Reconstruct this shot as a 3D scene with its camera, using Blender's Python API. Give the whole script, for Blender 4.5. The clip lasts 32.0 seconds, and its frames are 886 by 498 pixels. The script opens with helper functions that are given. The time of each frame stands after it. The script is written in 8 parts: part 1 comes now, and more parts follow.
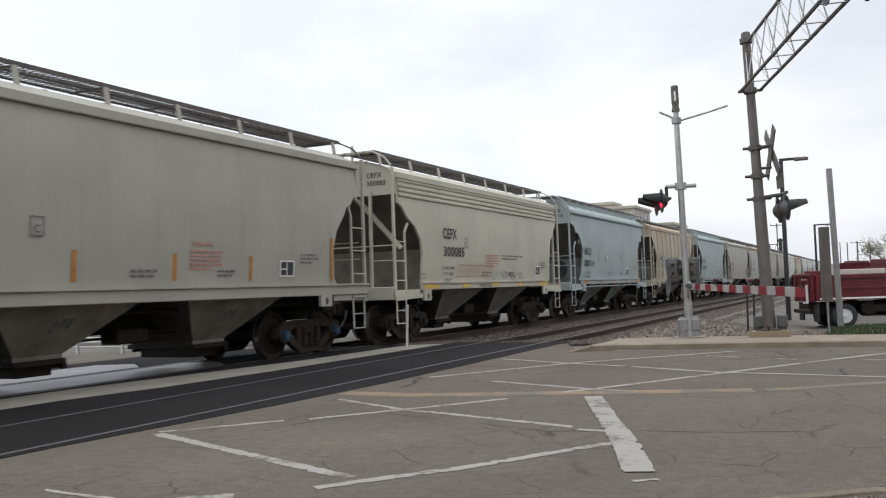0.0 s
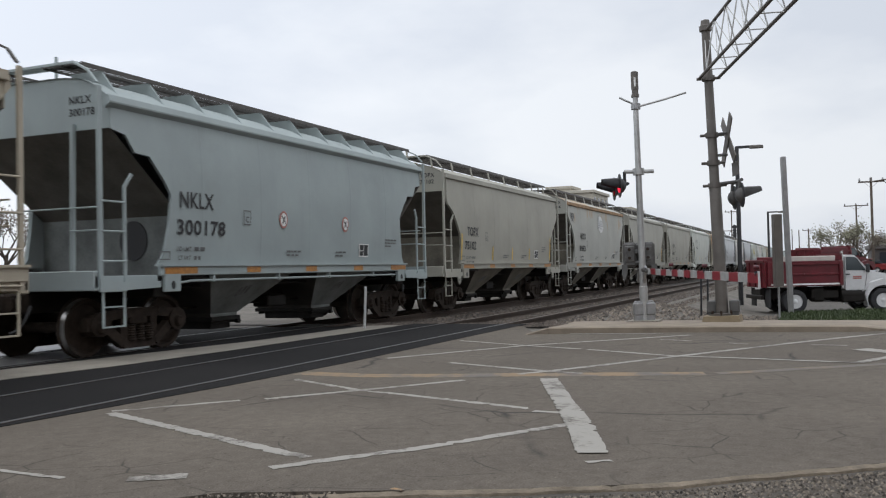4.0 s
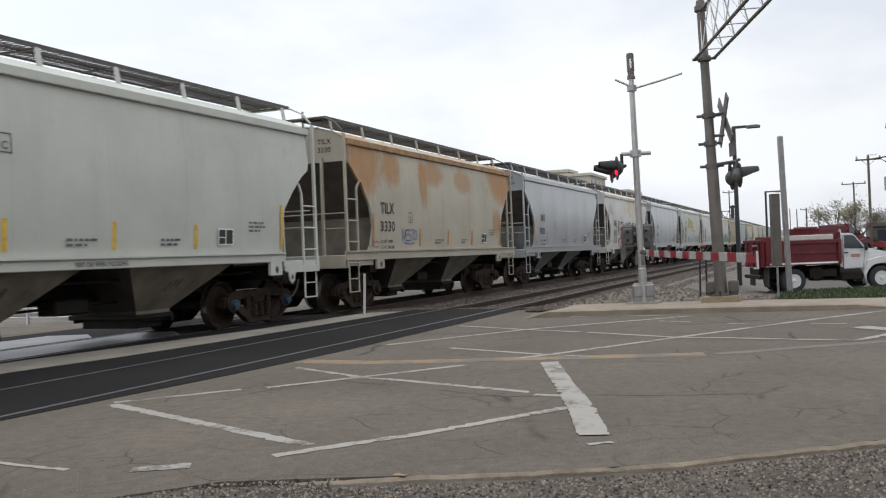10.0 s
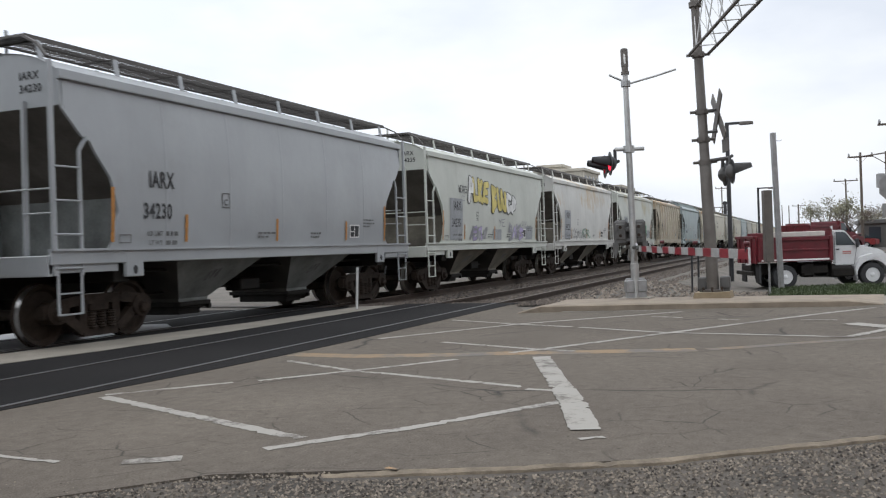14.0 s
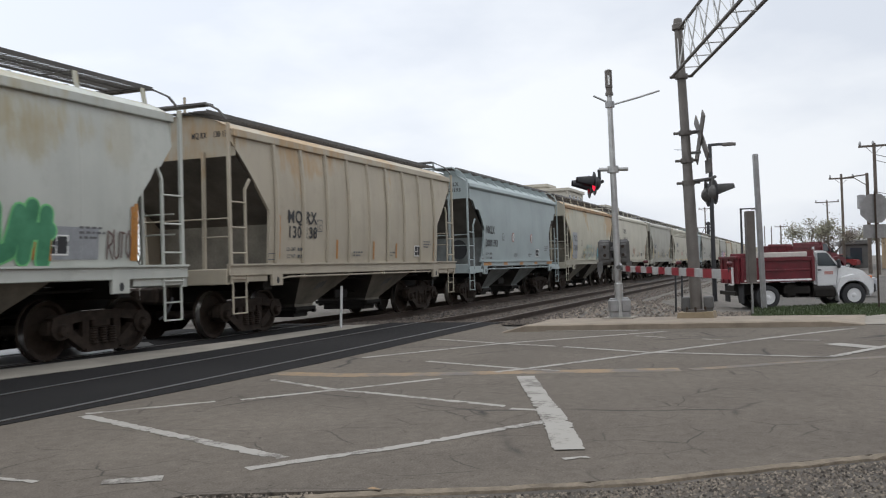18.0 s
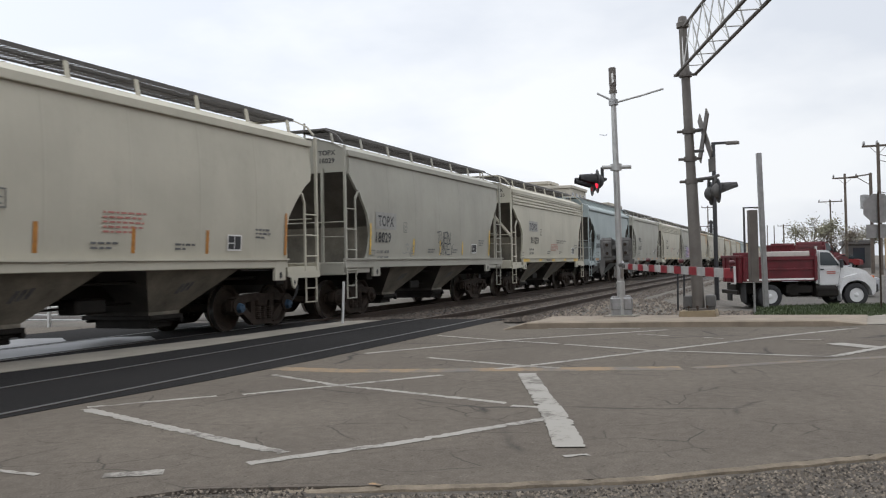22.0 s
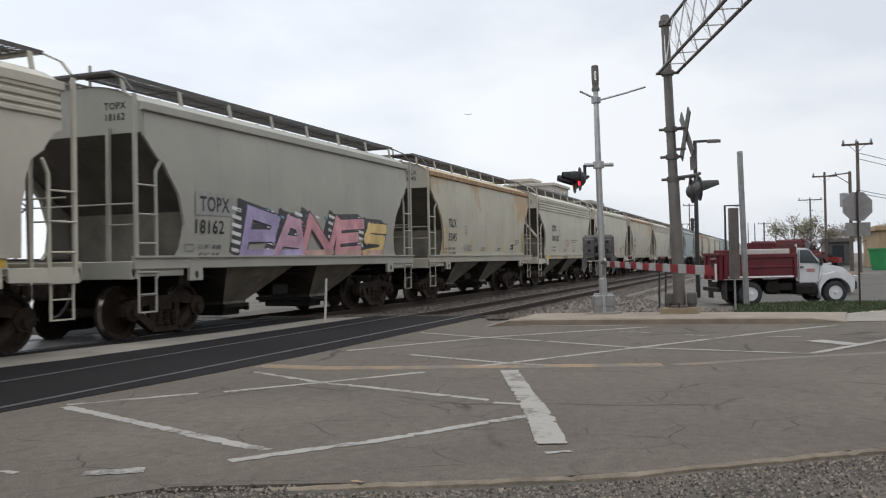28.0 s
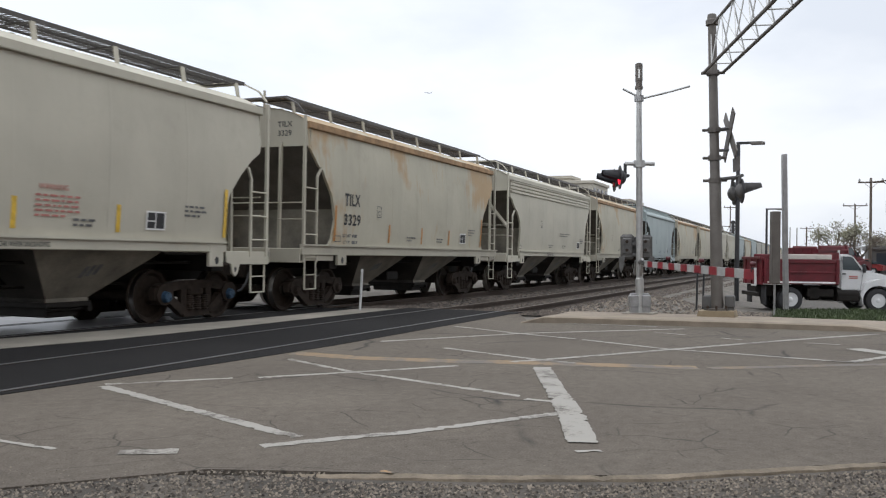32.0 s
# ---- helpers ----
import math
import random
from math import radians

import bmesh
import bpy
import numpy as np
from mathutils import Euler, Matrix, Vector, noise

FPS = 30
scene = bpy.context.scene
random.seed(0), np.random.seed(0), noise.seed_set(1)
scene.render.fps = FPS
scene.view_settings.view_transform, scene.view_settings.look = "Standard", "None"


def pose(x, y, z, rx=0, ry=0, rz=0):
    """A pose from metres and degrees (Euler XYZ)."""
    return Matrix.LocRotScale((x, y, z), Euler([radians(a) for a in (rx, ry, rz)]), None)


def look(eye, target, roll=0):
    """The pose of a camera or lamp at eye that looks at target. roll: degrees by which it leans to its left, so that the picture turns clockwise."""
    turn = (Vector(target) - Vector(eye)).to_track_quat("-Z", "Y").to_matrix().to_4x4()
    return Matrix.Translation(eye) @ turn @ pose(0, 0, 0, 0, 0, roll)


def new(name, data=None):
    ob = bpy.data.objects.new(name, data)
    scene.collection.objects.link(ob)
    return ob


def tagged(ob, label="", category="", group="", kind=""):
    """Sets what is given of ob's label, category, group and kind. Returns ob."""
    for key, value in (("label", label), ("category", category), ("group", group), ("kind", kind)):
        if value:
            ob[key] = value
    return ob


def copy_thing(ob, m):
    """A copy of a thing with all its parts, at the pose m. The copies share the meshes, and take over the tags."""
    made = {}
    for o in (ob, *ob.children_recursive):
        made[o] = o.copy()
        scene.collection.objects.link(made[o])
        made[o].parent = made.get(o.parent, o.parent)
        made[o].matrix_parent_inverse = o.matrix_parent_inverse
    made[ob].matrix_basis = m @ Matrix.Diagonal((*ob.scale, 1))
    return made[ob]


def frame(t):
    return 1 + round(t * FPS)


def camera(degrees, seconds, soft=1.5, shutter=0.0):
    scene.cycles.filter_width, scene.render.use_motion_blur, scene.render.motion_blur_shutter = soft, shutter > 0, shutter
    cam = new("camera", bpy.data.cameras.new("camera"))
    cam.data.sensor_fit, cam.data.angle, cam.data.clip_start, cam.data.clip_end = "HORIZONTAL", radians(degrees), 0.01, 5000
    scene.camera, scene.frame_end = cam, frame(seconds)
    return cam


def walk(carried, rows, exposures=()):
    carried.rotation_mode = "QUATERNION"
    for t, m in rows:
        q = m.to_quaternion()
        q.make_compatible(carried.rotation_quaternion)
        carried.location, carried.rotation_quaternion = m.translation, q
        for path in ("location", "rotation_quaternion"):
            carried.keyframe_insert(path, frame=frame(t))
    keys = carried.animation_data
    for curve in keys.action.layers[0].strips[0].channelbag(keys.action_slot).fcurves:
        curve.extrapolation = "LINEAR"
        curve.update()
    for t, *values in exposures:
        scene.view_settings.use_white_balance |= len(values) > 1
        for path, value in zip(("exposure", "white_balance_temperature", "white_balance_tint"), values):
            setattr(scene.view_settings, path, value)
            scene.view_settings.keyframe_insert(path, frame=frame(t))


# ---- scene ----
# camera
cam = camera(53.0, 32.0, soft=1.15, shutter=0.12)
PATH = [
    (0, pose(0, 0, 1.26, 92.58, 1.98, -64.18)), (0.5, pose(0, 0, 1.26, 92.89, 1.09, -65.47)),
    (1, pose(0, 0, 1.26, 93.18, 0.88, -65.81)), (1.5, pose(0, 0, 1.26, 93.37, 1.09, -65.99)),
    (2, pose(0, 0, 1.26, 93.01, 1.10, -67.05)), (2.5, pose(0, 0, 1.26, 92.75, 0.41, -67.28)),
    (3, pose(0, 0, 1.26, 91.94, 1.06, -67.25)), (3.5, pose(0, 0, 1.26, 91.48, 1.13, -67.08)),
    (5.5, pose(0, 0, 1.26, 91.03, 1.87, -66.30)), (6, pose(0, 0, 1.26, 90.95, 2.44, -66.87)),
    (6.5, pose(0, 0, 1.26, 91.04, 1.93, -67.49)), (7, pose(0, 0, 1.26, 91.14, 2.31, -67.54)),
    (7.5, pose(0, 0, 1.26, 91.25, 2.50, -67.35)), (8, pose(0, 0, 1.26, 91.28, 2.75, -67.30)),
    (8.5, pose(0, 0, 1.26, 90.72, 2.08, -66.96)), (9, pose(0, 0, 1.26, 90.38, 1.82, -66.77)),
    (9.5, pose(0, 0, 1.26, 90.21, 2.00, -66.91)), (10, pose(0, 0, 1.26, 90.39, 2.28, -66.94)),
    (10.5, pose(0, 0, 1.26, 90.59, 2.26, -66.99)), (11, pose(0, 0, 1.26, 90.52, 2.09, -67.05)),
    (11.5, pose(0, 0, 1.26, 90.25, 1.99, -67.25)), (12, pose(0, 0, 1.26, 90.32, 1.97, -67.17)),
    (12.5, pose(0, 0, 1.26, 90.33, 2.45, -67.02)), (13, pose(0, 0, 1.26, 90.32, 2.03, -67.04)),
    (13.5, pose(0, 0, 1.26, 90.16, 1.88, -67.27)), (14, pose(0, 0, 1.26, 90.00, 1.91, -67.40)),
    (14.5, pose(0, 0, 1.26, 90.08, 2.30, -67.37)), (15, pose(0, 0, 1.26, 90.42, 2.45, -67.48)),
    (15.5, pose(0, 0, 1.26, 90.88, 2.00, -67.48)), (17.5, pose(0, 0, 1.26, 91.23, 1.26, -68.02)),
    (18, pose(0, 0, 1.26, 91.19, 1.66, -68.39)), (18.5, pose(0, 0, 1.26, 91.04, 1.46, -68.40)),
    (19, pose(0, 0, 1.26, 90.76, 1.49, -68.31)), (19.5, pose(0, 0, 1.26, 90.58, 1.51, -68.20)),
    (20, pose(0, 0, 1.26, 90.50, 1.52, -68.00)), (20.5, pose(0, 0, 1.26, 90.59, 1.30, -68.12)),
    (21, pose(0, 0, 1.26, 90.53, 1.23, -68.23)), (21.5, pose(0, 0, 1.26, 90.65, 1.27, -68.29)),
    (22, pose(0, 0, 1.26, 90.97, 1.20, -68.25)), (22.5, pose(0, 0, 1.26, 91.19, 1.72, -68.60)),
    (23, pose(0, 0, 1.26, 91.28, 2.13, -68.92)), (23.5, pose(0, 0, 1.26, 91.42, 2.32, -68.99)),
    (24, pose(0, 0, 1.26, 91.19, 1.59, -69.26)), (24.5, pose(0, 0, 1.26, 90.96, 1.38, -69.68)),
    (25, pose(0, 0, 1.26, 90.73, 1.42, -70.06)), (25.5, pose(0, 0, 1.26, 90.86, 1.59, -70.37)),
    (27.5, pose(0, 0, 1.26, 90.95, 1.57, -69.70)), (28, pose(0, 0, 1.26, 90.76, 1.11, -69.36)),
    (28.5, pose(0, 0, 1.26, 90.72, 2.32, -68.42)), (29, pose(0, 0, 1.26, 90.23, 0.35, -67.71)),
    (29.3, pose(0, 0, 1.26, 90.25, 2.04, -67.35)), (29.5, pose(0, 0, 1.26, 89.45, 0.49, -67.77)),
    (30, pose(0, 0, 1.26, 89.44, 0.32, -67.65)), (30.5, pose(0, 0, 1.26, 89.78, -0.18, -67.31)),
    (31, pose(0, 0, 1.26, 89.92, -0.52, -67.16)), (31.5, pose(0, 0, 1.26, 90.22, -0.66, -67.08)),
    (32, pose(0, 0, 1.26, 90.37, -0.81, -67.03))]
walk(cam, PATH, exposures=[(0, 0.0, 6560, 10), (1, -0.22, 6420, 10), (3, -0.26, 6420, 10), (4.5, -0.16, 6480, 10), (6, -0.05, 6600, 10), (9, -0.02, 6590, 10), (13, 0.03, 6500, 10), (15.2, 0.05, 6440, 10), (18, -0.09, 6470, 10), (22, -0.06, 6560, 10), (25, -0.11, 6480, 10), (27, -0.12, 6480, 10), (28.2, -0.12, 6500, 10), (29.1, -0.11, 6500, 10), (30, 0.04, 6440, 10), (32, 0.03, 6470, 10)])

# world: overcast, a bright broken cloud sheet over a pale sky
world = bpy.data.worlds.new("world")
scene.world = world
world.use_nodes = True
wn, wl = world.node_tree.nodes, world.node_tree.links
bg = wn["Background"]
sky = wn.new("ShaderNodeTexSky")
sky.sky_type, sky.sun_disc = "NISHITA", False
sky.sun_elevation, sky.sun_rotation = radians(59.7), radians(3)
sky.air_density, sky.dust_density = 1.0, 3.0
skyk = wn.new("ShaderNodeVectorMath")
skyk.operation = "SCALE"
skyk.inputs["Scale"].default_value = 0.10
wl.new(sky.outputs[0], skyk.inputs[0])
tc = wn.new("ShaderNodeTexCoord")
mp = wn.new("ShaderNodeMapping")
mp.inputs["Scale"].default_value = (1.0, 1.0, 2.6)
wl.new(tc.outputs["Generated"], mp.inputs[0])
cn = wn.new("ShaderNodeTexNoise")
cn.inputs["Scale"].default_value, cn.inputs["Detail"].default_value, cn.inputs["Roughness"].default_value = 2.3, 6.0, 0.52
wl.new(mp.outputs[0], cn.inputs[0])
cr = wn.new("ShaderNodeValToRGB")
cr.color_ramp.elements[0].position, cr.color_ramp.elements[0].color = 0.38, (0.74, 0.785, 0.86, 1)
cr.color_ramp.elements[1].position, cr.color_ramp.elements[1].color = 0.58, (0.92, 0.95, 0.99, 1)
wl.new(cn.outputs["Fac"], cr.inputs[0])
mx = wn.new("ShaderNodeMix")
mx.data_type = "RGBA"
mx.inputs["Factor"].default_value = 0.9
wl.new(skyk.outputs[0], mx.inputs["A"])
wl.new(cr.outputs[0], mx.inputs["B"])
sepw = wn.new("ShaderNodeSeparateXYZ")      # an overcast sky is brighter overhead than low down
wl.new(tc.outputs["Generated"], sepw.inputs[0])
high = wn.new("ShaderNodeMapRange")
high.inputs["From Min"].default_value, high.inputs["From Max"].default_value = 0.35, 1.0
high.inputs["To Min"].default_value, high.inputs["To Max"].default_value = 1.0, 1.8
wl.new(sepw.outputs["Z"], high.inputs["Value"])
brt = wn.new("ShaderNodeVectorMath")
brt.operation = "SCALE"
side = wn.new("ShaderNodeVectorMath")      # and brighter towards the veiled sun, across the tracks
side.operation = "DOT_PRODUCT"
side.inputs[1].default_value = (-0.9, 0.43, 0.0)
wl.new(tc.outputs["Generated"], side.inputs[0])
glow = wn.new("ShaderNodeMapRange")
glow.inputs["From Min"].default_value, glow.inputs["From Max"].default_value = -1.0, 0.1
glow.inputs["To Min"].default_value, glow.inputs["To Max"].default_value = 0.90, 1.23
wl.new(side.outputs["Value"], glow.inputs["Value"])
both = wn.new("ShaderNodeVectorMath")
both.operation = "SCALE"
wl.new(mx.outputs["Result"], both.inputs[0])
wl.new(glow.outputs[0], both.inputs["Scale"])
wl.new(both.outputs[0], brt.inputs[0])
wl.new(high.outputs[0], brt.inputs["Scale"])
wl.new(brt.outputs[0], bg.inputs["Color"])
bg.inputs["Strength"].default_value = 1.2
sun = new("sun", bpy.data.lights.new("sun", "SUN"))
sun.data.energy, sun.data.angle, sun.data.color = 0.5, radians(40), (1.0, 0.97, 0.92)
sun.matrix_world = look((2, 35, 60), (0, 0, 0))

# ---- materials ----
def shader(name, color=(0.5, 0.5, 0.5), rough=0.6, metal=0.0):
    m = bpy.data.materials.new(name)
    m.use_nodes = True
    b = m.node_tree.nodes["Principled BSDF"]
    b.inputs["Base Color"].default_value = (*color, 1)
    b.inputs["Roughness"].default_value, b.inputs["Metallic"].default_value = rough, metal
    return m, m.node_tree.nodes, m.node_tree.links, b


def noise_tex(n, l, scale, detail=4, rough=0.55, stretch=(1, 1, 1), coord="Object"):
    c = n.new("ShaderNodeTexCoord")
    p = n.new("ShaderNodeMapping")
    p.inputs["Scale"].default_value = stretch
    l.new(c.outputs[coord], p.inputs[0])
    t = n.new("ShaderNodeTexNoise")
    t.inputs["Scale"].default_value, t.inputs["Detail"].default_value, t.inputs["Roughness"].default_value = scale, detail, rough
    l.new(p.outputs[0], t.inputs[0])
    return t.outputs["Fac"]


def ramp(n, l, fac, a, b, ca=(0, 0, 0), cb=(1, 1, 1)):
    r = n.new("ShaderNodeValToRGB")
    r.color_ramp.elements[0].position, r.color_ramp.elements[0].color = a, (*ca, 1)
    r.color_ramp.elements[1].position, r.color_ramp.elements[1].color = b, (*cb, 1)
    l.new(fac, r.inputs[0])
    return r.outputs[0]


def mix(n, l, fac, a, b, blend="MIX"):
    x = n.new("ShaderNodeMix")
    x.data_type, x.blend_type = "RGBA", blend
    for key, v in (("Factor", fac), ("A", a), ("B", b)):
        if isinstance(v, (int, float)):
            x.inputs[key].default_value = v
        elif isinstance(v, tuple):
            x.inputs[key].default_value = (*v, 1)
        else:
            l.new(v, x.inputs[key])
    return x.outputs["Result"]


def mul(n, l, a, b):
    x = n.new("ShaderNodeMath")
    x.operation = "MULTIPLY"
    for i, v in enumerate((a, b)):
        if isinstance(v, (int, float)):
            x.inputs[i].default_value = v
        else:
            l.new(v, x.inputs[i])
    return x.outputs[0]


def bump(n, l, b, fac, strength=0.3, dist=0.01):
    p = n.new("ShaderNodeBump")
    p.inputs["Strength"].default_value, p.inputs["Distance"].default_value = strength, dist
    l.new(fac, p.inputs["Height"])
    l.new(p.outputs[0], b.inputs["Normal"])


def worn(name, color, dark=0.75, light=1.12, scale=3.0, fine=60.0, rough=0.6, metal=0.0, relief=0.25, dist=0.004):
    """A surface with broad blotches, fine grain and a little relief."""
    m, n, l, b = shader(name, color, rough, metal)
    c0, c1 = tuple(c * dark for c in color), tuple(min(1, c * light) for c in color)
    base = ramp(n, l, noise_tex(n, l, scale, 5), 0.3, 0.7, c0, c1)
    grain = noise_tex(n, l, fine, 3)
    l.new(mix(n, l, 0.35, base, ramp(n, l, grain, 0.3, 0.7, (0.6,) * 3, (1.15,) * 3), "MULTIPLY"), b.inputs["Base Color"])
    bump(n, l, b, grain, relief, dist)
    return m


def car_paint(name, color, rust=0.0, dirt=0.4, rough=0.6, seed=0.0, rust_color=(0.36, 0.215, 0.085), ends=0.0, spots=()):
    """Weathered car paint: chalking, rain streaks, road dirt, and rust that runs down from the roof line."""
    m, n, l, b = shader(name, color, rough)
    c = tuple(color)
    fade = ramp(n, l, noise_tex(n, l, 0.7, 4), 0.3, 0.7, tuple(v * 0.9 for v in c), tuple(min(1, v * 1.06) for v in c))
    streak = noise_tex(n, l, 1.0, 6, 0.62, (2.6, 2.6, 0.3))
    col = mix(n, l, mul(n, l, ramp(n, l, streak, 0.48, 0.78), dirt * 0.55), fade, tuple(v * 0.55 + 0.01 for v in c))
    blot = noise_tex(n, l, 2.2, 6, 0.65)
    col = mix(n, l, mul(n, l, ramp(n, l, blot, 0.55, 0.8), dirt * 0.5), col, (0.16, 0.14, 0.11))
    if rust > 0:
        co = n.new("ShaderNodeTexCoord")
        sep = n.new("ShaderNodeSeparateXYZ")
        l.new(co.outputs["Object"], sep.inputs[0])
        mr = n.new("ShaderNodeMapRange")
        mr.inputs["From Min"].default_value, mr.inputs["From Max"].default_value = 2.2, 4.05
        l.new(sep.outputs["Z"], mr.inputs["Value"])
        patch = n.new("ShaderNodeTexNoise")
        pp = n.new("ShaderNodeMapping")
        pp.inputs["Location"].default_value, pp.inputs["Scale"].default_value = (seed * 3.1, 0, seed), (0.55, 0.55, 0.75)
        l.new(co.outputs["Object"], pp.inputs[0])
        l.new(pp.outputs[0], patch.inputs[0])
        patch.inputs["Scale"].default_value, patch.inputs["Detail"].default_value = 1.0, 3
        off = n.new("ShaderNodeTexNoise")
        pm = n.new("ShaderNodeMapping")
        pm.inputs["Location"].default_value, pm.inputs["Scale"].default_value = (seed * 7.3, 0, 0), (4.5, 4.5, 1.1)
        l.new(co.outputs["Object"], pm.inputs[0])
        l.new(pm.outputs[0], off.inputs[0])
        off.inputs["Scale"].default_value, off.inputs["Detail"].default_value, off.inputs["Roughness"].default_value = 1.0, 7, 0.62
        add = n.new("ShaderNodeMath")
        add.operation = "MULTIPLY_ADD"
        add.inputs[1].default_value = 0.30
        l.new(mr.outputs[0], add.inputs[0])
        l.new(off.outputs["Fac"], add.inputs[2])
        add2 = n.new("ShaderNodeMath")
        add2.operation = "MULTIPLY_ADD"
        add2.inputs[1].default_value = 1.5
        l.new(patch.outputs["Fac"], add2.inputs[0])
        l.new(add.outputs[0], add2.inputs[2])
        lip = n.new("ShaderNodeMapRange")      # the eaves rust first
        lip.inputs["From Min"].default_value, lip.inputs["From Max"].default_value = 3.82, 3.90
        lip.inputs["To Max"].default_value = 0.17 if rust > 0.55 else 0.06
        l.new(sep.outputs["Z"], lip.inputs["Value"])
        add3 = n.new("ShaderNodeMath")
        l.new(add2.outputs[0], add3.inputs[0])
        l.new(lip.outputs[0], add3.inputs[1])
        wide = n.new("ShaderNodeMath")      # the end bays rust more than the middle
        wide.operation = "ABSOLUTE"
        l.new(sep.outputs["X"], wide.inputs[0])
        ends_gain = ends
        ends = n.new("ShaderNodeMapRange")
        ends.inputs["From Min"].default_value, ends.inputs["From Max"].default_value = 3.3, 5.5
        ends.inputs["To Max"].default_value = ends_gain
        l.new(wide.outputs[0], ends.inputs["Value"])
        add4 = n.new("ShaderNodeMath")
        l.new(add3.outputs[0], add4.inputs[0])
        l.new(ends.outputs[0], add4.inputs[1])
        col = mix(n, l, mul(n, l, ramp(n, l, mul(n, l, add4.outputs[0], 0.5), 0.80 - 0.08 * rust, 0.93 - 0.08 * rust), 0.66), col, rust_color)
        runs = noise_tex(n, l, 1.0, 7, 0.65, (5.5, 5.5, 0.9))
        flecks = noise_tex(n, l, 5.0, 5, 0.7)
        for x, z, rx, rz, gain in spots:      # patches where the paint has failed, in runs and flecks
            mp = n.new("ShaderNodeMapping")
            mp.vector_type = "TEXTURE"
            mp.inputs["Location"].default_value, mp.inputs["Scale"].default_value = (x, 0, z), (rx, 1e4, rz)
            l.new(co.outputs["Object"], mp.inputs[0])
            far = n.new("ShaderNodeVectorMath")
            far.operation = "LENGTH"
            l.new(mp.outputs[0], far.inputs[0])
            blob = n.new("ShaderNodeMapRange")
            blob.interpolation_type = "SMOOTHSTEP"
            blob.inputs["From Min"].default_value, blob.inputs["From Max"].default_value = 0.3, 1.15
            blob.inputs["To Min"].default_value, blob.inputs["To Max"].default_value = 0.52, 0.0
            l.new(far.outputs["Value"], blob.inputs["Value"])
            sums = []
            for tex in (runs, flecks):
                more = n.new("ShaderNodeMath")
                l.new(blob.outputs[0], more.inputs[0])
                l.new(tex, more.inputs[1])
                sums.append(ramp(n, l, more.outputs[0], 0.68, 1.22))
            col = mix(n, l, mul(n, l, mul(n, l, sums[0], gain), 1.0), col, rust_color)
            col = mix(n, l, mul(n, l, mul(n, l, sums[1], gain), 0.6), col, tuple(c * 0.8 for c in rust_color))
    l.new(col, b.inputs["Base Color"])
    b.inputs["Specular IOR Level"].default_value = 0.3
    bump(n, l, b, noise_tex(n, l, 1.6, 3), 0.25, 0.03)
    return m


def asphalt(name, color, light, cracks=True):
    m, n, l, b = shader(name, color, 0.92)
    b.inputs["Specular IOR Level"].default_value = 0.15
    base = ramp(n, l, noise_tex(n, l, 0.35, 6, 0.6), 0.3, 0.72, color, light)
    grain = noise_tex(n, l, 70, 3, 0.7)
    col = mix(n, l, 0.55, base, ramp(n, l, grain, 0.35, 0.66, (0.55,) * 3, (1.38,) * 3), "MULTIPLY")
    pits = ramp(n, l, noise_tex(n, l, 24, 2, 0.5), 0.66, 0.72)
    col = mix(n, l, mul(n, l, pits, 0.6), col, tuple(c * 0.35 for c in color))
    chips = ramp(n, l, noise_tex(n, l, 38, 2, 0.5, (1, 1, 1.7)), 0.68, 0.73)
    col = mix(n, l, mul(n, l, chips, 0.5), col, tuple(min(1, c * 1.7) for c in light))
    col = mix(n, l, 0.6, col, ramp(n, l, noise_tex(n, l, 9, 4, 0.7), 0.32, 0.68, (0.72,) * 3, (1.22,) * 3), "MULTIPLY")
    if cracks:
        c = n.new("ShaderNodeTexCoord")
        nz = n.new("ShaderNodeTexNoise")
        nz.inputs["Scale"].default_value, nz.inputs["Detail"].default_value = 1.2, 6
        l.new(c.outputs["Object"], nz.inputs[0])
        warp = n.new("ShaderNodeMix")
        warp.data_type = "VECTOR"
        warp.inputs["Factor"].default_value = 0.25
        l.new(c.outputs["Object"], warp.inputs["A"])
        l.new(nz.outputs["Color"], warp.inputs["B"])
        v = n.new("ShaderNodeTexVoronoi")
        v.feature = "DISTANCE_TO_EDGE"
        v.inputs["Scale"].default_value = 0.42
        l.new(warp.outputs["Result"], v.inputs["Vector"])
        line = ramp(n, l, v.outputs["Distance"], 0.0, 0.012, (1, 1, 1), (0, 0, 0))
        some = ramp(n, l, noise_tex(n, l, 0.45, 2), 0.5, 0.58)
        col = mix(n, l, mul(n, l, mul(n, l, line, some), 0.8), col, (0.02, 0.02, 0.02))
        v2 = n.new("ShaderNodeTexVoronoi")
        v2.feature = "DISTANCE_TO_EDGE"
        v2.inputs["Scale"].default_value = 2.3
        l.new(warp.outputs["Result"], v2.inputs["Vector"])
        line2 = ramp(n, l, v2.outputs["Distance"], 0.0, 0.02, (1, 1, 1), (0, 0, 0))
        some2 = ramp(n, l, noise_tex(n, l, 0.8, 4, 0.7), 0.46, 0.58)
        col = mix(n, l, mul(n, l, mul(n, l, line2, some2), 0.8), col, (0.03, 0.028, 0.025))
    l.new(col, b.inputs["Base Color"])
    bump(n, l, b, grain, 0.45, 0.006)
    return m


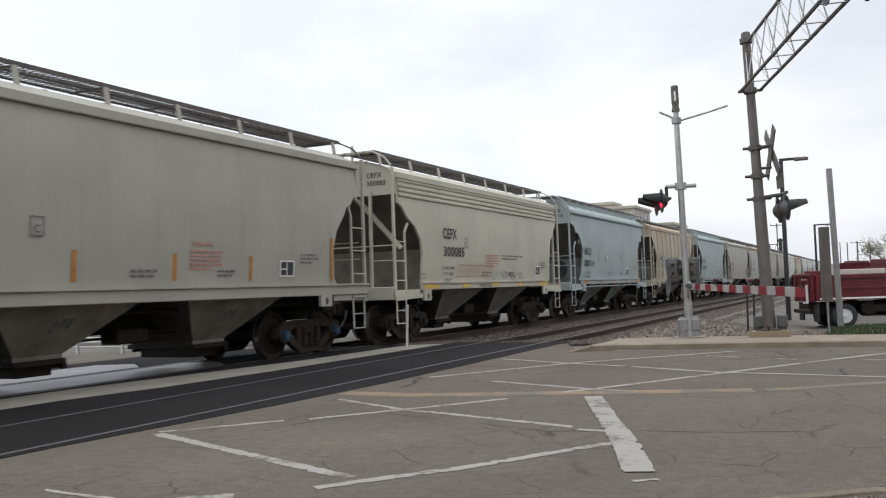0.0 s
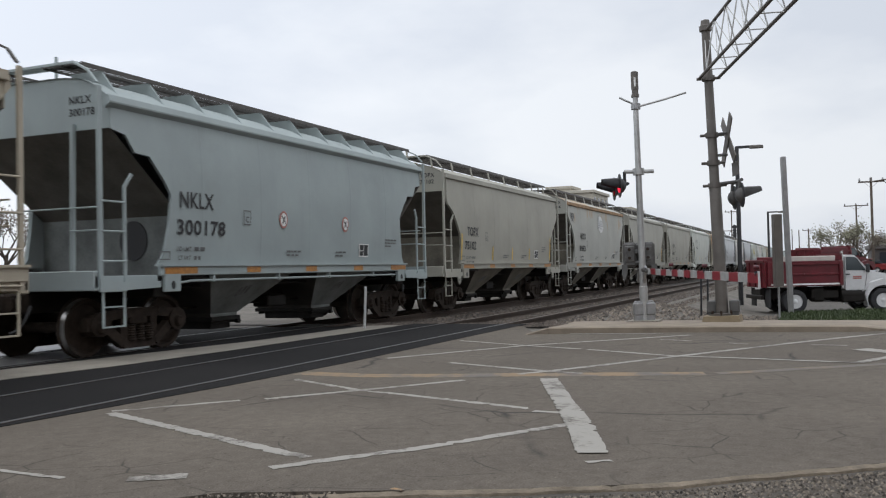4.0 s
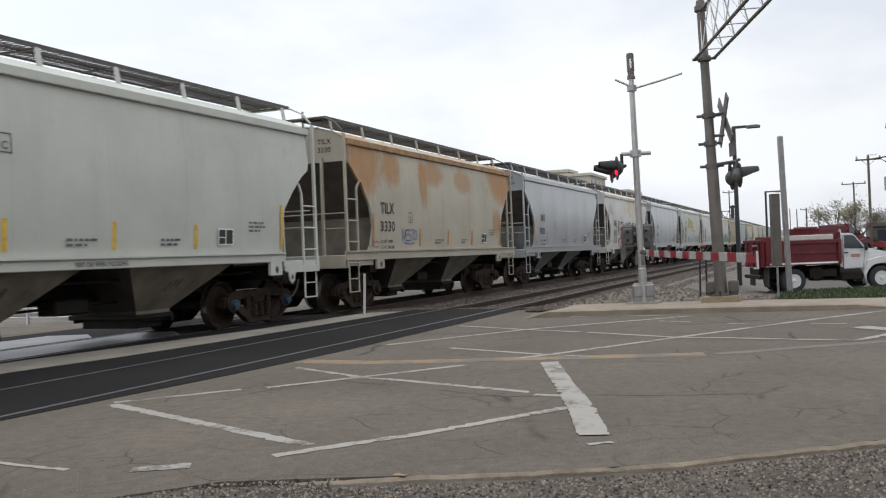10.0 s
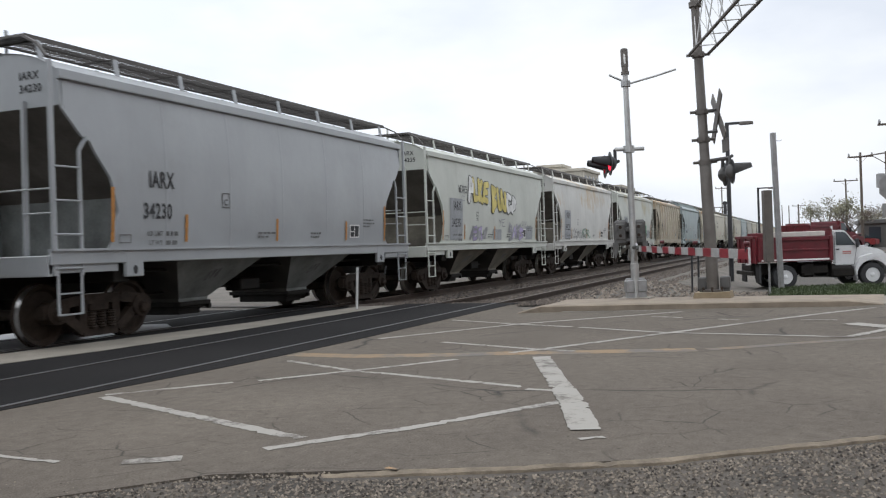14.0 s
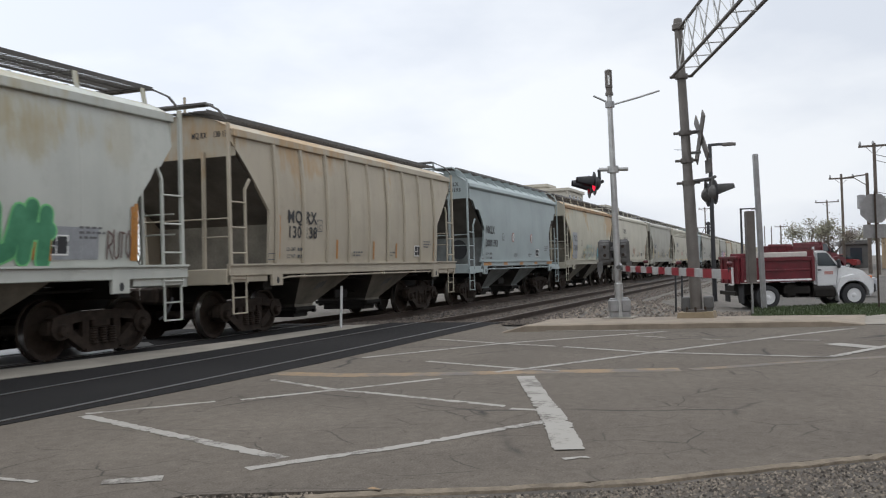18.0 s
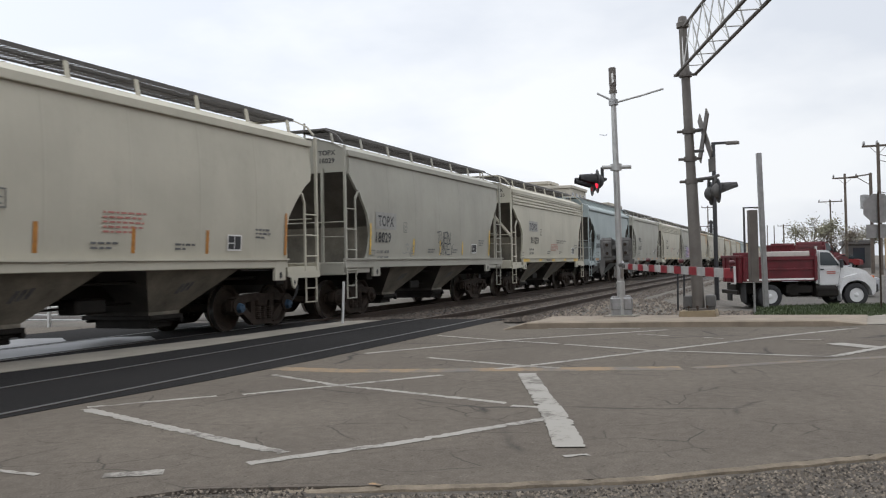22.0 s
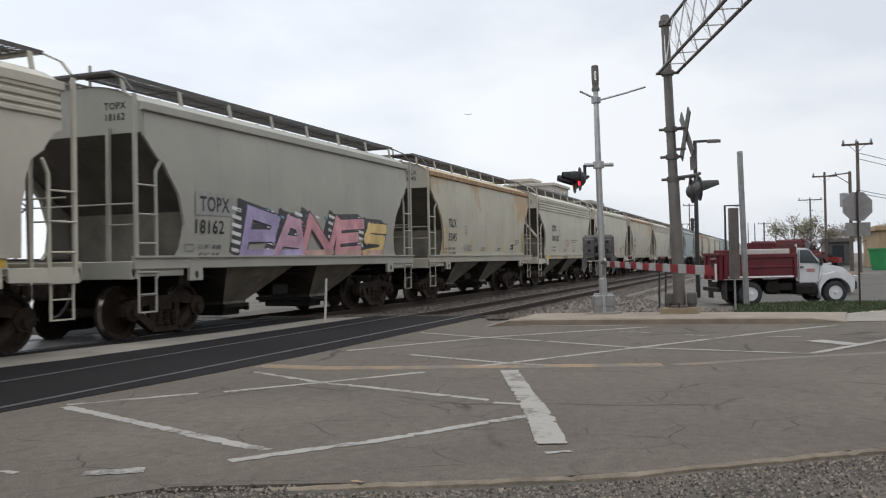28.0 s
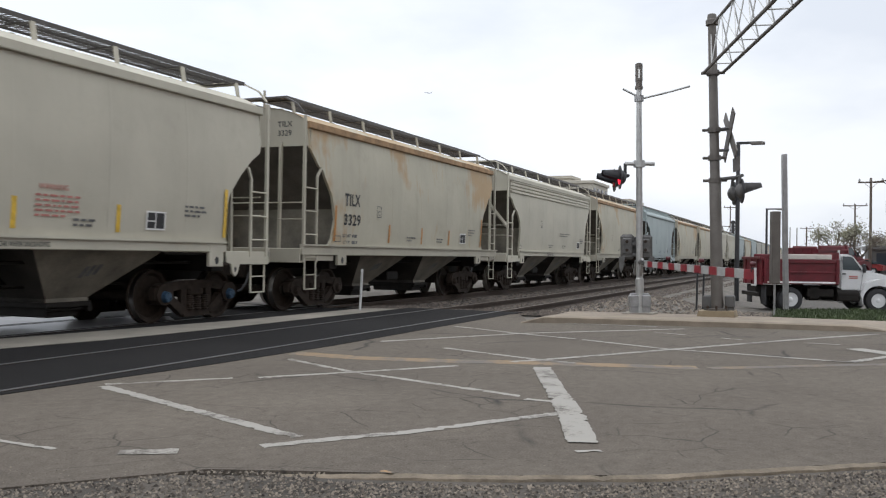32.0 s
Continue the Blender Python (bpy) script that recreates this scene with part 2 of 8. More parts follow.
def road_paint(name, color, keep=0.55):
    """Old road paint, worn through to the asphalt in flecks."""
    m, n, l, b = shader(name, color, 0.7)
    g = noise_tex(n, l, 14, 9, 0.82)
    big = noise_tex(n, l, 1.7, 3)
    w = n.new("ShaderNodeMath")
    w.operation = "ADD"
    l.new(mul(n, l, g, 0.6), w.inputs[0])
    l.new(mul(n, l, big, 0.5), w.inputs[1])
    f = ramp(n, l, w.outputs[0], keep - 0.05, keep + 0.03)
    l.new(mix(n, l, f, color, ramp(n, l, noise_tex(n, l, 60, 3, 0.7), 0.35, 0.66, (0.058, 0.050, 0.041), (0.108, 0.093, 0.076))), b.inputs["Base Color"])
    bump(n, l, b, g, 0.1, 0.001)
    return m


BLACK = shader("black_stencil", (0.02, 0.02, 0.022), 0.6)[0]
STENCIL = worn("faded_stencil", (0.09, 0.09, 0.09), 0.8, 1.6, 8)
REDTEXT = worn("faded_red_stencil", (0.38, 0.15, 0.125), 0.8, 1.3, 8)
WHITE = worn("white_decal", (0.75, 0.75, 0.72), 0.85, 1.05, 10)
ORANGE = worn("orange_reflector", (0.40, 0.17, 0.03), 0.75, 1.2, 12, rough=0.35)
YELLOW = worn("yellow_reflector", (0.62, 0.40, 0.05), 0.75, 1.2, 12, rough=0.35)
GREYPATCH = worn("grey_repaint", (0.27, 0.28, 0.29), 0.85, 1.1, 6)
IRON = worn("truck_iron", (0.029, 0.021, 0.016), 0.6, 1.5, 7, 50, 0.8, 0.0)
WHEEL = worn("wheel_steel", (0.033, 0.024, 0.018), 0.7, 1.4, 9, 60, 0.7, 0.1)
TREAD = shader("polished_tread", (0.55, 0.54, 0.52), 0.28, 1.0)[0]
UNDER = worn("under_grime", (0.014, 0.012, 0.010), 0.7, 1.3, 4)
for m in (IRON, WHEEL, UNDER):
    m.node_tree.nodes["Principled BSDF"].inputs["Specular IOR Level"].default_value = 0.2
BLUECAP = worn("blue_bearing_cap", (0.02, 0.055, 0.10), 0.7, 1.3, 20)
GALV = worn("galvanised_steel", (0.30, 0.30, 0.30), 0.8, 1.12, 6, 80, 0.45, 0.6, 0.1)
GRATE = worn("grating_steel", (0.085, 0.078, 0.072), 0.8, 1.2, 6, 80, 0.5, 0.5, 0.1)
RAIL_TOP = shader("rail_head", (0.060, 0.058, 0.060), 0.5, 0.2)[0]
RAIL_WORN = worn("dull_rail_head", (0.085, 0.062, 0.047), 0.8, 1.2, 6, 60, 0.6, 0.1)
RAIL = worn("rail_rust", (0.036, 0.023, 0.015), 0.7, 1.3, 9, rough=0.9)
TIE = worn("tie_wood", (0.042, 0.034, 0.028), 0.6, 1.4, 6)
ROAD = asphalt("road_asphalt", (0.088, 0.075, 0.062), (0.128, 0.110, 0.090))
FRESH = asphalt("fresh_asphalt", (0.010, 0.0095, 0.0095), (0.018, 0.017, 0.017), False)
FRESH.node_tree.nodes["Principled BSDF"].inputs["Specular IOR Level"].default_value = 0.11
CONC = worn("concrete", (0.215, 0.192, 0.158), 0.8, 1.15, 1.5, 60, 0.85)
LIP = worn("lip_concrete", (0.158, 0.128, 0.092), 0.62, 1.25, 6.0, 45, 0.95, relief=0.8, dist=0.012)
KERB = worn("kerb_concrete", (0.215, 0.175, 0.130), 0.75, 1.15, 2.5, 60, 0.85)
LINE = road_paint("white_road_paint", (0.243, 0.229, 0.202), 0.612)
LINEY = road_paint("yellow_road_paint", (0.185, 0.120, 0.057), 0.575)
ORANGE_SPOT = road_paint("orange_survey_paint", (0.27, 0.155, 0.055), 0.55)
LINEOLD = road_paint("rubbed_yellow_road_paint", (0.150, 0.102, 0.055), 0.525)
SOIL = worn("gravelly_soil", (0.105, 0.093, 0.078), 0.65, 1.25, 0.8, 30, 0.95, relief=0.6, dist=0.02)
STONE = worn("ballast_stone", (0.21, 0.19, 0.17), 0.6, 1.4, 5, 40, 0.9)


def rubble(name, dark, light):
    """Loose stones, each of its own shade."""
    m, n, l, b = shader(name, dark, 0.9)
    g = n.new("ShaderNodeNewGeometry")
    l.new(mix(n, l, 0.5, ramp(n, l, g.outputs["Random Per Island"], 0.0, 1.0, dark, light), ramp(n, l, noise_tex(n, l, 30, 3), 0.3, 0.7, (0.6,) * 3, (1.3,) * 3), "MULTIPLY"), b.inputs["Base Color"])
    return m


GRIT = rubble("mixed_grit", (0.022, 0.018, 0.015), (0.23, 0.195, 0.155))
RUBBLE = rubble("pale_rubble", (0.05, 0.042, 0.035), (0.215, 0.18, 0.145))
BALLAST = rubble("brown_ballast", (0.032, 0.026, 0.022), (0.15, 0.122, 0.098))
BEDSTONE = worn("ballast_bed_stone", (0.052, 0.043, 0.036), 0.55, 1.4, 5, 40, 0.95)
GRASS = worn("grass", (0.042, 0.060, 0.021), 0.55, 1.4, 1.5, 60, 0.9)

# ---- mesh helpers ----
def mesh_of(name, bm, mat, smooth=False):
    me = bpy.data.meshes.new(name)
    bm.normal_update()
    bm.to_mesh(me)
    bm.free()
    if mat:
        me.materials.append(mat)
    if smooth:
        for p in me.polygons:
            p.use_smooth = True
        me.set_sharp_from_angle(angle=radians(35))
    return me


def part(name, bm, mat, parent=None, label="", smooth=False, at=None):
    ob = new(name, mesh_of(name, bm, mat, smooth))
    if parent:
        ob.parent = parent
    if at:
        ob.matrix_basis = at
    return tagged(ob, label)


def share(name, me, parent, at=None, label=""):
    ob = new(name, me)
    ob.parent = parent
    if at:
        ob.matrix_basis = at
    return tagged(ob, label)


def thing(name, label, category, group="", at=None, kind=""):
    ob = new(name)
    if at:
        ob.matrix_basis = at
    return tagged(ob, label, category, group, kind)


def box(bm, x0, x1, y0, y1, z0, z1, bev=0.0):
    vs = [bm.verts.new((x, y, z)) for z in (z0, z1) for y in (y0, y1) for x in (x0, x1)]
    fs = [bm.faces.new([vs[i] for i in f]) for f in ((0, 2, 3, 1), (4, 5, 7, 6), (0, 1, 5, 4), (2, 6, 7, 3), (0, 4, 6, 2), (1, 3, 7, 5))]
    if bev:
        bmesh.ops.bevel(bm, geom=list({e for f in fs for e in f.edges}), offset=bev, segments=1, affect="EDGES")
    return vs


def bar(bm, p, q, r=0.02, n=6, r2=None):
    """A round bar from p to q."""
    p, q = Vector(p), Vector(q)
    d = (q - p).normalized()
    a = d.orthogonal().normalized()
    b = d.cross(a)
    r2 = r if r2 is None else r2
    rings = []
    for c, rr in ((p, r), (q, r2)):
        rings.append([bm.verts.new(c + (a * math.cos(2 * math.pi * i / n) + b * math.sin(2 * math.pi * i / n)) * rr) for i in range(n)])
    for i in range(n):
        bm.faces.new((rings[0][i], rings[0][(i + 1) % n], rings[1][(i + 1) % n], rings[1][i]))
    bm.faces.new(rings[0][::-1])
    bm.faces.new(rings[1])


def beam(bm, p, q, w, h, up=(0, 0, 1)):
    """A rectangular bar from p to q, w wide and h high."""
    p, q = Vector(p), Vector(q)
    d = (q - p).normalized()
    s = d.cross(Vector(up))
    s = (s if s.length > 1e-4 else d.orthogonal()).normalized() * (w / 2)
    u = s.cross(d).normalized() * (h / 2)
    r = [[bm.verts.new(c + s * i + u * j) for i, j in ((-1, -1), (1, -1), (1, 1), (-1, 1))] for c in (p, q)]
    for i in range(4):
        bm.faces.new((r[0][i], r[0][(i + 1) % 4], r[1][(i + 1) % 4], r[1][i]))
    bm.faces.new(r[0][::-1])
    bm.faces.new(r[1])


def extrude_xz(bm, pts, y0, y1):
    """A plate with the outline pts in x and z, from y0 to y1."""
    a = [bm.verts.new((x, y0, z)) for x, z in pts]
    b = [bm.verts.new((x, y1, z)) for x, z in pts]
    bm.faces.new(a)
    bm.faces.new(b[::-1])
    for i in range(len(pts)):
        j = (i + 1) % len(pts)
        bm.faces.new((a[i], b[i], b[j], a[j]))


def slab(bm, pts, z0, z1):
    """A flat slab with the outline pts in x and y."""
    a = [bm.verts.new((x, y, z0)) for x, y in pts]
    b = [bm.verts.new((x, y, z1)) for x, y in pts]
    bm.faces.new(a[::-1])
    bm.faces.new(b)
    for i in range(len(pts)):
        j = (i + 1) % len(pts)
        bm.faces.new((a[i], a[j], b[j], b[i]))


def lathe(bm, prof, n=24, axis="Y", caps=True):
    """A turned shape: prof is (along, radius) pairs."""
    rings = []
    for h, r in prof:
        ring = []
        for i in range(n):
            c, s = r * math.cos(2 * math.pi * i / n), r * math.sin(2 * math.pi * i / n)
            ring.append(bm.verts.new({"Y": (c, h, s), "Z": (c, s, h), "X": (h, c, s)}[axis]))
        rings.append(ring)
    for a, b in zip(rings, rings[1:]):
        for i in range(n):
            bm.faces.new((a[i], a[(i + 1) % n], b[(i + 1) % n], b[i]))
    if caps:
        bm.faces.new(rings[0][::-1])
        bm.faces.new(rings[-1])


def stones(name, label, spots, size, mat, seed, parent=None):
    """Loose stones as one object."""
    rnd = random.Random(seed)
    verts, faces = [], []
    for x, y, z in spots:
        s = size * rnd.uniform(0.45, 1.3)
        k = len(verts)
        a = rnd.uniform(0, 6.28)
        for dx, dy, dz in ((1, 0, 0), (0, 1, 0), (-1, 0, 0), (0, -1, 0), (0.3, 0.2, 0.8), (-0.3, -0.1, 0.65)):
            j = [rnd.uniform(0.65, 1.2) for _ in range(3)]
            ux, uy = dx * j[0], dy * j[1] * 0.8
            verts.append((x + s * (ux * math.cos(a) - uy * math.sin(a)), y + s * (ux * math.sin(a) + uy * math.cos(a)), z + s * dz * j[2] - 0.15 * s))
        faces += [(k, k + 1, k + 4), (k + 1, k + 5, k + 4), (k + 1, k + 2, k + 5), (k + 2, k + 3, k + 5), (k + 3, k + 4, k + 5), (k + 3, k, k + 4)]
    me = bpy.data.meshes.new(name)
    me.from_pydata(verts, [], faces)
    me.materials.append(mat)
    ob = new(name, me)
    ob.parent = parent
    return tagged(ob, label, "" if parent else "stones", kind="stuff")


TEXTS = {}


def prepare_texts(lines):
    made = []
    for s, h in lines:
        if (s, h) in TEXTS:
            continue
        TEXTS[(s, h)] = None
        c = bpy.data.curves.new("lettering", "FONT")
        c.body, c.size, c.space_character, c.resolution_u = s, h * 1.40, 1.08, 3
        c.offset = h * 0.028
        made.append((s, h, new("lettering", c)))
    dg = bpy.context.evaluated_depsgraph_get()
    for s, h, ob in made:
        TEXTS[(s, h)] = bpy.data.meshes.new_from_object(ob.evaluated_get(dg))
    for s, h, ob in made:
        c = ob.data
        bpy.data.objects.remove(ob)
        bpy.data.curves.remove(c)

# ---- ground, road, tracks ----
Y1, Y2 = 7.36, 11.40      # the two track centres
HEAD = (-0.29, 0.957)     # the way along the street, over the tracks


def land(x, y):
    """Height of the land: level at the crossing, falling away behind the kerb."""
    k = min(1.0, max(0.0, (x - 21.5) / 11.0)) * min(1.0, max(0.0, (5.0 - y) / 2.6))
    up = min(1.0, max(0.0, (x - 46.0) / 20.0))
    return -0.62 * k * k * (3 - 2 * k) * (1 - up * up * (3 - 2 * up))


bm = bmesh.new()
xs = [-900, -300, -100, -40, -15] + [i * 1.5 for i in range(-6, 40)] + [70, 90, 130, 200, 400, 900, 3000]
ys = [-900, -300, -100, -50, -30, -20] + [i * 1.0 for i in range(-14, 26)] + [35, 60, 100, 300, 900]
grid = [[bm.verts.new((x, y, land(x, y) - 0.07 - (0.4 if x > 20 and 5.9 < y < 13.1 else 0.0))) for y in ys] for x in xs]
for i in range(len(xs) - 1):
    for j in range(len(ys) - 1):
        bm.faces.new((grid[i][j], grid[i + 1][j], grid[i + 1][j + 1], grid[i][j + 1]))
tagged(part("ground", bm, SOIL, smooth=True), "grey-brown gravelly soil and worn verge", "ground", kind="structure")

# street over the tracks
bm = bmesh.new()
slab(bm, [(4.22, 3.25), (4.38, 2.85), (4.60, 2.28), (4.82, 1.70), (5.04, 1.25), (5.28, 0.82), (5.57, 0.45), (5.87, 0.08), (6.22, -0.38), (6.57, -0.85), (9.5, -6.5), (14.0, -14.0), (60, -40), (70, -34), (24, -8.5), (18.6, -3.4), (17.45, -0.6), (16.9, 2.6), (16.1, 5.0), (18.4, 6.0),
          (16.7, 13.6), (11, 26), (-2, 40), (-14, 40), (-3, 12.5), (0.5, 6.5)], -0.06, 0.0)
tagged(part("road", bm, ROAD), "worn grey asphalt street with cracks", "road", kind="structure")
# crossing panels
for name, lab, mat, pts, z in (
        ("crossing_panel", "fresh black asphalt between and beside the rails", FRESH, [(-14, 6.75), (5.5, 6.47), (8.3, 6.2), (10.6, 6.08), (18.9, 6.1), (18.9, 8.85), (12.0, 8.97), (9.6, 9.13), (8.1, 9.40), (-14, 9.6)], 0.006),
        ("crossing_strip", "pale concrete strip between the two tracks", CONC, [(-14, 9.6), (8.1, 9.40), (9.6, 9.13), (12.0, 8.97), (18.3, 8.86), (18.0, 9.62), (13.8, 9.75), (11.9, 10.02), (9.0, 10.42), (-14, 10.45)], 0.012),
        ("crossing_panel", "fresh black asphalt under the train", FRESH, [(-14, 10.45), (9.0, 10.42), (11.9, 10.02), (13.8, 9.75), (18.0, 9.62), (16.7, 14.6), (-14, 14.6)], 0.006)):
    bm = bmesh.new()
    slab(bm, pts, -0.05, z)
    tagged(part(name, bm, mat), lab, "crossing", kind="structure")
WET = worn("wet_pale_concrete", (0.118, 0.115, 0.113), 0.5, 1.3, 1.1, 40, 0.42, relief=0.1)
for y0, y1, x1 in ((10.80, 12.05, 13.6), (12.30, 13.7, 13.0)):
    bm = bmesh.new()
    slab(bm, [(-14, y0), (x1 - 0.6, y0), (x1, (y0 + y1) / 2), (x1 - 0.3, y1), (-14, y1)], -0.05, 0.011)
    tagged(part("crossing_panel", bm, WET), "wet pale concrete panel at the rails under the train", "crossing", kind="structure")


def track(yc, label):
    root = thing("track", label, "railway track", kind="structure")
    for s in (-1, 1):
        y = yc + s * 0.7525
        bm = bmesh.new()
        for x0, x1 in ((-60, 18.9), (18.9, 420)):
            z = 0.012
            extr = [(y - 0.075, -0.17), (y + 0.075, -0.17), (y + 0.075, -0.15), (y + 0.012, -0.12), (y + 0.012, -0.045), (y + 0.036, -0.035), (y + 0.036, z), (y - 0.036, z), (y - 0.036, -0.035), (y - 0.012, -0.045), (y - 0.012, -0.12), (y - 0.075, -0.15)]
            a = [bm.verts.new((x0, u, v)) for u, v in extr]
            b = [bm.verts.new((x1, u, v)) for u, v in extr]
            for i in range(len(extr)):
                f = bm.faces.new((a[i], b[i], b[(i + 1) % 12], a[(i + 1) % 12]))
                f.material_index = (1 if x1 < 20 else 2) if i == 6 else 0
            bm.faces.new(a[::-1]), bm.faces.new(b)
        ob = part("rail", bm, RAIL, root)
        ob.data.materials.append(RAIL_TOP)
        ob.data.materials.append(RAIL_WORN)
    bm = bmesh.new()
    box(bm, -0.115, 0.115, -1.3, 1.3, -0.30, -0.155, 0.012)
    me = mesh_of("tie", bm, TIE)
    for i in range(110):
        share("tie", me, root, pose(19.4 + i * 0.53, yc + random.uniform(-0.04, 0.04), 0, 0, 0, random.uniform(-1, 1)))
    return root


track(Y1, "empty rusty track with wooden ties beside the train")
track(Y2, "track under the moving train")
# ballast bed, then loose stones near the crossing
bm = bmesh.new()
prof = [(4.9, -0.20), (5.6, -0.14), (Y1 - 1.3, -0.17), (Y1 + 1.3, -0.17), (9.3, -0.15), (Y2 - 1.3, -0.17), (Y2 + 1.3, -0.17), (14.0, -0.2), (16.0, -0.12), (27.0, -0.05), (27.5, -0.4)]
rows = [[bm.verts.new((x, y, z * k - d)) for y, z in prof] for x, k, d in ((18.85, 0.25, 0.0), (19.4, 0.25, 0.0), (21.0, 0.85, 0.0), (24, 1.0, 0.0), (500, 1.0, 0.0))]
for a, b in zip(rows, rows[1:]):
    for i in range(len(prof) - 1):
        bm.faces.new((a[i], b[i], b[i + 1], a[i + 1]))
tagged(part("ballast_bed", bm, BEDSTONE), "grey crushed stone bed of the tracks", "ballast", kind="structure")
rnd = random.Random(5)
spots = []
for _ in range(16000):
    x = 18.6 + 40 * rnd.random() ** 1.8
    y = rnd.uniform(4.2, 10.2)
    spots.append((x, y, (-0.165 + (0.05 if abs(abs(y - Y1) - 0.75) > 0.2 else 0)) * min(1.0, max(0.25, (x - 18.6) / 2.6))))
stones("ballast", "loose grey and brown ballast stones between the rails", spots, 0.042, BALLAST, 6)

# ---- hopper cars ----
# near-black tone: the shade on the hoppers' end and under faces, put into colour
BAY = worn("shaded_hopper_steel", (0.045, 0.040, 0.034), 0.5, 1.4, 1.4, 25, 0.85)
LEN = 13.098      # coupled length
SKINS = {}


def half_width(z):
    """Half width of a car's curved side at the height z."""
    k = (z - 2.65) / 1.25
    return 1.60 - 0.055 * k * k - (0.03 * max(0, k) ** 2)


CUTS = {"posted": [(1.42, 4.66), (2.50, 4.66), (3.20, 5.34), (3.80, 5.92), (3.96, 5.92)],
        "round": [(1.42, 4.93), (1.55, 4.81), (2.0, 4.71), (2.5, 4.88), (2.85, 5.19), (3.02, 5.30), (3.08, 5.46), (3.45, 5.80), (3.96, 5.80)],
        "straight": [(1.42, 4.76), (1.9, 4.70), (2.3, 4.82), (2.65, 5.12), (2.95, 5.45), (3.12, 5.74), (3.3, 5.80), (3.96, 5.80)],
        "ribbed": [(1.42, 4.63), (2.13, 4.60), (2.46, 4.69), (2.78, 5.0), (2.96, 5.38), (3.22, 5.62), (3.29, 5.78), (3.96, 5.80)],
        "angled": [(1.42, 4.72), (1.59, 4.58), (2.08, 4.47), (2.57, 4.42), (2.8, 4.59), (3.15, 4.93), (3.17, 5.27), (3.22, 5.31), (3.43, 5.46), (3.49, 5.78), (3.96, 5.80)]}


def cut(kind, z):
    c = CUTS[kind]
    for (z0, x0), (z1, x1) in zip(c, c[1:]):
        if z <= z1:
            return x0 + (x1 - x0) * (z - z0) / (z1 - z0)
    return c[-1][1]


def shallow(kind, z):
    """By how much the recess at the second end is shallower than at the first."""
    return 0.38 * min(1.0, max(0.0, (3.0 - z) / 0.6)) if kind == "ribbed" else 0.0


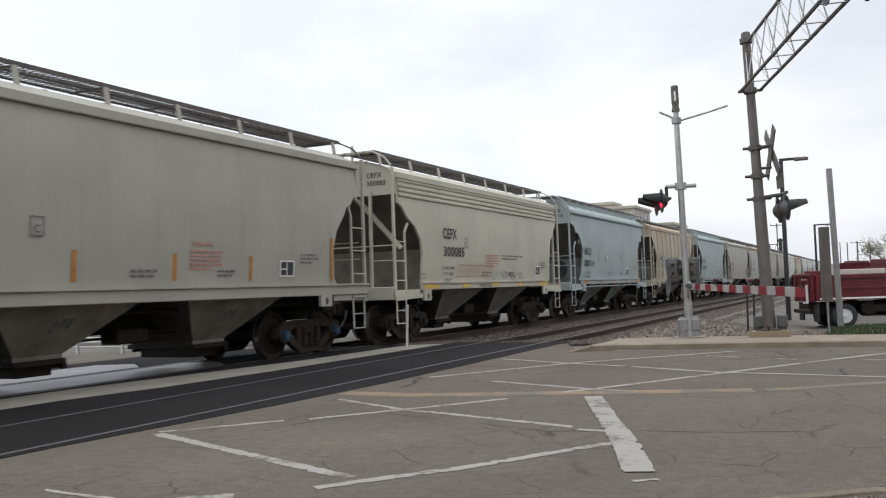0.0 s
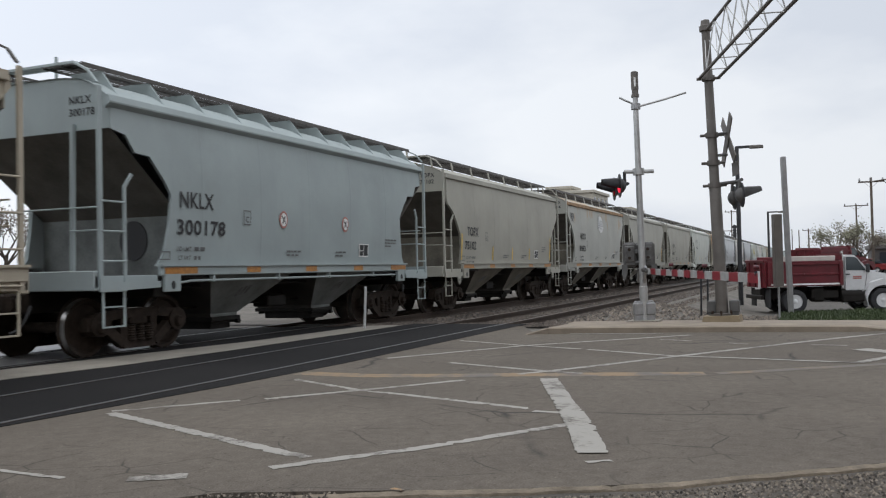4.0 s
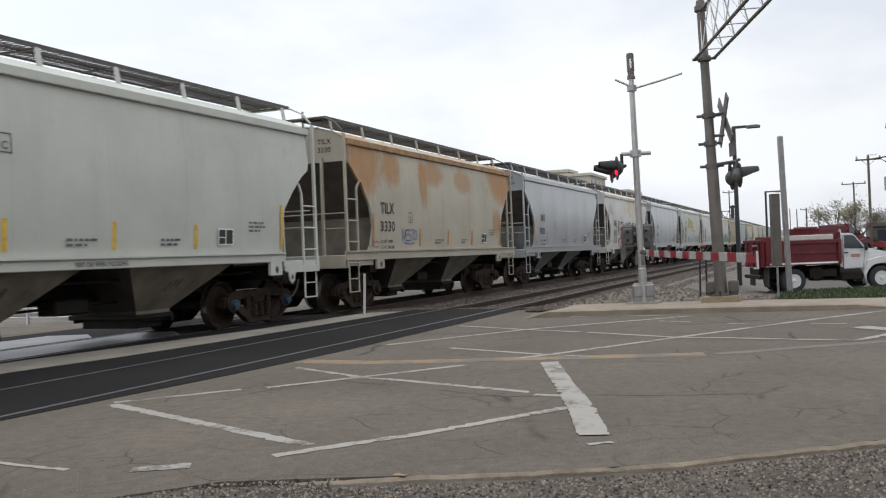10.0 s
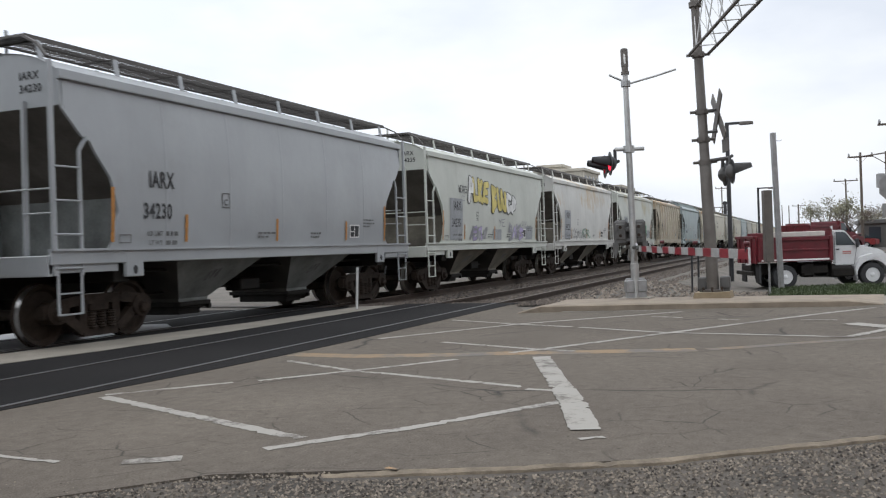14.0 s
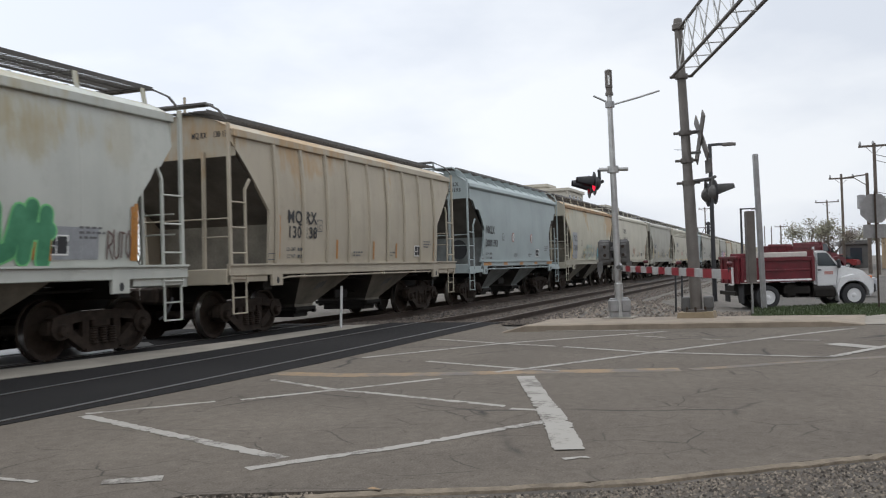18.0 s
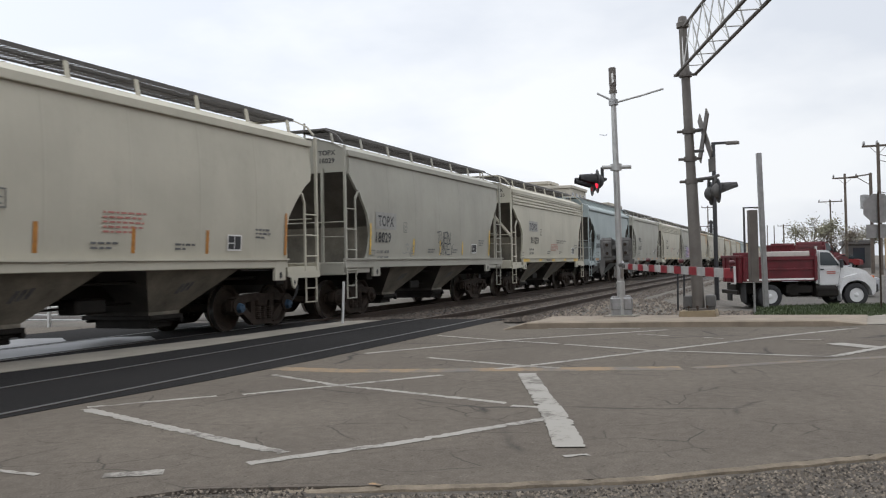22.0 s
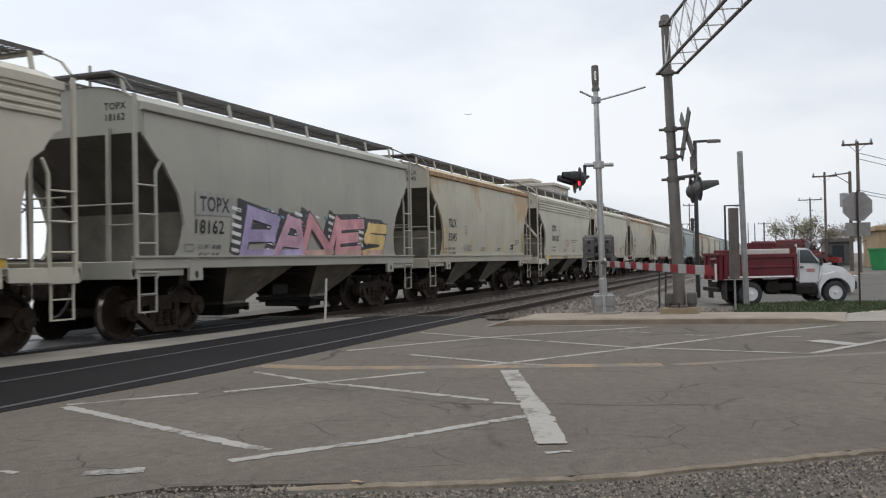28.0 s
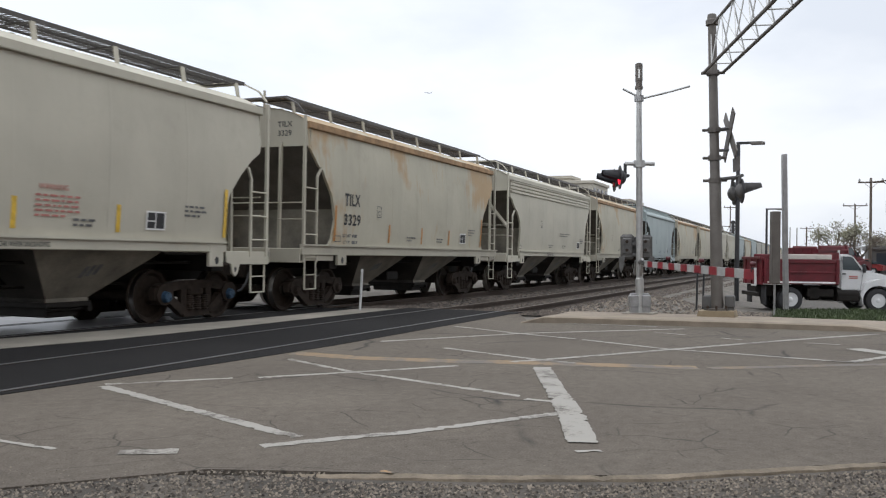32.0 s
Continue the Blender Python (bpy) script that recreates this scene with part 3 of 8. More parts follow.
def car_body(kind, style):
    """Side sheets with cut-away ends, curved roof, end walls and slope sheets: (name, mesh) pairs."""
    out = []
    roof_kind = kind
    if style in CUTS:
        kind = style
    zs = sorted({1.40 + 2.56 * i / 16 for i in range(17)} | {z for z, _ in CUTS[kind]})
    cols = 44
    for s in (-1, 1):
        bm = bmesh.new()
        rows = []
        for z in zs:
            xl = cut(kind, z)
            xs = [-xl + (2 * xl + shallow(kind, z)) * i / cols for i in range(cols + 1)]
            rows.append([bm.verts.new((x, s * (half_width(z) - 0.014 * abs(math.sin(math.pi * x / 1.8)) * min(1, max(0, (3.9 - z) * 2, 0))), z)) for x in xs])
        for a, b in zip(rows, rows[1:]):
            for i in range(cols):
                q = (a[i], a[i + 1], b[i + 1], b[i])
                bm.faces.new(q if s < 0 else q[::-1])
        for i in (0, cols):      # the rim of the side sheet
            inner = [bm.verts.new((r[i].co.x * 0.995, r[i].co.y - s * 0.07, r[i].co.z)) for r in rows]
            for j in range(len(rows) - 1):
                q = (rows[j][i], rows[j + 1][i], inner[j + 1], inner[j])
                bm.faces.new(q if (s < 0) == (i == 0) else q[::-1])
        out.append(("side_sheet", mesh_of("side_sheet", bm, None, True)))
        bm = bmesh.new()
        rim = [(1.50, 3.80), (1.605, 3.875), (1.61, 3.90), (1.575, 4.0), (1.50, 4.0)] if roof_kind == "angled" else [(1.50, 3.855), (1.575, 3.87), (1.58, 3.885), (1.575, 4.005), (1.50, 4.01)]
        a = [bm.verts.new((-5.84, s * y, z)) for y, z in rim]
        b = [bm.verts.new((5.84, s * y, z)) for y, z in rim]
        for i in range(5):
            q = (a[i], b[i], b[(i + 1) % 5], a[(i + 1) % 5])
            bm.faces.new(q if s < 0 else q[::-1])
        bm.faces.new(a if s > 0 else a[::-1]), bm.faces.new(b[::-1] if s > 0 else b)
        out.append(("eave_rail", mesh_of("eave_rail", bm, None)))
        if style == "ribbed":
            for z in (3.48, 3.60, 3.72, 3.84):
                bm = bmesh.new()
                extrude_strip(bm, cut(kind, z) - 0.03, s * half_width(z), s, z)
                out.append(("side_rib", mesh_of("side_rib", bm, None)))
        for x in (-3.6, -1.8, 0.0, 1.8, 3.6):
            bm = bmesh.new()
            rows = [[bm.verts.new((x + dx, s * (half_width(z) + dy), z)) for dx, dy in ((-0.028, 0.001), (0, 0.005), (0.028, 0.001))] for z in [1.45 + 0.3 * j for j in range(9)]]
            for a, b in zip(rows, rows[1:]):
                for i in range(2):
                    q = (a[i], a[i + 1], b[i + 1], b[i])
                    bm.faces.new(q if s < 0 else q[::-1])
            out.append(("weld_seam", mesh_of("weld_seam", bm, None, True)))
    prof = []
    for i in range(19):
        a = -1 + 2 * i / 18
        prof.append((a * 1.56, 3.97 + 0.38 * (1 - abs(a) ** (4.2 if roof_kind == "angled" else 3.0))))
    bm = bmesh.new()
    ra = [bm.verts.new((-5.82, y, z)) for y, z in prof]
    rb = [bm.verts.new((5.82, y, z)) for y, z in prof]
    for i in range(18):
        bm.faces.new((ra[i], rb[i], rb[i + 1], ra[i + 1]))
    out.append(("roof", mesh_of("roof", bm, None, True)))
    for s in (-1, 1):
        bm = bmesh.new()
        edge = [bm.verts.new((s * 5.78, y, z)) for y, z in prof]
        low = [bm.verts.new((s * 5.78, y, 3.50)) for y, z in prof]
        for i in range(18):
            q = (edge[i], edge[i + 1], low[i + 1], low[i])
            bm.faces.new(q if s < 0 else q[::-1])
        out.append(("end_wall", mesh_of("end_wall", bm, None)))
        bm = bmesh.new()
        low = [bm.verts.new((s * 5.78, y, 3.50)) for y, z in prof]
        mid = [bm.verts.new((s * 4.15, y * 0.985, 2.25)) for y, z in prof]
        for i in range(18):
            q = (low[i], low[i + 1], mid[i + 1], mid[i])
            bm.faces.new(q if s < 0 else q[::-1])
        out.append(("slope_sheet", mesh_of("slope_sheet", bm, None)))
        bm = bmesh.new()
        mid, bot = [[bm.verts.new((s * 4.15, y * 0.985, z)) for y, _ in prof] for z in (2.25, 1.25)]
        for i in range(18):
            q = (mid[i], mid[i + 1], bot[i + 1], bot[i])
            bm.faces.new(q if s < 0 else q[::-1])
        out.append(("bulkhead", mesh_of("bulkhead", bm, None)))
    return out


def extrude_strip(bm, x, y, s, z):
    pts = [(0, -0.05), (0.035, -0.025), (0.035, 0.025), (0, 0.05)]
    a = [bm.verts.new((-x, y + s * d, z + h)) for d, h in pts]
    b = [bm.verts.new((x, y + s * d, z + h)) for d, h in pts]
    for i in range(3):
        q = (a[i], b[i], b[i + 1], a[i + 1])
        bm.faces.new(q if s < 0 else q[::-1])


def hopper_bay(s):
    """A discharge hopper: a pyramid that tapers to its gate."""
    bm = bmesh.new()
    top = [(-1.42, -1.50), (1.42, -1.50), (1.42, 1.50), (-1.42, 1.50)]
    bot = [(-0.43, -0.72), (0.43, -0.72), (0.43, 0.72), (-0.43, 0.72)]
    a = [bm.verts.new((x, y, 1.30)) for x, y in top]
    b = [bm.verts.new((x, y, 0.50)) for x, y in bot]
    c = [bm.verts.new((x, y, 0.44)) for x, y in bot]
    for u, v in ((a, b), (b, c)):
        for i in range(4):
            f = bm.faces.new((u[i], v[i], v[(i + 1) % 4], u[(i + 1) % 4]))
            # end faces take the steel coloured as in shade
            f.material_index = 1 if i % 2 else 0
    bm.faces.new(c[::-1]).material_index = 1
    for k in range(3):      # smeared stencil on the near slope
        x0, x1, w0, w1 = -0.17 + 0.12 * k, -0.08 + 0.12 * k, 0.50 + 0.03 * k, 0.72 + 0.02 * k
        q = [bm.verts.new((x + 0.1 * w, -0.722 - 0.78 * w - 0.004, 0.50 + 0.80 * w - 0.002)) for x, w in ((x0, w0 - 0.1), (x1, w0 - 0.1), (x1, w1 - 0.1), (x0, w1 - 0.1))]
        bm.faces.new(q).material_index = 2
    me = mesh_of("hopper_bay", bm, None)
    while len(me.materials) < 1:
        me.materials.append(None)
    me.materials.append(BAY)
    me.materials.append(STENCIL)
    return me


def gate_mesh():
    bm = bmesh.new()
    box(bm, -0.46, 0.46, -0.78, 0.78, 0.36, 0.44, 0.01)
    box(bm, -0.30, 0.34, -0.62, 0.62, 0.20, 0.37, 0.02)
    for y in (-0.70, 0.70):
        bar(bm, (-0.40, y, 0.33), (0.42, y, 0.33), 0.028, 8)
        bar(bm, (0.42, y, 0.33), (0.42, y * 1.12, 0.33), 0.05, 8)
    return mesh_of("outlet_gate", bm, UNDER)


def truck_meshes():
    m = {}
    bm = bmesh.new()      # side frame, seen from the side
    # beams along the outline, so that the windows stay open
    for p, q, w in (((-1.04, 0.58), (-0.42, 0.655), 0.15), ((-0.42, 0.655), (0.42, 0.655), 0.14), ((0.42, 0.655), (1.04, 0.58), 0.15), ((-0.86, 0.52), (-0.36, 0.17), 0.13), ((0.86, 0.52), (0.36, 0.17), 0.13),
                    ((-0.36, 0.16), (0.36, 0.16), 0.12), ((-0.34, 0.18), (-0.34, 0.62), 0.09), ((0.34, 0.18), (0.34, 0.62), 0.09), ((-1.04, 0.60), (-1.06, 0.40), 0.12), ((1.04, 0.60), (1.06, 0.40), 0.12)):
        beam(bm, (p[0], 0, p[1]), (q[0], 0, q[1]), 0.15, w, (0, 1, 0))
    for x in (-0.889, 0.889):
        extrude_xz(bm, [(x + 0.21 * math.cos(a), 0.50 + 0.19 * math.sin(a)) for a in [i * math.pi / 6 for i in range(12)]], -0.10, 0.10)
    m["side_frame"] = mesh_of("side_frame", bm, IRON)
    bm = bmesh.new()
    for x in (-0.2, 0.0, 0.2):
        for y in (-0.06, 0.08):
            lathe_at = [(0.20 + 0.02 * i, 0.075 if i % 2 else 0.06) for i in range(14)]
            ring0 = len(bm.verts)
            lathe(bm, lathe_at, 8, "Z")
            bm.verts.ensure_lookup_table()
            bmesh.ops.translate(bm, verts=bm.verts[ring0:], vec=(x, y, 0))
    m["spring_group"] = mesh_of("coil_spring", bm, IRON)
    bm = bmesh.new()
    lathe(bm, [(-0.075, 0.04), (-0.07, 0.085), (-0.02, 0.10), (0.0, 0.105)], 14)
    for a in (90, 210, 330):
        bar(bm, (0.06 * math.cos(radians(a)), -0.088, 0.06 * math.sin(radians(a))), (0.06 * math.cos(radians(a)), -0.06, 0.06 * math.sin(radians(a))), 0.018, 6)
    m["bearing_cap"] = mesh_of("bearing_cap", bm, IRON, True)
    bm = bmesh.new()      # one wheel: hub, plate, rim, tread and flange; the outer face at -y
    lathe(bm, [(-0.075, 0.06), (-0.08, 0.13), (-0.02, 0.15), (0.0, 0.36), (-0.055, 0.40), (-0.06, 0.452), (-0.055, 0.457), (0.035, 0.462), (0.05, 0.488), (0.075, 0.485), (0.08, 0.40), (0.06, 0.36), (0.06, 0.15), (0.10, 0.12)], 40)
    for f in bm.faces:
        c = f.calc_center_median()
        if math.hypot(c.x, c.z) > 0.448 and -0.056 < c.y < 0.04:
            f.material_index = 1
    me = mesh_of("wheel", bm, WHEEL, True)
    me.materials.append(TREAD)
    m["wheel"] = me
    bm = bmesh.new()
    bar(bm, (0, -1.0, 0), (0, 1.0, 0), 0.085, 12)
    m["axle"] = mesh_of("axle", bm, IRON, True)
    bm = bmesh.new()
    box(bm, -0.20, 0.20, -1.05, 1.05, 0.45, 0.68, 0.03)
    box(bm, -0.45, 0.45, -0.18, 0.18, 0.55, 0.86, 0.03)
    bar(bm, (-0.55, -0.85, 0.42), (-0.55, 0.85, 0.42), 0.05)
    bar(bm, (0.55, -0.85, 0.42), (0.55, 0.85, 0.42), 0.05)
    for x in (-0.42, 0.42):
        for y in (-0.75, 0.75):
            box(bm, x - 0.05, x + 0.05, y - 0.07, y + 0.07, 0.30, 0.60)
    m["bolster"] = mesh_of("bolster", bm, IRON)
    return m


def ladder_mesh(side, low, step):
    """A corner ladder at one end: the outer stile up to the roof, the inner one bent onto the side sheet, rungs and a stirrup below."""
    bm = bmesh.new()
    y = -1.56
    xo, xi = side * 6.02, side * 5.50
    beam(bm, (xo, y, 1.05), (xo, y, 4.10), 0.075, 0.05, (0, 1, 0))
    top = low + 3.55 * step
    beam(bm, (xi, y, 1.05), (xi, y, top), 0.05, 0.04, (0, 1, 0))
    beam(bm, (xi, y, top - 0.01), (xi - side * 0.14, y - 0.02, top + 0.20), 0.05, 0.04, (0, 1, 0))
    for i in range(4):
        z = low + i * step
        bar(bm, (xo, y - 0.025, z), (xi, y - 0.025, z), 0.016)
    a, b = xo - side * 0.05, xi + side * 0.02
    for x in (a, b):
        beam(bm, (x, y, 1.08), (x, y, 0.48), 0.04, 0.022, (0, 1, 0))
    for z in (0.49, 0.79):
        beam(bm, (a, y, z), (b, y, z), 0.05, 0.022)
    return mesh_of("ladder", bm, None)


def grating(y0, y1, z):
    """A running board: close cross bars on edge, riveted between long flat bars."""
    verts, faces = [], []

    def block(a, b, lo, hi, skew=0.0):
        k = len(verts)
        verts.extend([(a[0], a[1], lo), (b[0], a[1], lo), (b[0] + skew, b[1], lo), (a[0] + skew, b[1], lo), (a[0], a[1], hi), (b[0], a[1], hi), (b[0] + skew, b[1], hi), (a[0] + skew, b[1], hi)])
        faces.extend([(k, k + 3, k + 2, k + 1), (k + 4, k + 5, k + 6, k + 7), (k, k + 1, k + 5, k + 4), (k + 1, k + 2, k + 6, k + 5), (k + 2, k + 3, k + 7, k + 6), (k + 3, k, k + 4, k + 7)])

    for i in range(232):
        x = -5.95 + i * 0.0512
        for k in range(3):
            a, b = y0 + (y1 - y0) * k / 3, y0 + (y1 - y0) * (k + 1) / 3
            lean = 0.045 if (i + k) % 2 else -0.045
            block((x, a), (x + 0.009, b), z + 0.012, z + 0.030, lean)
    for y in (y0 + 0.004, (y0 + y1) / 2, y1 - 0.004):
        block((-5.96, y - 0.005), (5.96, y + 0.005), z, z + 0.04)
    block((-5.97, y0 - 0.012), (5.97, y0 - 0.004), z - 0.02, z + 0.05)
    me = bpy.data.meshes.new("running_board")
    me.from_pydata(verts, [], faces)
    me.materials.append(GRATE)
    return me


def build_car(kind, style):
    """One car of a kind with all its parts, its base at the rail heads."""
    root = new("hopper_car")
    k = (kind, style)
    for nm, me in car_body(kind, style):
        share(nm, me, root)
    for s, x in ((-1, -1.85), (1, 1.85)):
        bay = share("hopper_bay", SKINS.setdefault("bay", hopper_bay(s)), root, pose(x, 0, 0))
        share("outlet_gate", SKINS.setdefault("gate", gate_mesh()), bay)
    # centre sill, side sills, platforms
    bm = bmesh.new()
    box(bm, -6.1, 6.1, -0.22, 0.22, 0.70, 1.12, 0.02)
    for e in (-1, 1):      # bolsters over the trucks, with their shear plates
        box(bm, e * 4.6 - 0.16, e * 4.6 + 0.16, -1.48, 1.48, 0.90, 1.22, 0.02)
        x0, x1 = sorted((e * 3.15, e * 4.3))
        box(bm, x0, x1, -1.5, 1.5, 1.19, 1.23)
    part("centre_sill", bm, UNDER, root)
    for s in (-1, 1):
        bm = bmesh.new()
        y = s * 1.53
        x = 6.12 if kind == "round" else 4.72
        zlo = 1.20 if kind == "round" else 1.24
        box(bm, -x, x, min(y, y + s * 0.07), max(y, y + s * 0.07), zlo, 1.43, 0.012)
        box(bm, -x, x, min(y, y + s * 0.11), max(y, y + s * 0.11), 1.395, 1.43)
        part("side_sill", bm, None, root)
        for e in (-1, 1):
            bm = bmesh.new()      # jacking pad
            cx = e * 4.42
            box(bm, cx - 0.20, cx + 0.20, min(y, y + s * 0.075), max(y, y + s * 0.075), 0.98, 1.40, 0.012)
            lathe_pts = [(cx + 0.05 * math.cos(i * math.pi / 5), 1.09 + 0.07 * math.sin(i * math.pi / 5)) for i in range(10)]
            pad = part("jacking_pad", bm, None, root)
            bm = bmesh.new()
            extrude_xz(bm, lathe_pts, y + s * 0.079 - 0.003, y + s * 0.079 + 0.003)
            part("hole", bm, BLACK, pad, "dark hole")
    for e in (-1, 1):
        bm = bmesh.new()      # end platform
        x0, x1 = sorted((e * 4.75, e * 6.14))
        box(bm, x0, x1, -1.54, 1.54, 1.10, 1.16)
        xe0, xe1 = sorted((e * 6.06, e * 6.16))
        box(bm, xe0, xe1, -1.56, 1.56, 1.04, 1.34, 0.012)
        for s in (-1, 1):
            y0, y1 = sorted((s * 1.50, s * 1.56))
            box(bm, x0, x1, y0, y1, 1.08, 1.26, 0.008)
        part("end_platform", bm, None, root)
        bm = bmesh.new()      # stringers and handrails of the end
        for y in (-0.85, 0.85):
            beam(bm, (e * 5.86, y, 1.14), (e * 5.82, y, 3.6), 0.07, 0.06, (0, 1, 0))
        bar(bm, (e * 5.9, -1.5, 2.3), (e * 5.9, 1.5, 2.3), 0.014)
        bar(bm, (e * 5.9, -1.5, 1.95), (e * 5.9, -0.85, 1.95), 0.014)
        part("end_post", bm, None, root)
        bm = bmesh.new()      # draft gear and coupler
        x0, x1 = sorted((e * 6.05, e * 6.28))
        box(bm, x0, x1, -0.20, 0.20, 0.70, 1.02, 0.03)
        x0, x1 = sorted((e * 6.2, e * 6.56))
        box(bm, x0, x1, -0.09, 0.09, 0.78, 0.96, 0.02)
        x0, x1 = sorted((e * 6.40, e * 6.57))
        box(bm, x0, x1, -0.20, 0.16, 0.72, 1.02, 0.04)
        part("coupler", bm, IRON, root)
        bm = bmesh.new()      # brake hose
        pts = [(e * 6.2, -0.35, 0.82), (e * 6.32, -0.36, 0.62), (e * 6.45, -0.33, 0.47), (e * 6.55, -0.3, 0.43)]
        for p, q in zip(pts, pts[1:]):
            bar(bm, p, q, 0.028, 6)
        part("brake_hose", bm, BLACK, root)
        # ladders on both sides of the end
    lo, st = (1.15, 0.485) if kind == "round" else (1.03, 0.45)
    for e in (-1, 1):
        me = SKINS.get(("ladder", kind, e)) or SKINS.setdefault(("ladder", kind, e), ladder_mesh(e, lo, st))
        share("ladder", me, root)
        share("ladder", me, root, pose(0, 0, 0, 0, 0, 180))
    if kind != "round":      # foot plates of the ladders, with a lug behind them on the smooth cars
        for e in (-1, 1):
            for s in (-1, 1):
                bm = bmesh.new()
                y0, y1 = sorted((s * 1.565, s * 1.60))
                pts = [(e * 6.06, 1.16), (e * 4.72, 1.16), (e * 4.72, 1.06), (e * 4.86, 1.03), (e * 4.90, 0.86), (e * 4.98, 0.80), (e * 5.06, 0.86), (e * 5.12, 1.02), (e * 6.06, 1.02)]
                extrude_xz(bm, pts if style == "plain" and kind == "straight" else pts[:3] + [pts[-1]], y0, y1)
                plate = part("foot_plate", bm, None, root)
                if style == "plain" and kind == "straight":
                    bm = bmesh.new()
                    extrude_xz(bm, [(e * 4.98 + 0.035 * math.cos(k * math.pi / 5), 0.93 + 0.05 * math.sin(k * math.pi / 5)) for k in range(10)], s * 1.602 - 0.002, s * 1.602 + 0.002)
                    part("hole", bm, BLACK, plate, "dark hole")
    if style == "ribbed":      # slanted end braces
        for e in (-1, 1):
            for s in (-1, 1):
                bm = bmesh.new()
                beam(bm, (e * 5.74, s * 0.40, 3.5), (e * 5.2, s * 1.30, 2.25), 0.16, 0.05, (0, 1, 0))
                part("end_brace", bm, None, root)
    if kind == "angled":      # round openings in the lower bulkheads
        for e in (-1, 1):
            bm = bmesh.new()
            ring = [bm.verts.new((e * 4.17, e * 0.55 + 0.30 * math.cos(k * math.pi / 12), 1.85 + 0.34 * math.sin(k * math.pi / 12))) for k in range(24)]
            rim = [bm.verts.new((e * 4.14, v.co.y, v.co.z)) for v in ring]
            bm.faces.new(ring)
            for k in range(24):
                bm.faces.new((ring[k], ring[(k + 1) % 24], rim[(k + 1) % 24], rim[k]))
            part("bulkhead_opening", bm, BLACK, root, "dark round opening")
    if kind == "angled" or style == "posted":      # air pipe under the side sill
        bm = bmesh.new()
        pts = [(-4.55, -1.30, 0.98), (-4.2, -1.54, 1.12), (-3.9, -1.56, 1.15), (4.1, -1.56, 1.15), (4.3, -1.40, 1.10)]
        for p, q in zip(pts, pts[1:]):
            bar(bm, p, q, 0.022, 8)
        for x in (-3.3, -1.2, 0.8, 2.9):
            box(bm, x - 0.02, x + 0.02, -1.59, -1.50, 1.12, 1.26)
        part("air_pipe", bm, None, root)
    # brake wheel and reservoir on the end
    bm = bmesh.new()
    n = 20
    c = Vector((5.98, -0.45, 2.35))
    ring = [c + Vector((0, 0.27 * math.cos(2 * math.pi * i / n), 0.27 * math.sin(2 * math.pi * i / n))) for i in range(n)]
    for i in range(n):
        bar(bm, ring[i], ring[(i + 1) % n], 0.016, 5)
    for i in range(0, n, 4):
        bar(bm, c, ring[i], 0.012, 4)
    part("brake_wheel", bm, UNDER, root)
    bm = bmesh.new()
    lathe(bm, [(-0.5, 0.05), (-0.46, 0.20), (0.46, 0.20), (0.5, 0.05)], 14, "X")
    bmesh.ops.translate(bm, verts=bm.verts, vec=(5.2, 0.55, 1.42))
    part("air_reservoir", bm, None, root)
    bm = bmesh.new()
    bar(bm, (-4.6, -1.0, 1.05), (4.6, -1.0, 1.05), 0.03, 6)
    bar(bm, (-4.0, -0.5, 0.62), (4.0, -0.5, 0.70), 0.022, 6)
    box(bm, -0.35, 0.35, -0.75, -0.35, 0.55, 0.80, 0.03)
    part("brake_rigging", bm, UNDER, root)
    # roof: hatch trough, running boards on brackets
    bm = bmesh.new()
    box(bm, -5.3, 5.3, -0.21, 0.21, 4.30, 4.46, 0.04)
    for i in range(9):
        x = -4.8 + i * 1.2
        box(bm, x - 0.03, x + 0.03, -0.22, 0.22, 4.44, 4.49)
    part("roof_hatch", bm, None, root)
    for s in (-1, 1):
        if kind == "angled":
            if "wide_grating" not in SKINS:
                SKINS["wide_grating"] = grating(-1.17, -0.40, 4.465)
            share("running_board", SKINS["wide_grating"], root, pose(0, 0, 0, 0, 0, 0 if s < 0 else 180))
            if "fin" not in SKINS:
                bm = bmesh.new()
                extrude_yz = [(-1.50, 4.0), (-1.14, 4.46), (-0.5, 4.46), (-0.7, 4.24)]
                a = [bm.verts.new((-0.02, u, v)) for u, v in extrude_yz]
                b = [bm.verts.new((0.02, u, v)) for u, v in extrude_yz]
                bm.faces.new(a), bm.faces.new(b[::-1])
                for i in range(4):
                    bm.faces.new((a[i], a[(i + 1) % 4], b[(i + 1) % 4], b[i]))
                SKINS["fin"] = mesh_of("bracket", bm, None)
            for i in range(11):
                share("bracket", SKINS["fin"], root, pose((-5.5 + i * 1.1) * 1.0, 0, 0, 0, 0, 0 if s < 0 else 180))
        else:
            if "grating" not in SKINS:
                SKINS["grating"] = grating(-1.04, -0.23, 4.50)
                bm = bmesh.new()
                beam(bm, (0, -1.10, 4.16), (0, -1.03, 4.53), 0.09, 0.03, (0, 1, 0))
                SKINS["stanchion"] = mesh_of("bracket", bm, None)
            share("running_board", SKINS["grating"], root, pose(0, 0, -0.15 if style == "posted" else 0, 0, 0, 0 if s < 0 else 180))
            if "cross_bar" not in SKINS:
                bm = bmesh.new()
                for x in (-5.7, -4.1, -2.45, -0.8, 0.8, 2.45, 4.1, 5.7):
                    beam(bm, (x, -1.03, 4.485), (x, -0.30, 4.485), 0.03, 0.025)
                SKINS["cross_bar"] = mesh_of("cross_bar", bm, GRATE)
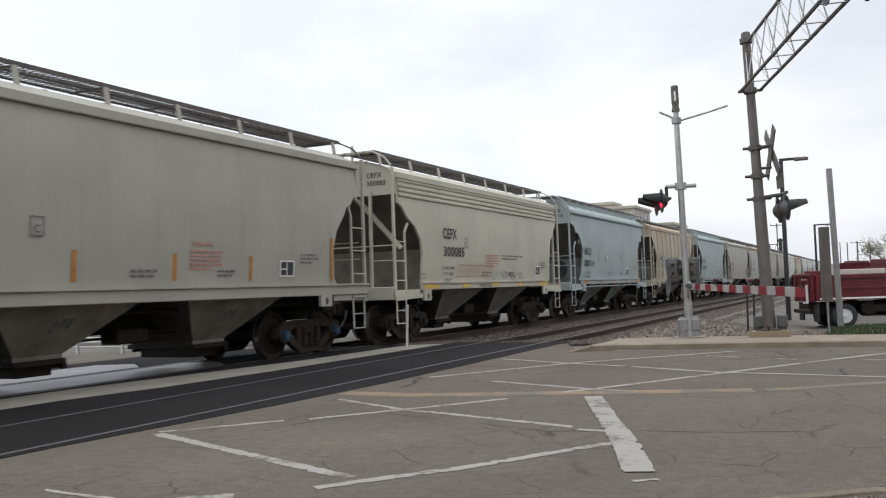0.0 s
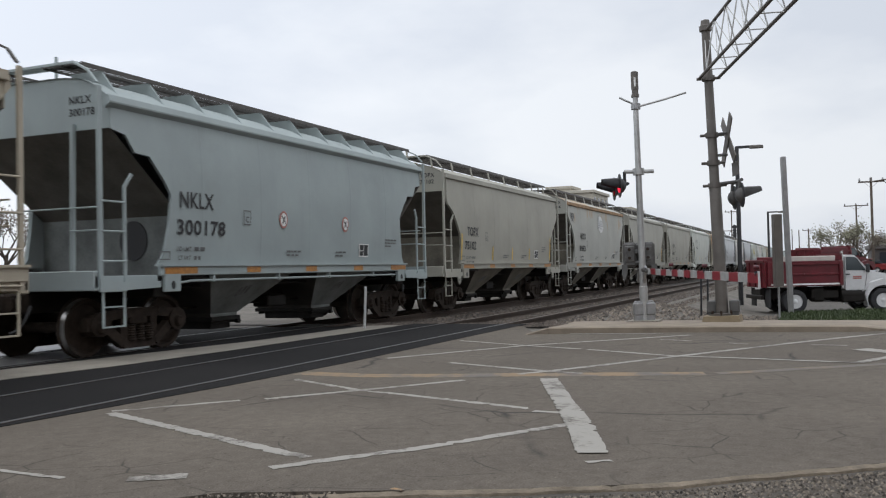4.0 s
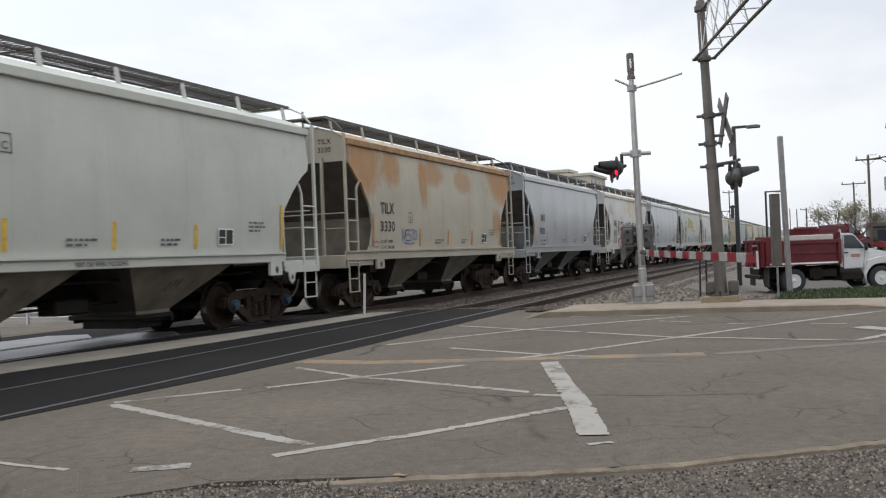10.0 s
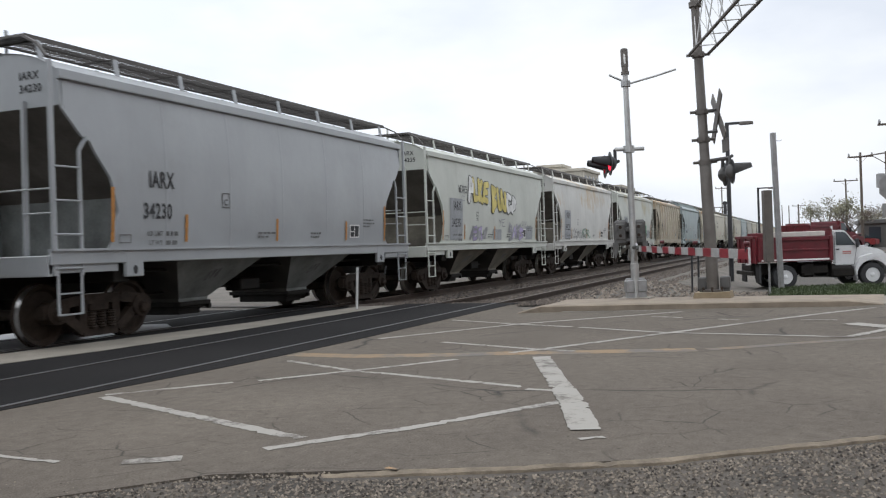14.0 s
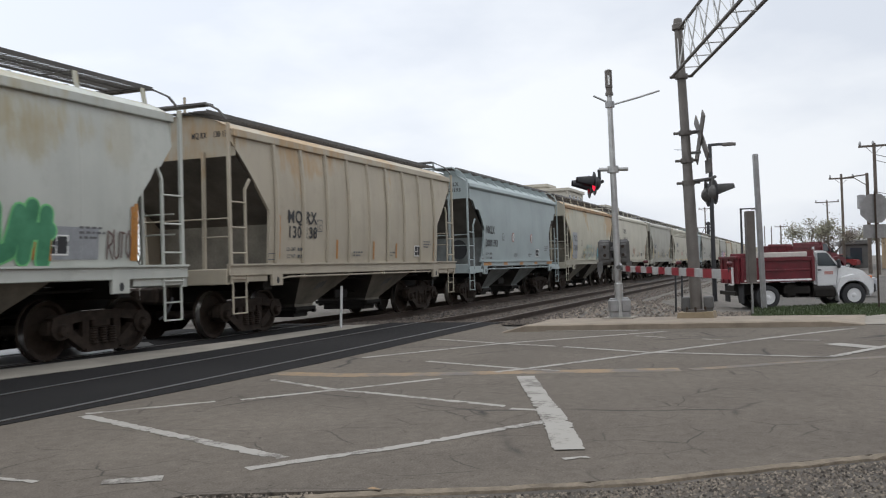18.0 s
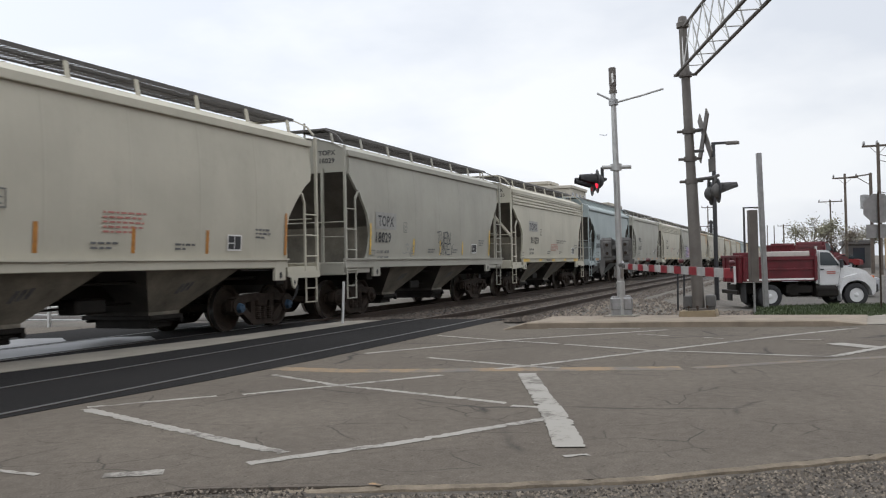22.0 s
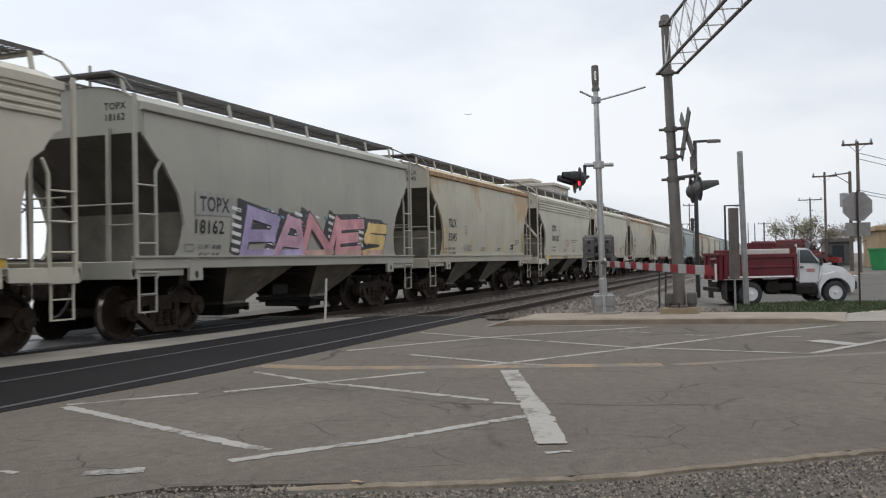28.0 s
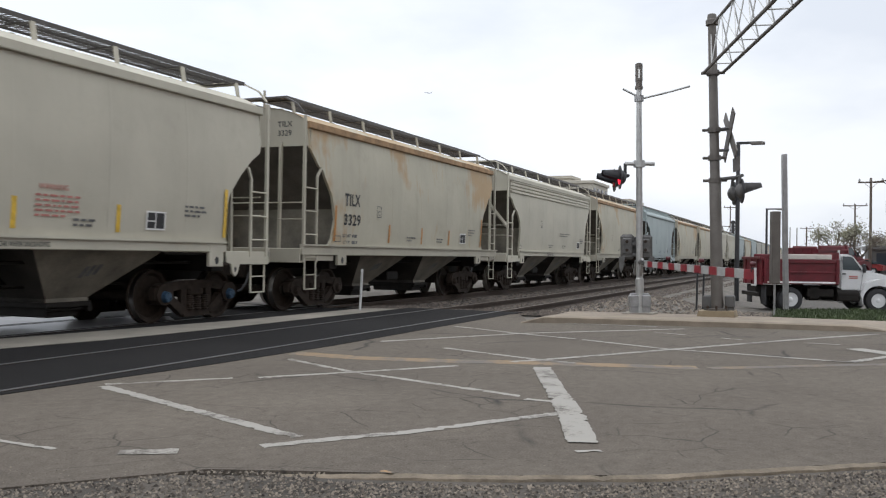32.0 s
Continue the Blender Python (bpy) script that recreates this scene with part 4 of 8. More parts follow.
            if style != "posted":
                tagged(share("cross_bar", SKINS["cross_bar"], root, pose(0, 0, 0, 0, 0, 0 if s < 0 else 180)), kind="stuff")
            for x in () if style == "posted" else (-5.7, -4.1, -2.45, -0.8, 0.8, 2.45, 4.1, 5.7):
                share("bracket", SKINS["stanchion"], root, pose(x, 0, 0, 0, 0, 0 if s < 0 else 180))
    bm = bmesh.new()      # end walk and grab irons on the roof
    for e in (-1, 1):
        x0, x1 = sorted((e * 5.70, e * 6.0))
        for i in range(5):
            xx = x0 + 0.02 + i * 0.06
            box(bm, xx, xx + 0.035, -1.03, 1.03, 4.50, 4.54)
        for y in (-1.0, 1.0):
            beam(bm, (e * 5.95, y, 4.53), (e * 6.02, y * 1.35, 4.36), 0.05, 0.03)
            beam(bm, (e * 6.02, y * 1.35, 4.36), (e * 6.02, y * 1.53, 4.15), 0.05, 0.03)
    tagged(part("end_walk", bm, GRATE if kind == "round" else None, root), kind="stuff")
    bm = bmesh.new()
    bar(bm, (-5.5, -0.2, 4.40), (-5.5, -0.2, 4.78), 0.03, 6)
    part("vent_pipe", bm, None, root)
    if style == "posted":
        if "post" not in SKINS:
            bm = bmesh.new()
            for j in range(9):
                z0, z1 = 1.44 + j * 0.272, 1.44 + (j + 1) * 0.272
                a = [bm.verts.new((dx, -(half_width(z0) + dy), z0)) for dx, dy in ((-0.06, 0), (-0.04, 0.055), (0.04, 0.055), (0.06, 0))]
                b = [bm.verts.new((dx, -(half_width(z1) + dy), z1)) for dx, dy in ((-0.06, 0), (-0.04, 0.055), (0.04, 0.055), (0.06, 0))]
                for i in range(3):
                    bm.faces.new((a[i], a[i + 1], b[i + 1], b[i]))
            bmesh.ops.remove_doubles(bm, verts=bm.verts[:], dist=0.0005)
            SKINS["post"] = mesh_of("side_post", bm, None)
        for i in range(9):
            for r in (0, 180):
                share("side_post", SKINS["post"], root, pose(-4.4 + i * 1.1, 0, 0, 0, 0, r))
    # trucks
    t = SKINS.setdefault("truck", None) or truck_meshes()
    SKINS["truck"] = t
    for e in (-1, 1):
        tr = share("truck", t["bolster"], root, pose(e * 4.60, 0, 0))
        for s in (-1, 1):
            share("side_frame", t["side_frame"], tr, pose(0, s * 0.99, 0))
            tagged(share("coil_spring", t["spring_group"], tr, pose(0, s * 0.99, 0)), kind="stuff")
            for x in (-0.889, 0.889):
                share("bearing_cap", t["bearing_cap"], tr, pose(x, s * 1.09, 0.457, 0, 0, 0 if s < 0 else 180))
        for x in (-0.889, 0.889):
            share("axle", t["axle"], tr, pose(x, 0, 0.457))
            for s in (-1, 1):
                share("wheel", t["wheel"], tr, pose(x, s * 0.735, 0.457, 0, 0, 0 if s < 0 else 180))
    return root


# paint of the cars
P = {}
P["beige"] = car_paint("beige_grey_paint", (0.322, 0.311, 0.266))
P["cream"] = car_paint("cream_paint", (0.430, 0.405, 0.330), 0.0, 0.3)
P["blue"] = car_paint("blue_grey_paint", (0.300, 0.342, 0.338), 0.0, 0.25)
P["tan"] = car_paint("tan_paint", (0.385, 0.340, 0.265), 0.35, 0.6)
P["white"] = car_paint("white_grey_paint", (0.458, 0.470, 0.425), 0.0, 0.35)
P["grey"] = car_paint("light_grey_paint", (0.322, 0.313, 0.270), 0.0, 0.3)
P["slate"] = car_paint("slate_grey_paint", (0.285, 0.297, 0.304), 0.0, 0.3, 0.30)
P["rusty"] = car_paint("rust_stained_white_paint", (0.515, 0.510, 0.480), 0.50, 0.45, seed=1.0, rust_color=(0.40, 0.26, 0.10), ends=-0.10)
P["tanrust"] = car_paint("rust_stained_tan_paint", (0.404, 0.379, 0.300), 0.6, 0.5, seed=2.0, ends=0.22)
P["orange"] = car_paint("rust_orange_paint", (0.385, 0.355, 0.285), 0.25, 0.5, seed=3.0, rust_color=(0.36, 0.19, 0.075), spots=((5.0, 3.75, 1.9, 1.3, 0.85), (4.3, 2.25, 0.6, 0.6, 0.6), (-1.0, 3.5, 1.2, 0.5, 0.62), (-1.65, 3.2, 0.4, 0.9, 0.7), (1.4, 3.4, 1.0, 0.5, 0.5), (-3.6, 3.5, 0.8, 0.7, 0.7), (-5.1, 3.6, 1.3, 1.2, 0.85)))
P["stained"] = car_paint("stained_white_paint", (0.458, 0.470, 0.425), 0.03, 0.45, seed=6.0, rust_color=(0.35, 0.29, 0.16), spots=((2.7, 3.3, 0.45, 0.6, 0.42), (2.1, 3.55, 0.4, 0.4, 0.4), (4.5, 3.4, 0.5, 0.7, 0.2), (-2.0, 3.4, 0.7, 0.5, 0.3)))
P["toprust"] = car_paint("grey_paint_with_rusty_eaves", (0.361, 0.361, 0.326), 0.2, 0.3, seed=4.0)
PLAIN = {P["tanrust"]: car_paint("tan_end_paint", (0.36, 0.335, 0.27)), P["orange"]: car_paint("tan_grey_end_paint", (0.345, 0.315, 0.255)), P["rusty"]: car_paint("white_end_paint", (0.46, 0.455, 0.425)), P["toprust"]: car_paint("grey_end_paint", (0.335, 0.333, 0.298))}      # ends and frames of the rusting cars
P["slate"].node_tree.nodes["Principled BSDF"].inputs["Specular IOR Level"].default_value = 0.6
WORDS = {"stained": "stained off-white", "beige": "beige-grey", "cream": "cream", "blue": "blue-grey", "tan": "tan", "white": "off-white", "grey": "light grey", "slate": "slate grey", "rusty": "rust-stained white", "tanrust": "rust-stained tan", "orange": "orange-rusted tan", "toprust": "grey, rusty-eaved"}

# number in the train, kind, style, paint, mark, number, sill stripe, extra
CARS = [
    (-10, "round", "plain", "beige", "", "", None, ""),
    (-9, "round", "plain", "beige", "", "", None, "stripes"),
    (-8, "straight", "ribbed", "cream", "CEFX", "300085", "yellow", "redtag"),
    (-7, "angled", "plain", "blue", "NKLX", "300114", "orange", "nogo"),
    (-6, "round", "posted", "tan", "MQ RX", "130 111", None, "stripes"),
    (-5, "angled", "plain", "blue", "NKLX", "300178", "orange", "nogo"),
    (-4, "straight", "plain", "beige", "TOPX", "75102", "orange", "patch"),
    (-3, "round", "plain", "toprust", "WSOX", "804836", "orange", "disc"),
    (-2, "round", "plain", "grey", "TOPX", "18190", None, "patch"),
    (-1, "round", "plain", "beige", "WSOX", "804854", "orange", "tag"),
    (0, "straight", "plain", "white", "HWCX", "10412", None, "stripes"),
    (1, "round", "plain", "orange", "TILX", "3330", None, "bluetag"),
    (2, "round", "plain", "slate", "IARX", "34210", None, "stripes"),
    (3, "round", "plain", "rusty", "IARX", "34216", None, "pink"),
    (4, "round", "plain", "slate", "IARX", "34230", None, "stripes"),
    (5, "round", "plain", "white", "IARX", "34235", None, "yellow"),
    (6, "round", "plain", "rusty", "IARX", "34225", None, "greytag"),
    (7, "round", "plain", "stained", "IARX", "34221", None, "green"),
    (8, "round", "posted", "tan", "MQ RX", "130 138", None, "stripes"),
    (9, "angled", "plain", "blue", "NKLX", "300193", "orange", "nogo"),
    (10, "round", "plain", "tanrust", "TILX", "3360", None, "cyan"),
    (11, "straight", "plain", "cream", "TOPX", "311140", None, "stripes"),
    (12, "round", "plain", "beige", "TOPX", "18029", None, "tagstripes"),
    (13, "straight", "ribbed", "cream", "TOPX", "311253", "yellow", ""),
    (14, "angled", "plain", "blue", "NKLX", "300180", "orange", "nogo"),
    (15, "round", "plain", "grey", "WSOX", "805034", "orange", ""),
    (16, "straight", "ribbed", "cream", "CEFX", "300061", "yellow", "redtag"),
    (17, "round", "plain", "grey", "TOPX", "18162", None, "mural"),
    (18, "round", "plain", "tanrust", "TILX", "3345", None, "tag"),
    (19, "straight", "ribbed", "cream", "CEFX", "300132", "yellow", "redtag"),
    (20, "straight", "plain", "cream", "C TOPX", "311132", None, "stripes"),
    (21, "round", "plain", "tanrust", "TILX", "3329", None, "stripes"),
]
rnd = random.Random(11)
for i in range(22, 44):
    CARS.append((i, *rnd.choice([("round", "plain", "white"), ("round", "plain", "grey"), ("round", "plain", "beige"), ("straight", "ribbed", "cream"), ("angled", "plain", "blue"), ("round", "plain", "white"), ("round", "plain", "tanrust")]), "", "", None, ""))

PROTO = {}
TRAIN = []
# brown grime, darkened further for the shade under the overhanging slope sheets
SLOPE = worn("grime_and_shade_slope", (0.098, 0.086, 0.073), 0.65, 1.25, 1.6, 25, 0.8)
# road dust, plus some shade of the down-facing bay slopes mixed into the tone
DUSTY = worn("dust_and_shade_paint", (0.185, 0.168, 0.135), 0.6, 1.3, 1.6, 25, 0.85)
EAVERUST = worn("rust_streaked_eave", (0.27, 0.168, 0.088), 0.6, 1.45, 2.6, 30, 0.8)
# blue-grey version, likewise dust with bay shade in its tone
DUSTBLUE = worn("dust_and_shade_blue_grey_paint", (0.165, 0.175, 0.168), 0.6, 1.3, 1.6, 25, 0.85)
UNPAINTED = ("side_sheet", "eave_rail", "side_rib", "weld_seam", "roof", "end_wall", "slope_sheet", "bulkhead", "hopper_bay", "side_sill", "jacking_pad", "end_platform", "end_post", "ladder", "air_reservoir", "roof_hatch", "running_board", "bracket", "end_walk", "vent_pipe", "side_post", "air_pipe", "foot_plate", "end_brace")


def dress(car, paint, blue=False):
    """Give the bare parts of a car its paint."""
    for o in car.children_recursive:
        if o.type == "MESH" and o.name.split(".")[0] in UNPAINTED and (not o.data.materials or o.data.materials[0] is None):
            if not o.data.materials:
                o.data.materials.append(None)
            o.material_slots[0].link = "OBJECT"
            base = o.name.split(".")[0]
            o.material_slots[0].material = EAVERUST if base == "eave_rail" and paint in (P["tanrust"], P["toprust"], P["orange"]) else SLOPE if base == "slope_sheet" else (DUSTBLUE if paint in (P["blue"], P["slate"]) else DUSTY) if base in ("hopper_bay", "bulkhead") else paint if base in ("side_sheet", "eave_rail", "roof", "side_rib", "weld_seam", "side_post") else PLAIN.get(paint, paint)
        elif blue and o.name.startswith("bearing_cap"):
            o.material_slots[0].link = "OBJECT"
            o.material_slots[0].material = BLUECAP


for i, kind, style, paint, mark, num, sill, extra in CARS:
    if (kind, style) not in PROTO:
        car = PROTO[(kind, style)] = build_car(kind, style)
    else:
        car = copy_thing(PROTO[(kind, style)], Matrix())
    dress(car, P[paint], i in (-9, 0, 11, 20))
    shape = {"plain": "with curved smooth sides", "ribbed": "with ribs under the eaves", "posted": "with vertical side posts"}[style]
    tagged(car, f"{WORDS[paint]} two-bay covered hopper car {shape}", "hopper car", "cars of the freight train")
    TRAIN.append((i, car, kind, style, mark, num, sill, extra))


# ---- lettering, reflectors and spray paint on the cars ----
def on_side(me, x, z, lift=0.007):
    """Lay a flat mesh (x right, y up) on the near side of a car."""
    for v in me.vertices:
        px, pz = x + v.co.x, z + v.co.y
        v.co = (px, -(half_width(max(1.4, pz)) + lift), pz)
    return me


def side_text(car, s, h, x, z, mat, width=None):
    me = TEXTS[(s, h)].copy()
    if width:
        w = max(v.co.x for v in me.vertices)
        for v in me.vertices:
            v.co.x *= width / w
    me.materials.clear()
    me.materials.append(mat)
    share("lettering", on_side(me, x, z), car)


def decal(car, name, x0, x1, z0, z1, mat, lift=0.005, label=""):
    me = bpy.data.meshes.new(name)
    n = max(1, int((z1 - z0) / 0.2))
    vs = [(x, z0 + (z1 - z0) * j / n, 0) for j in range(n + 1) for x in (x0, x1)]
    me.from_pydata(vs, [], [(2 * j, 2 * j + 1, 2 * j + 3, 2 * j + 2) for j in range(n)])
    me.materials.append(mat)
    return share(name, on_side(me, 0, 0, lift), car, None, label)


def outline_box(car, name, x0, x1, z0, z1, mat, w=0.018):
    me = bpy.data.meshes.new(name)
    o = [(x0, z0, 0), (x1, z0, 0), (x1, z1, 0), (x0, z1, 0), (x0 + w, z0 + w, 0), (x1 - w, z0 + w, 0), (x1 - w, z1 - w, 0), (x0 + w, z1 - w, 0)]
    me.from_pydata(o, [], [(i, (i + 1) % 4, 4 + (i + 1) % 4, 4 + i) for i in range(4)])
    me.materials.append(mat)
    return share(name, on_side(me, 0, 0, 0.008), car)


def small_print(car, x, z, w, rows, mat, seed, h=0.035, gap=0.075):
    """Print too small to read: rows of plain bars."""
    rnd = random.Random(seed)
    verts, faces = [], []
    for r in range(rows):
        u = x
        while u < x + w * (1 if r < rows - 1 else 0.7):
            d = rnd.uniform(0.05, 0.16)
            k = len(verts)
            zz = z - r * gap
            verts += [(u, zz, 0), (u + d, zz, 0), (u + d, zz + h, 0), (u, zz + h, 0)]
            faces.append((k, k + 1, k + 2, k + 3))
            u += d + 0.035
    me = bpy.data.meshes.new("small_print")
    me.from_pydata(verts, [], faces)
    me.materials.append(mat)
    tagged(share("small_print", on_side(me, 0, 0, 0.006), car), kind="stuff")


def stroke(name, car, pts, w, mat, lift=0.010, label=""):
    """A brushed line along pts on the car's side."""
    bm = bmesh.new()
    last = None
    for i, (x, z) in enumerate(pts):
        x0, z0 = pts[max(0, i - 1)]
        x1, z1 = pts[min(len(pts) - 1, i + 1)]
        d = Vector((x1 - x0, z1 - z0))
        d = d.normalized() if d.length else Vector((1, 0))
        n = Vector((-d.y, d.x)) * w / 2
        cur = [bm.verts.new((x + n.x, z + n.y, 0)), bm.verts.new((x - n.x, z - n.y, 0))]
        if last:
            bm.faces.new((last[0], last[1], cur[1], cur[0]))
        last = cur
    me = mesh_of(name, bm, mat)
    share(name, on_side(me, 0, 0, lift), car, None, label)


def scribble(car, x0, x1, z0, z1, n, w, mat, seed, label="black sprayed scribble"):
    rnd = random.Random(seed)
    for k in range(n):
        cx = x0 + (x1 - x0) * (k + 0.5) / n
        hw, hh = (x1 - x0) / n * 0.75, (z1 - z0) / 2
        a, b = rnd.uniform(0, 6), rnd.uniform(1.2, 2.6)
        pts = [(cx + hw * math.sin(a + b * t * 3) * rnd.uniform(0.9, 1.1), (z0 + z1) / 2 + hh * math.cos(a * 1.7 + t * 3.4 * b) * (0.9 - 0.3 * math.sin(t * 5))) for t in [i / 22 for i in range(23)]]
        stroke("sprayed_line", car, pts, w, mat, label=label)


# single-line letter forms in a unit square, for brushed tags and fat sprayed letters
FORMS = {"M": (((0, 0), (0.1, 1), (0.5, 0.35), (0.9, 1), (1, 0)),), "S": (((1, 0.92), (0.12, 1), (0, 0.6), (0.95, 0.48), (0.9, 0.05), (0, 0)),), "A": (((0, 0), (0.3, 1), (0.68, 0.98), (1, 0)), ((0.2, 0.36), (0.85, 0.40))),
         "I": (((0.35, 0), (0.6, 1)),), "E": (((1, 1), (0, 0.95), (0.05, 0.03), (1, 0.06)), ((0.05, 0.5), (0.8, 0.54))), "L": (((0.1, 1), (0, 0.05), (1, 0)),),
         "N": (((0, 0), (0.08, 1), (0.88, 0.08), (1, 1)),), "T": (((0, 0.95), (1, 1)), ((0.5, 0.97), (0.45, 0))), "P": (((0, 0), (0.06, 1), (0.92, 0.88), (0.85, 0.5), (0.05, 0.42)),),
         "V": (((0, 1), (0.45, 0), (1, 1)),), "R": (((0, 0), (0.06, 1), (0.92, 0.88), (0.85, 0.52), (0.05, 0.45)), ((0.35, 0.45), (1, 0))), "W": (((0, 1), (0.25, 0), (0.5, 0.7), (0.72, 0), (1, 1)),),
         "O": (((0.5, 1), (0.05, 0.8), (0, 0.25), (0.5, 0), (0.95, 0.25), (0.95, 0.8), (0.5, 1)),), "C": (((1, 0.9), (0.3, 1), (0, 0.5), (0.3, 0), (1, 0.12)),),
         "B": (((0, 0), (0.05, 1), (0.85, 0.85), (0.15, 0.52), (0.95, 0.25), (0, 0)),), "H": (((0, 0), (0.05, 1)), ((1, 0), (0.95, 1)), ((0, 0.5), (1, 0.52))), "K": (((0, 0), (0.06, 1)), ((1, 1), (0.08, 0.48), (1, 0))),
         "U": (((0, 1), (0.08, 0.1), (0.5, 0), (0.92, 0.1), (1, 1)),), "Y": (((0, 1), (0.5, 0.5), (1, 1)), ((0.5, 0.5), (0.4, 0)))}


def fat_lines(lines, w, mat, lift, rounded, name, car, label):
    """Thick strokes with square or round ends, joined into one painted form."""
    verts, faces = [], []
    for line in lines:
        for j, ((x0, z0), (x1, z1)) in enumerate(zip(line, line[1:])):
            d = Vector((x1 - x0, z1 - z0))
            if not d.length:
                continue
            d.normalize()
            n, e = Vector((-d.y, d.x)) * w / 2, d * (0 if rounded else w / 2)
            m = max(1, int(math.hypot(x1 - x0, z1 - z0) / 0.2))
            up = lift + 0.0004 * (len(faces) % 5)
            k = len(verts)
            for i in range(m + 1):
                f = i / m
                px, pz = x0 - e.x + (x1 - x0 + 2 * e.x) * f, z0 - e.y + (z1 - z0 + 2 * e.y) * f
                verts += [(px + n.x, pz + n.y, up), (px - n.x, pz - n.y, up)]
            faces += [(k + 2 * i, k + 2 * i + 1, k + 2 * i + 3, k + 2 * i + 2) for i in range(m)]
        if rounded:
            for x, z in line:
                k = len(verts)
                up = lift + 0.0023
                verts += [(x + w / 2 * math.cos(i * math.pi / 6), z + w / 2 * math.sin(i * math.pi / 6), up) for i in range(12)]
                faces.append(tuple(range(k, k + 12)))
    me = bpy.data.meshes.new(name)
    me.from_pydata([(x, -(half_width(max(1.4, z)) + u), z) for x, z, u in verts], [], faces)
    me.materials.append(mat)
    share(name, me, car, None, label)


def piece(car, word, x0, x1, z0, zl, zr, w, fills, edge, label, seed=1, rounded=False, rim=0.05, cast=None):
    """A row of sprayed letters: outline, fill and, where there is one, a cast block behind."""
    rnd = random.Random(seed)
    step = (x1 - x0) / len(word)
    for k, ch in enumerate(word):
        a = x0 + k * step + w * 0.5
        b = a + step * 1.02 - w * 0.75
        top = zl + (zr - zl) * (k + 0.5) / len(word) + rnd.uniform(-0.06, 0.06) - w * 0.5
        low = z0 + w * 0.5 + rnd.uniform(-0.02, 0.03)
        lean = rnd.uniform(-0.12, 0.22)
        lines = [[(a + (b - a) * u + lean * v + rnd.uniform(-0.06, 0.06), low + (top - low) * v + rnd.uniform(-0.05, 0.05)) for u, v in ln] for ln in FORMS[ch]]
        if cast:
            for q, (dx, dz, mat) in enumerate(cast):
                fat_lines([[(x + dx, z + dz) for x, z in ln] for ln in lines], w + rim, mat, 0.004 + 0.0018 * q, rounded, "sprayed_shadow", car, "sprayed shadow block of a letter")
        fat_lines(lines, w + 2 * rim, edge, 0.0085, rounded, "sprayed_outline", car, "sprayed outline of a letter")
        fat_lines(lines, w, fills[k % len(fills)], 0.0122, rounded, "sprayed_letter", car, label)


def tag(car, word, x0, x1, z0, z1, w, mat, seed=1, label="black brushed tag"):
    """Thin handwriting."""
    rnd = random.Random(seed)
    step = (x1 - x0) / len(word)
    lines = []
    for k, ch in enumerate(word):
        for ln in FORMS[ch]:
            lines.append([(x0 + step * (k + 0.85 * u) + rnd.uniform(-0.02, 0.02) * step * 4, z0 + (z1 - z0) * v + rnd.uniform(-0.06, 0.06) * (z1 - z0)) for u, v in ln])
    fat_lines(lines, w, mat, 0.0085, True, "brushed_tag", car, label)


def spray(name, color):
    m, n, l, b = shader(name, color, 0.55)
    t = ramp(n, l, noise_tex(n, l, 2.2, 4), 0.35, 0.68, tuple(c * 0.75 for c in color), tuple(min(1, c * 1.15 + 0.03) for c in color))
    l.new(t, b.inputs["Base Color"])
    return m


S_PINK, S_YEL, S_WHT = spray("sprayed_pink", (0.46, 0.29, 0.245)), spray("sprayed_yellow", (0.50, 0.41, 0.10)), spray("sprayed_white", (0.6, 0.6, 0.58))
S_BLK, S_TEAL, S_GRN = spray("sprayed_black", (0.03, 0.03, 0.035)), spray("sprayed_teal", (0.06, 0.25, 0.30)), spray("sprayed_green", (0.03, 0.20, 0.09))
S_CYAN, S_FADE, S_FADE2, S_LIME = spray("sprayed_cyan", (0.07, 0.27, 0.32)), spray("faded_sprayed_green", (0.33, 0.36, 0.27)), spray("faded_sprayed_teal", (0.26, 0.31, 0.28)), spray("sprayed_light_green", (0.15, 0.48, 0.18))
S_BROWN, S_PINK2, S_MAUVE, S_AMBER = spray("sprayed_brown", (0.12, 0.07, 0.06)), spray("sprayed_dull_pink", (0.36, 0.20, 0.19)), spray("sprayed_mauve", (0.48, 0.28, 0.36)), spray("sprayed_amber", (0.60, 0.42, 0.16))
S_VIO, S_ROSE, S_BLUE, S_GREY = spray("sprayed_violet", (0.36, 0.30, 0.48)), spray("sprayed_rose", (0.55, 0.25, 0.28)), spray("sprayed_blue", (0.06, 0.13, 0.34)), spray("sprayed_grey", (0.24, 0.24, 0.25))

prepare_texts([(s, h) for _, _, _, _, m, n, _, _ in CARS for s, h in ((m, 0.27), (n, 0.25), (m, 0.15), (n, 0.15)) if s] + [("C", 0.11), ("LD LMT", 0.075), ("LT WT", 0.075), ("WARNING", 0.075), ("THROUGH SILL", 0.085), ("VENT CAR WHEN UNLOADING", 0.07)])
PALEPATCH, DULLPATCH = worn("pale_grey_repaint", (0.30, 0.30, 0.292), 0.85, 1.1, 6), worn("dull_grey_repaint", (0.29, 0.285, 0.265), 0.85, 1.1, 6)
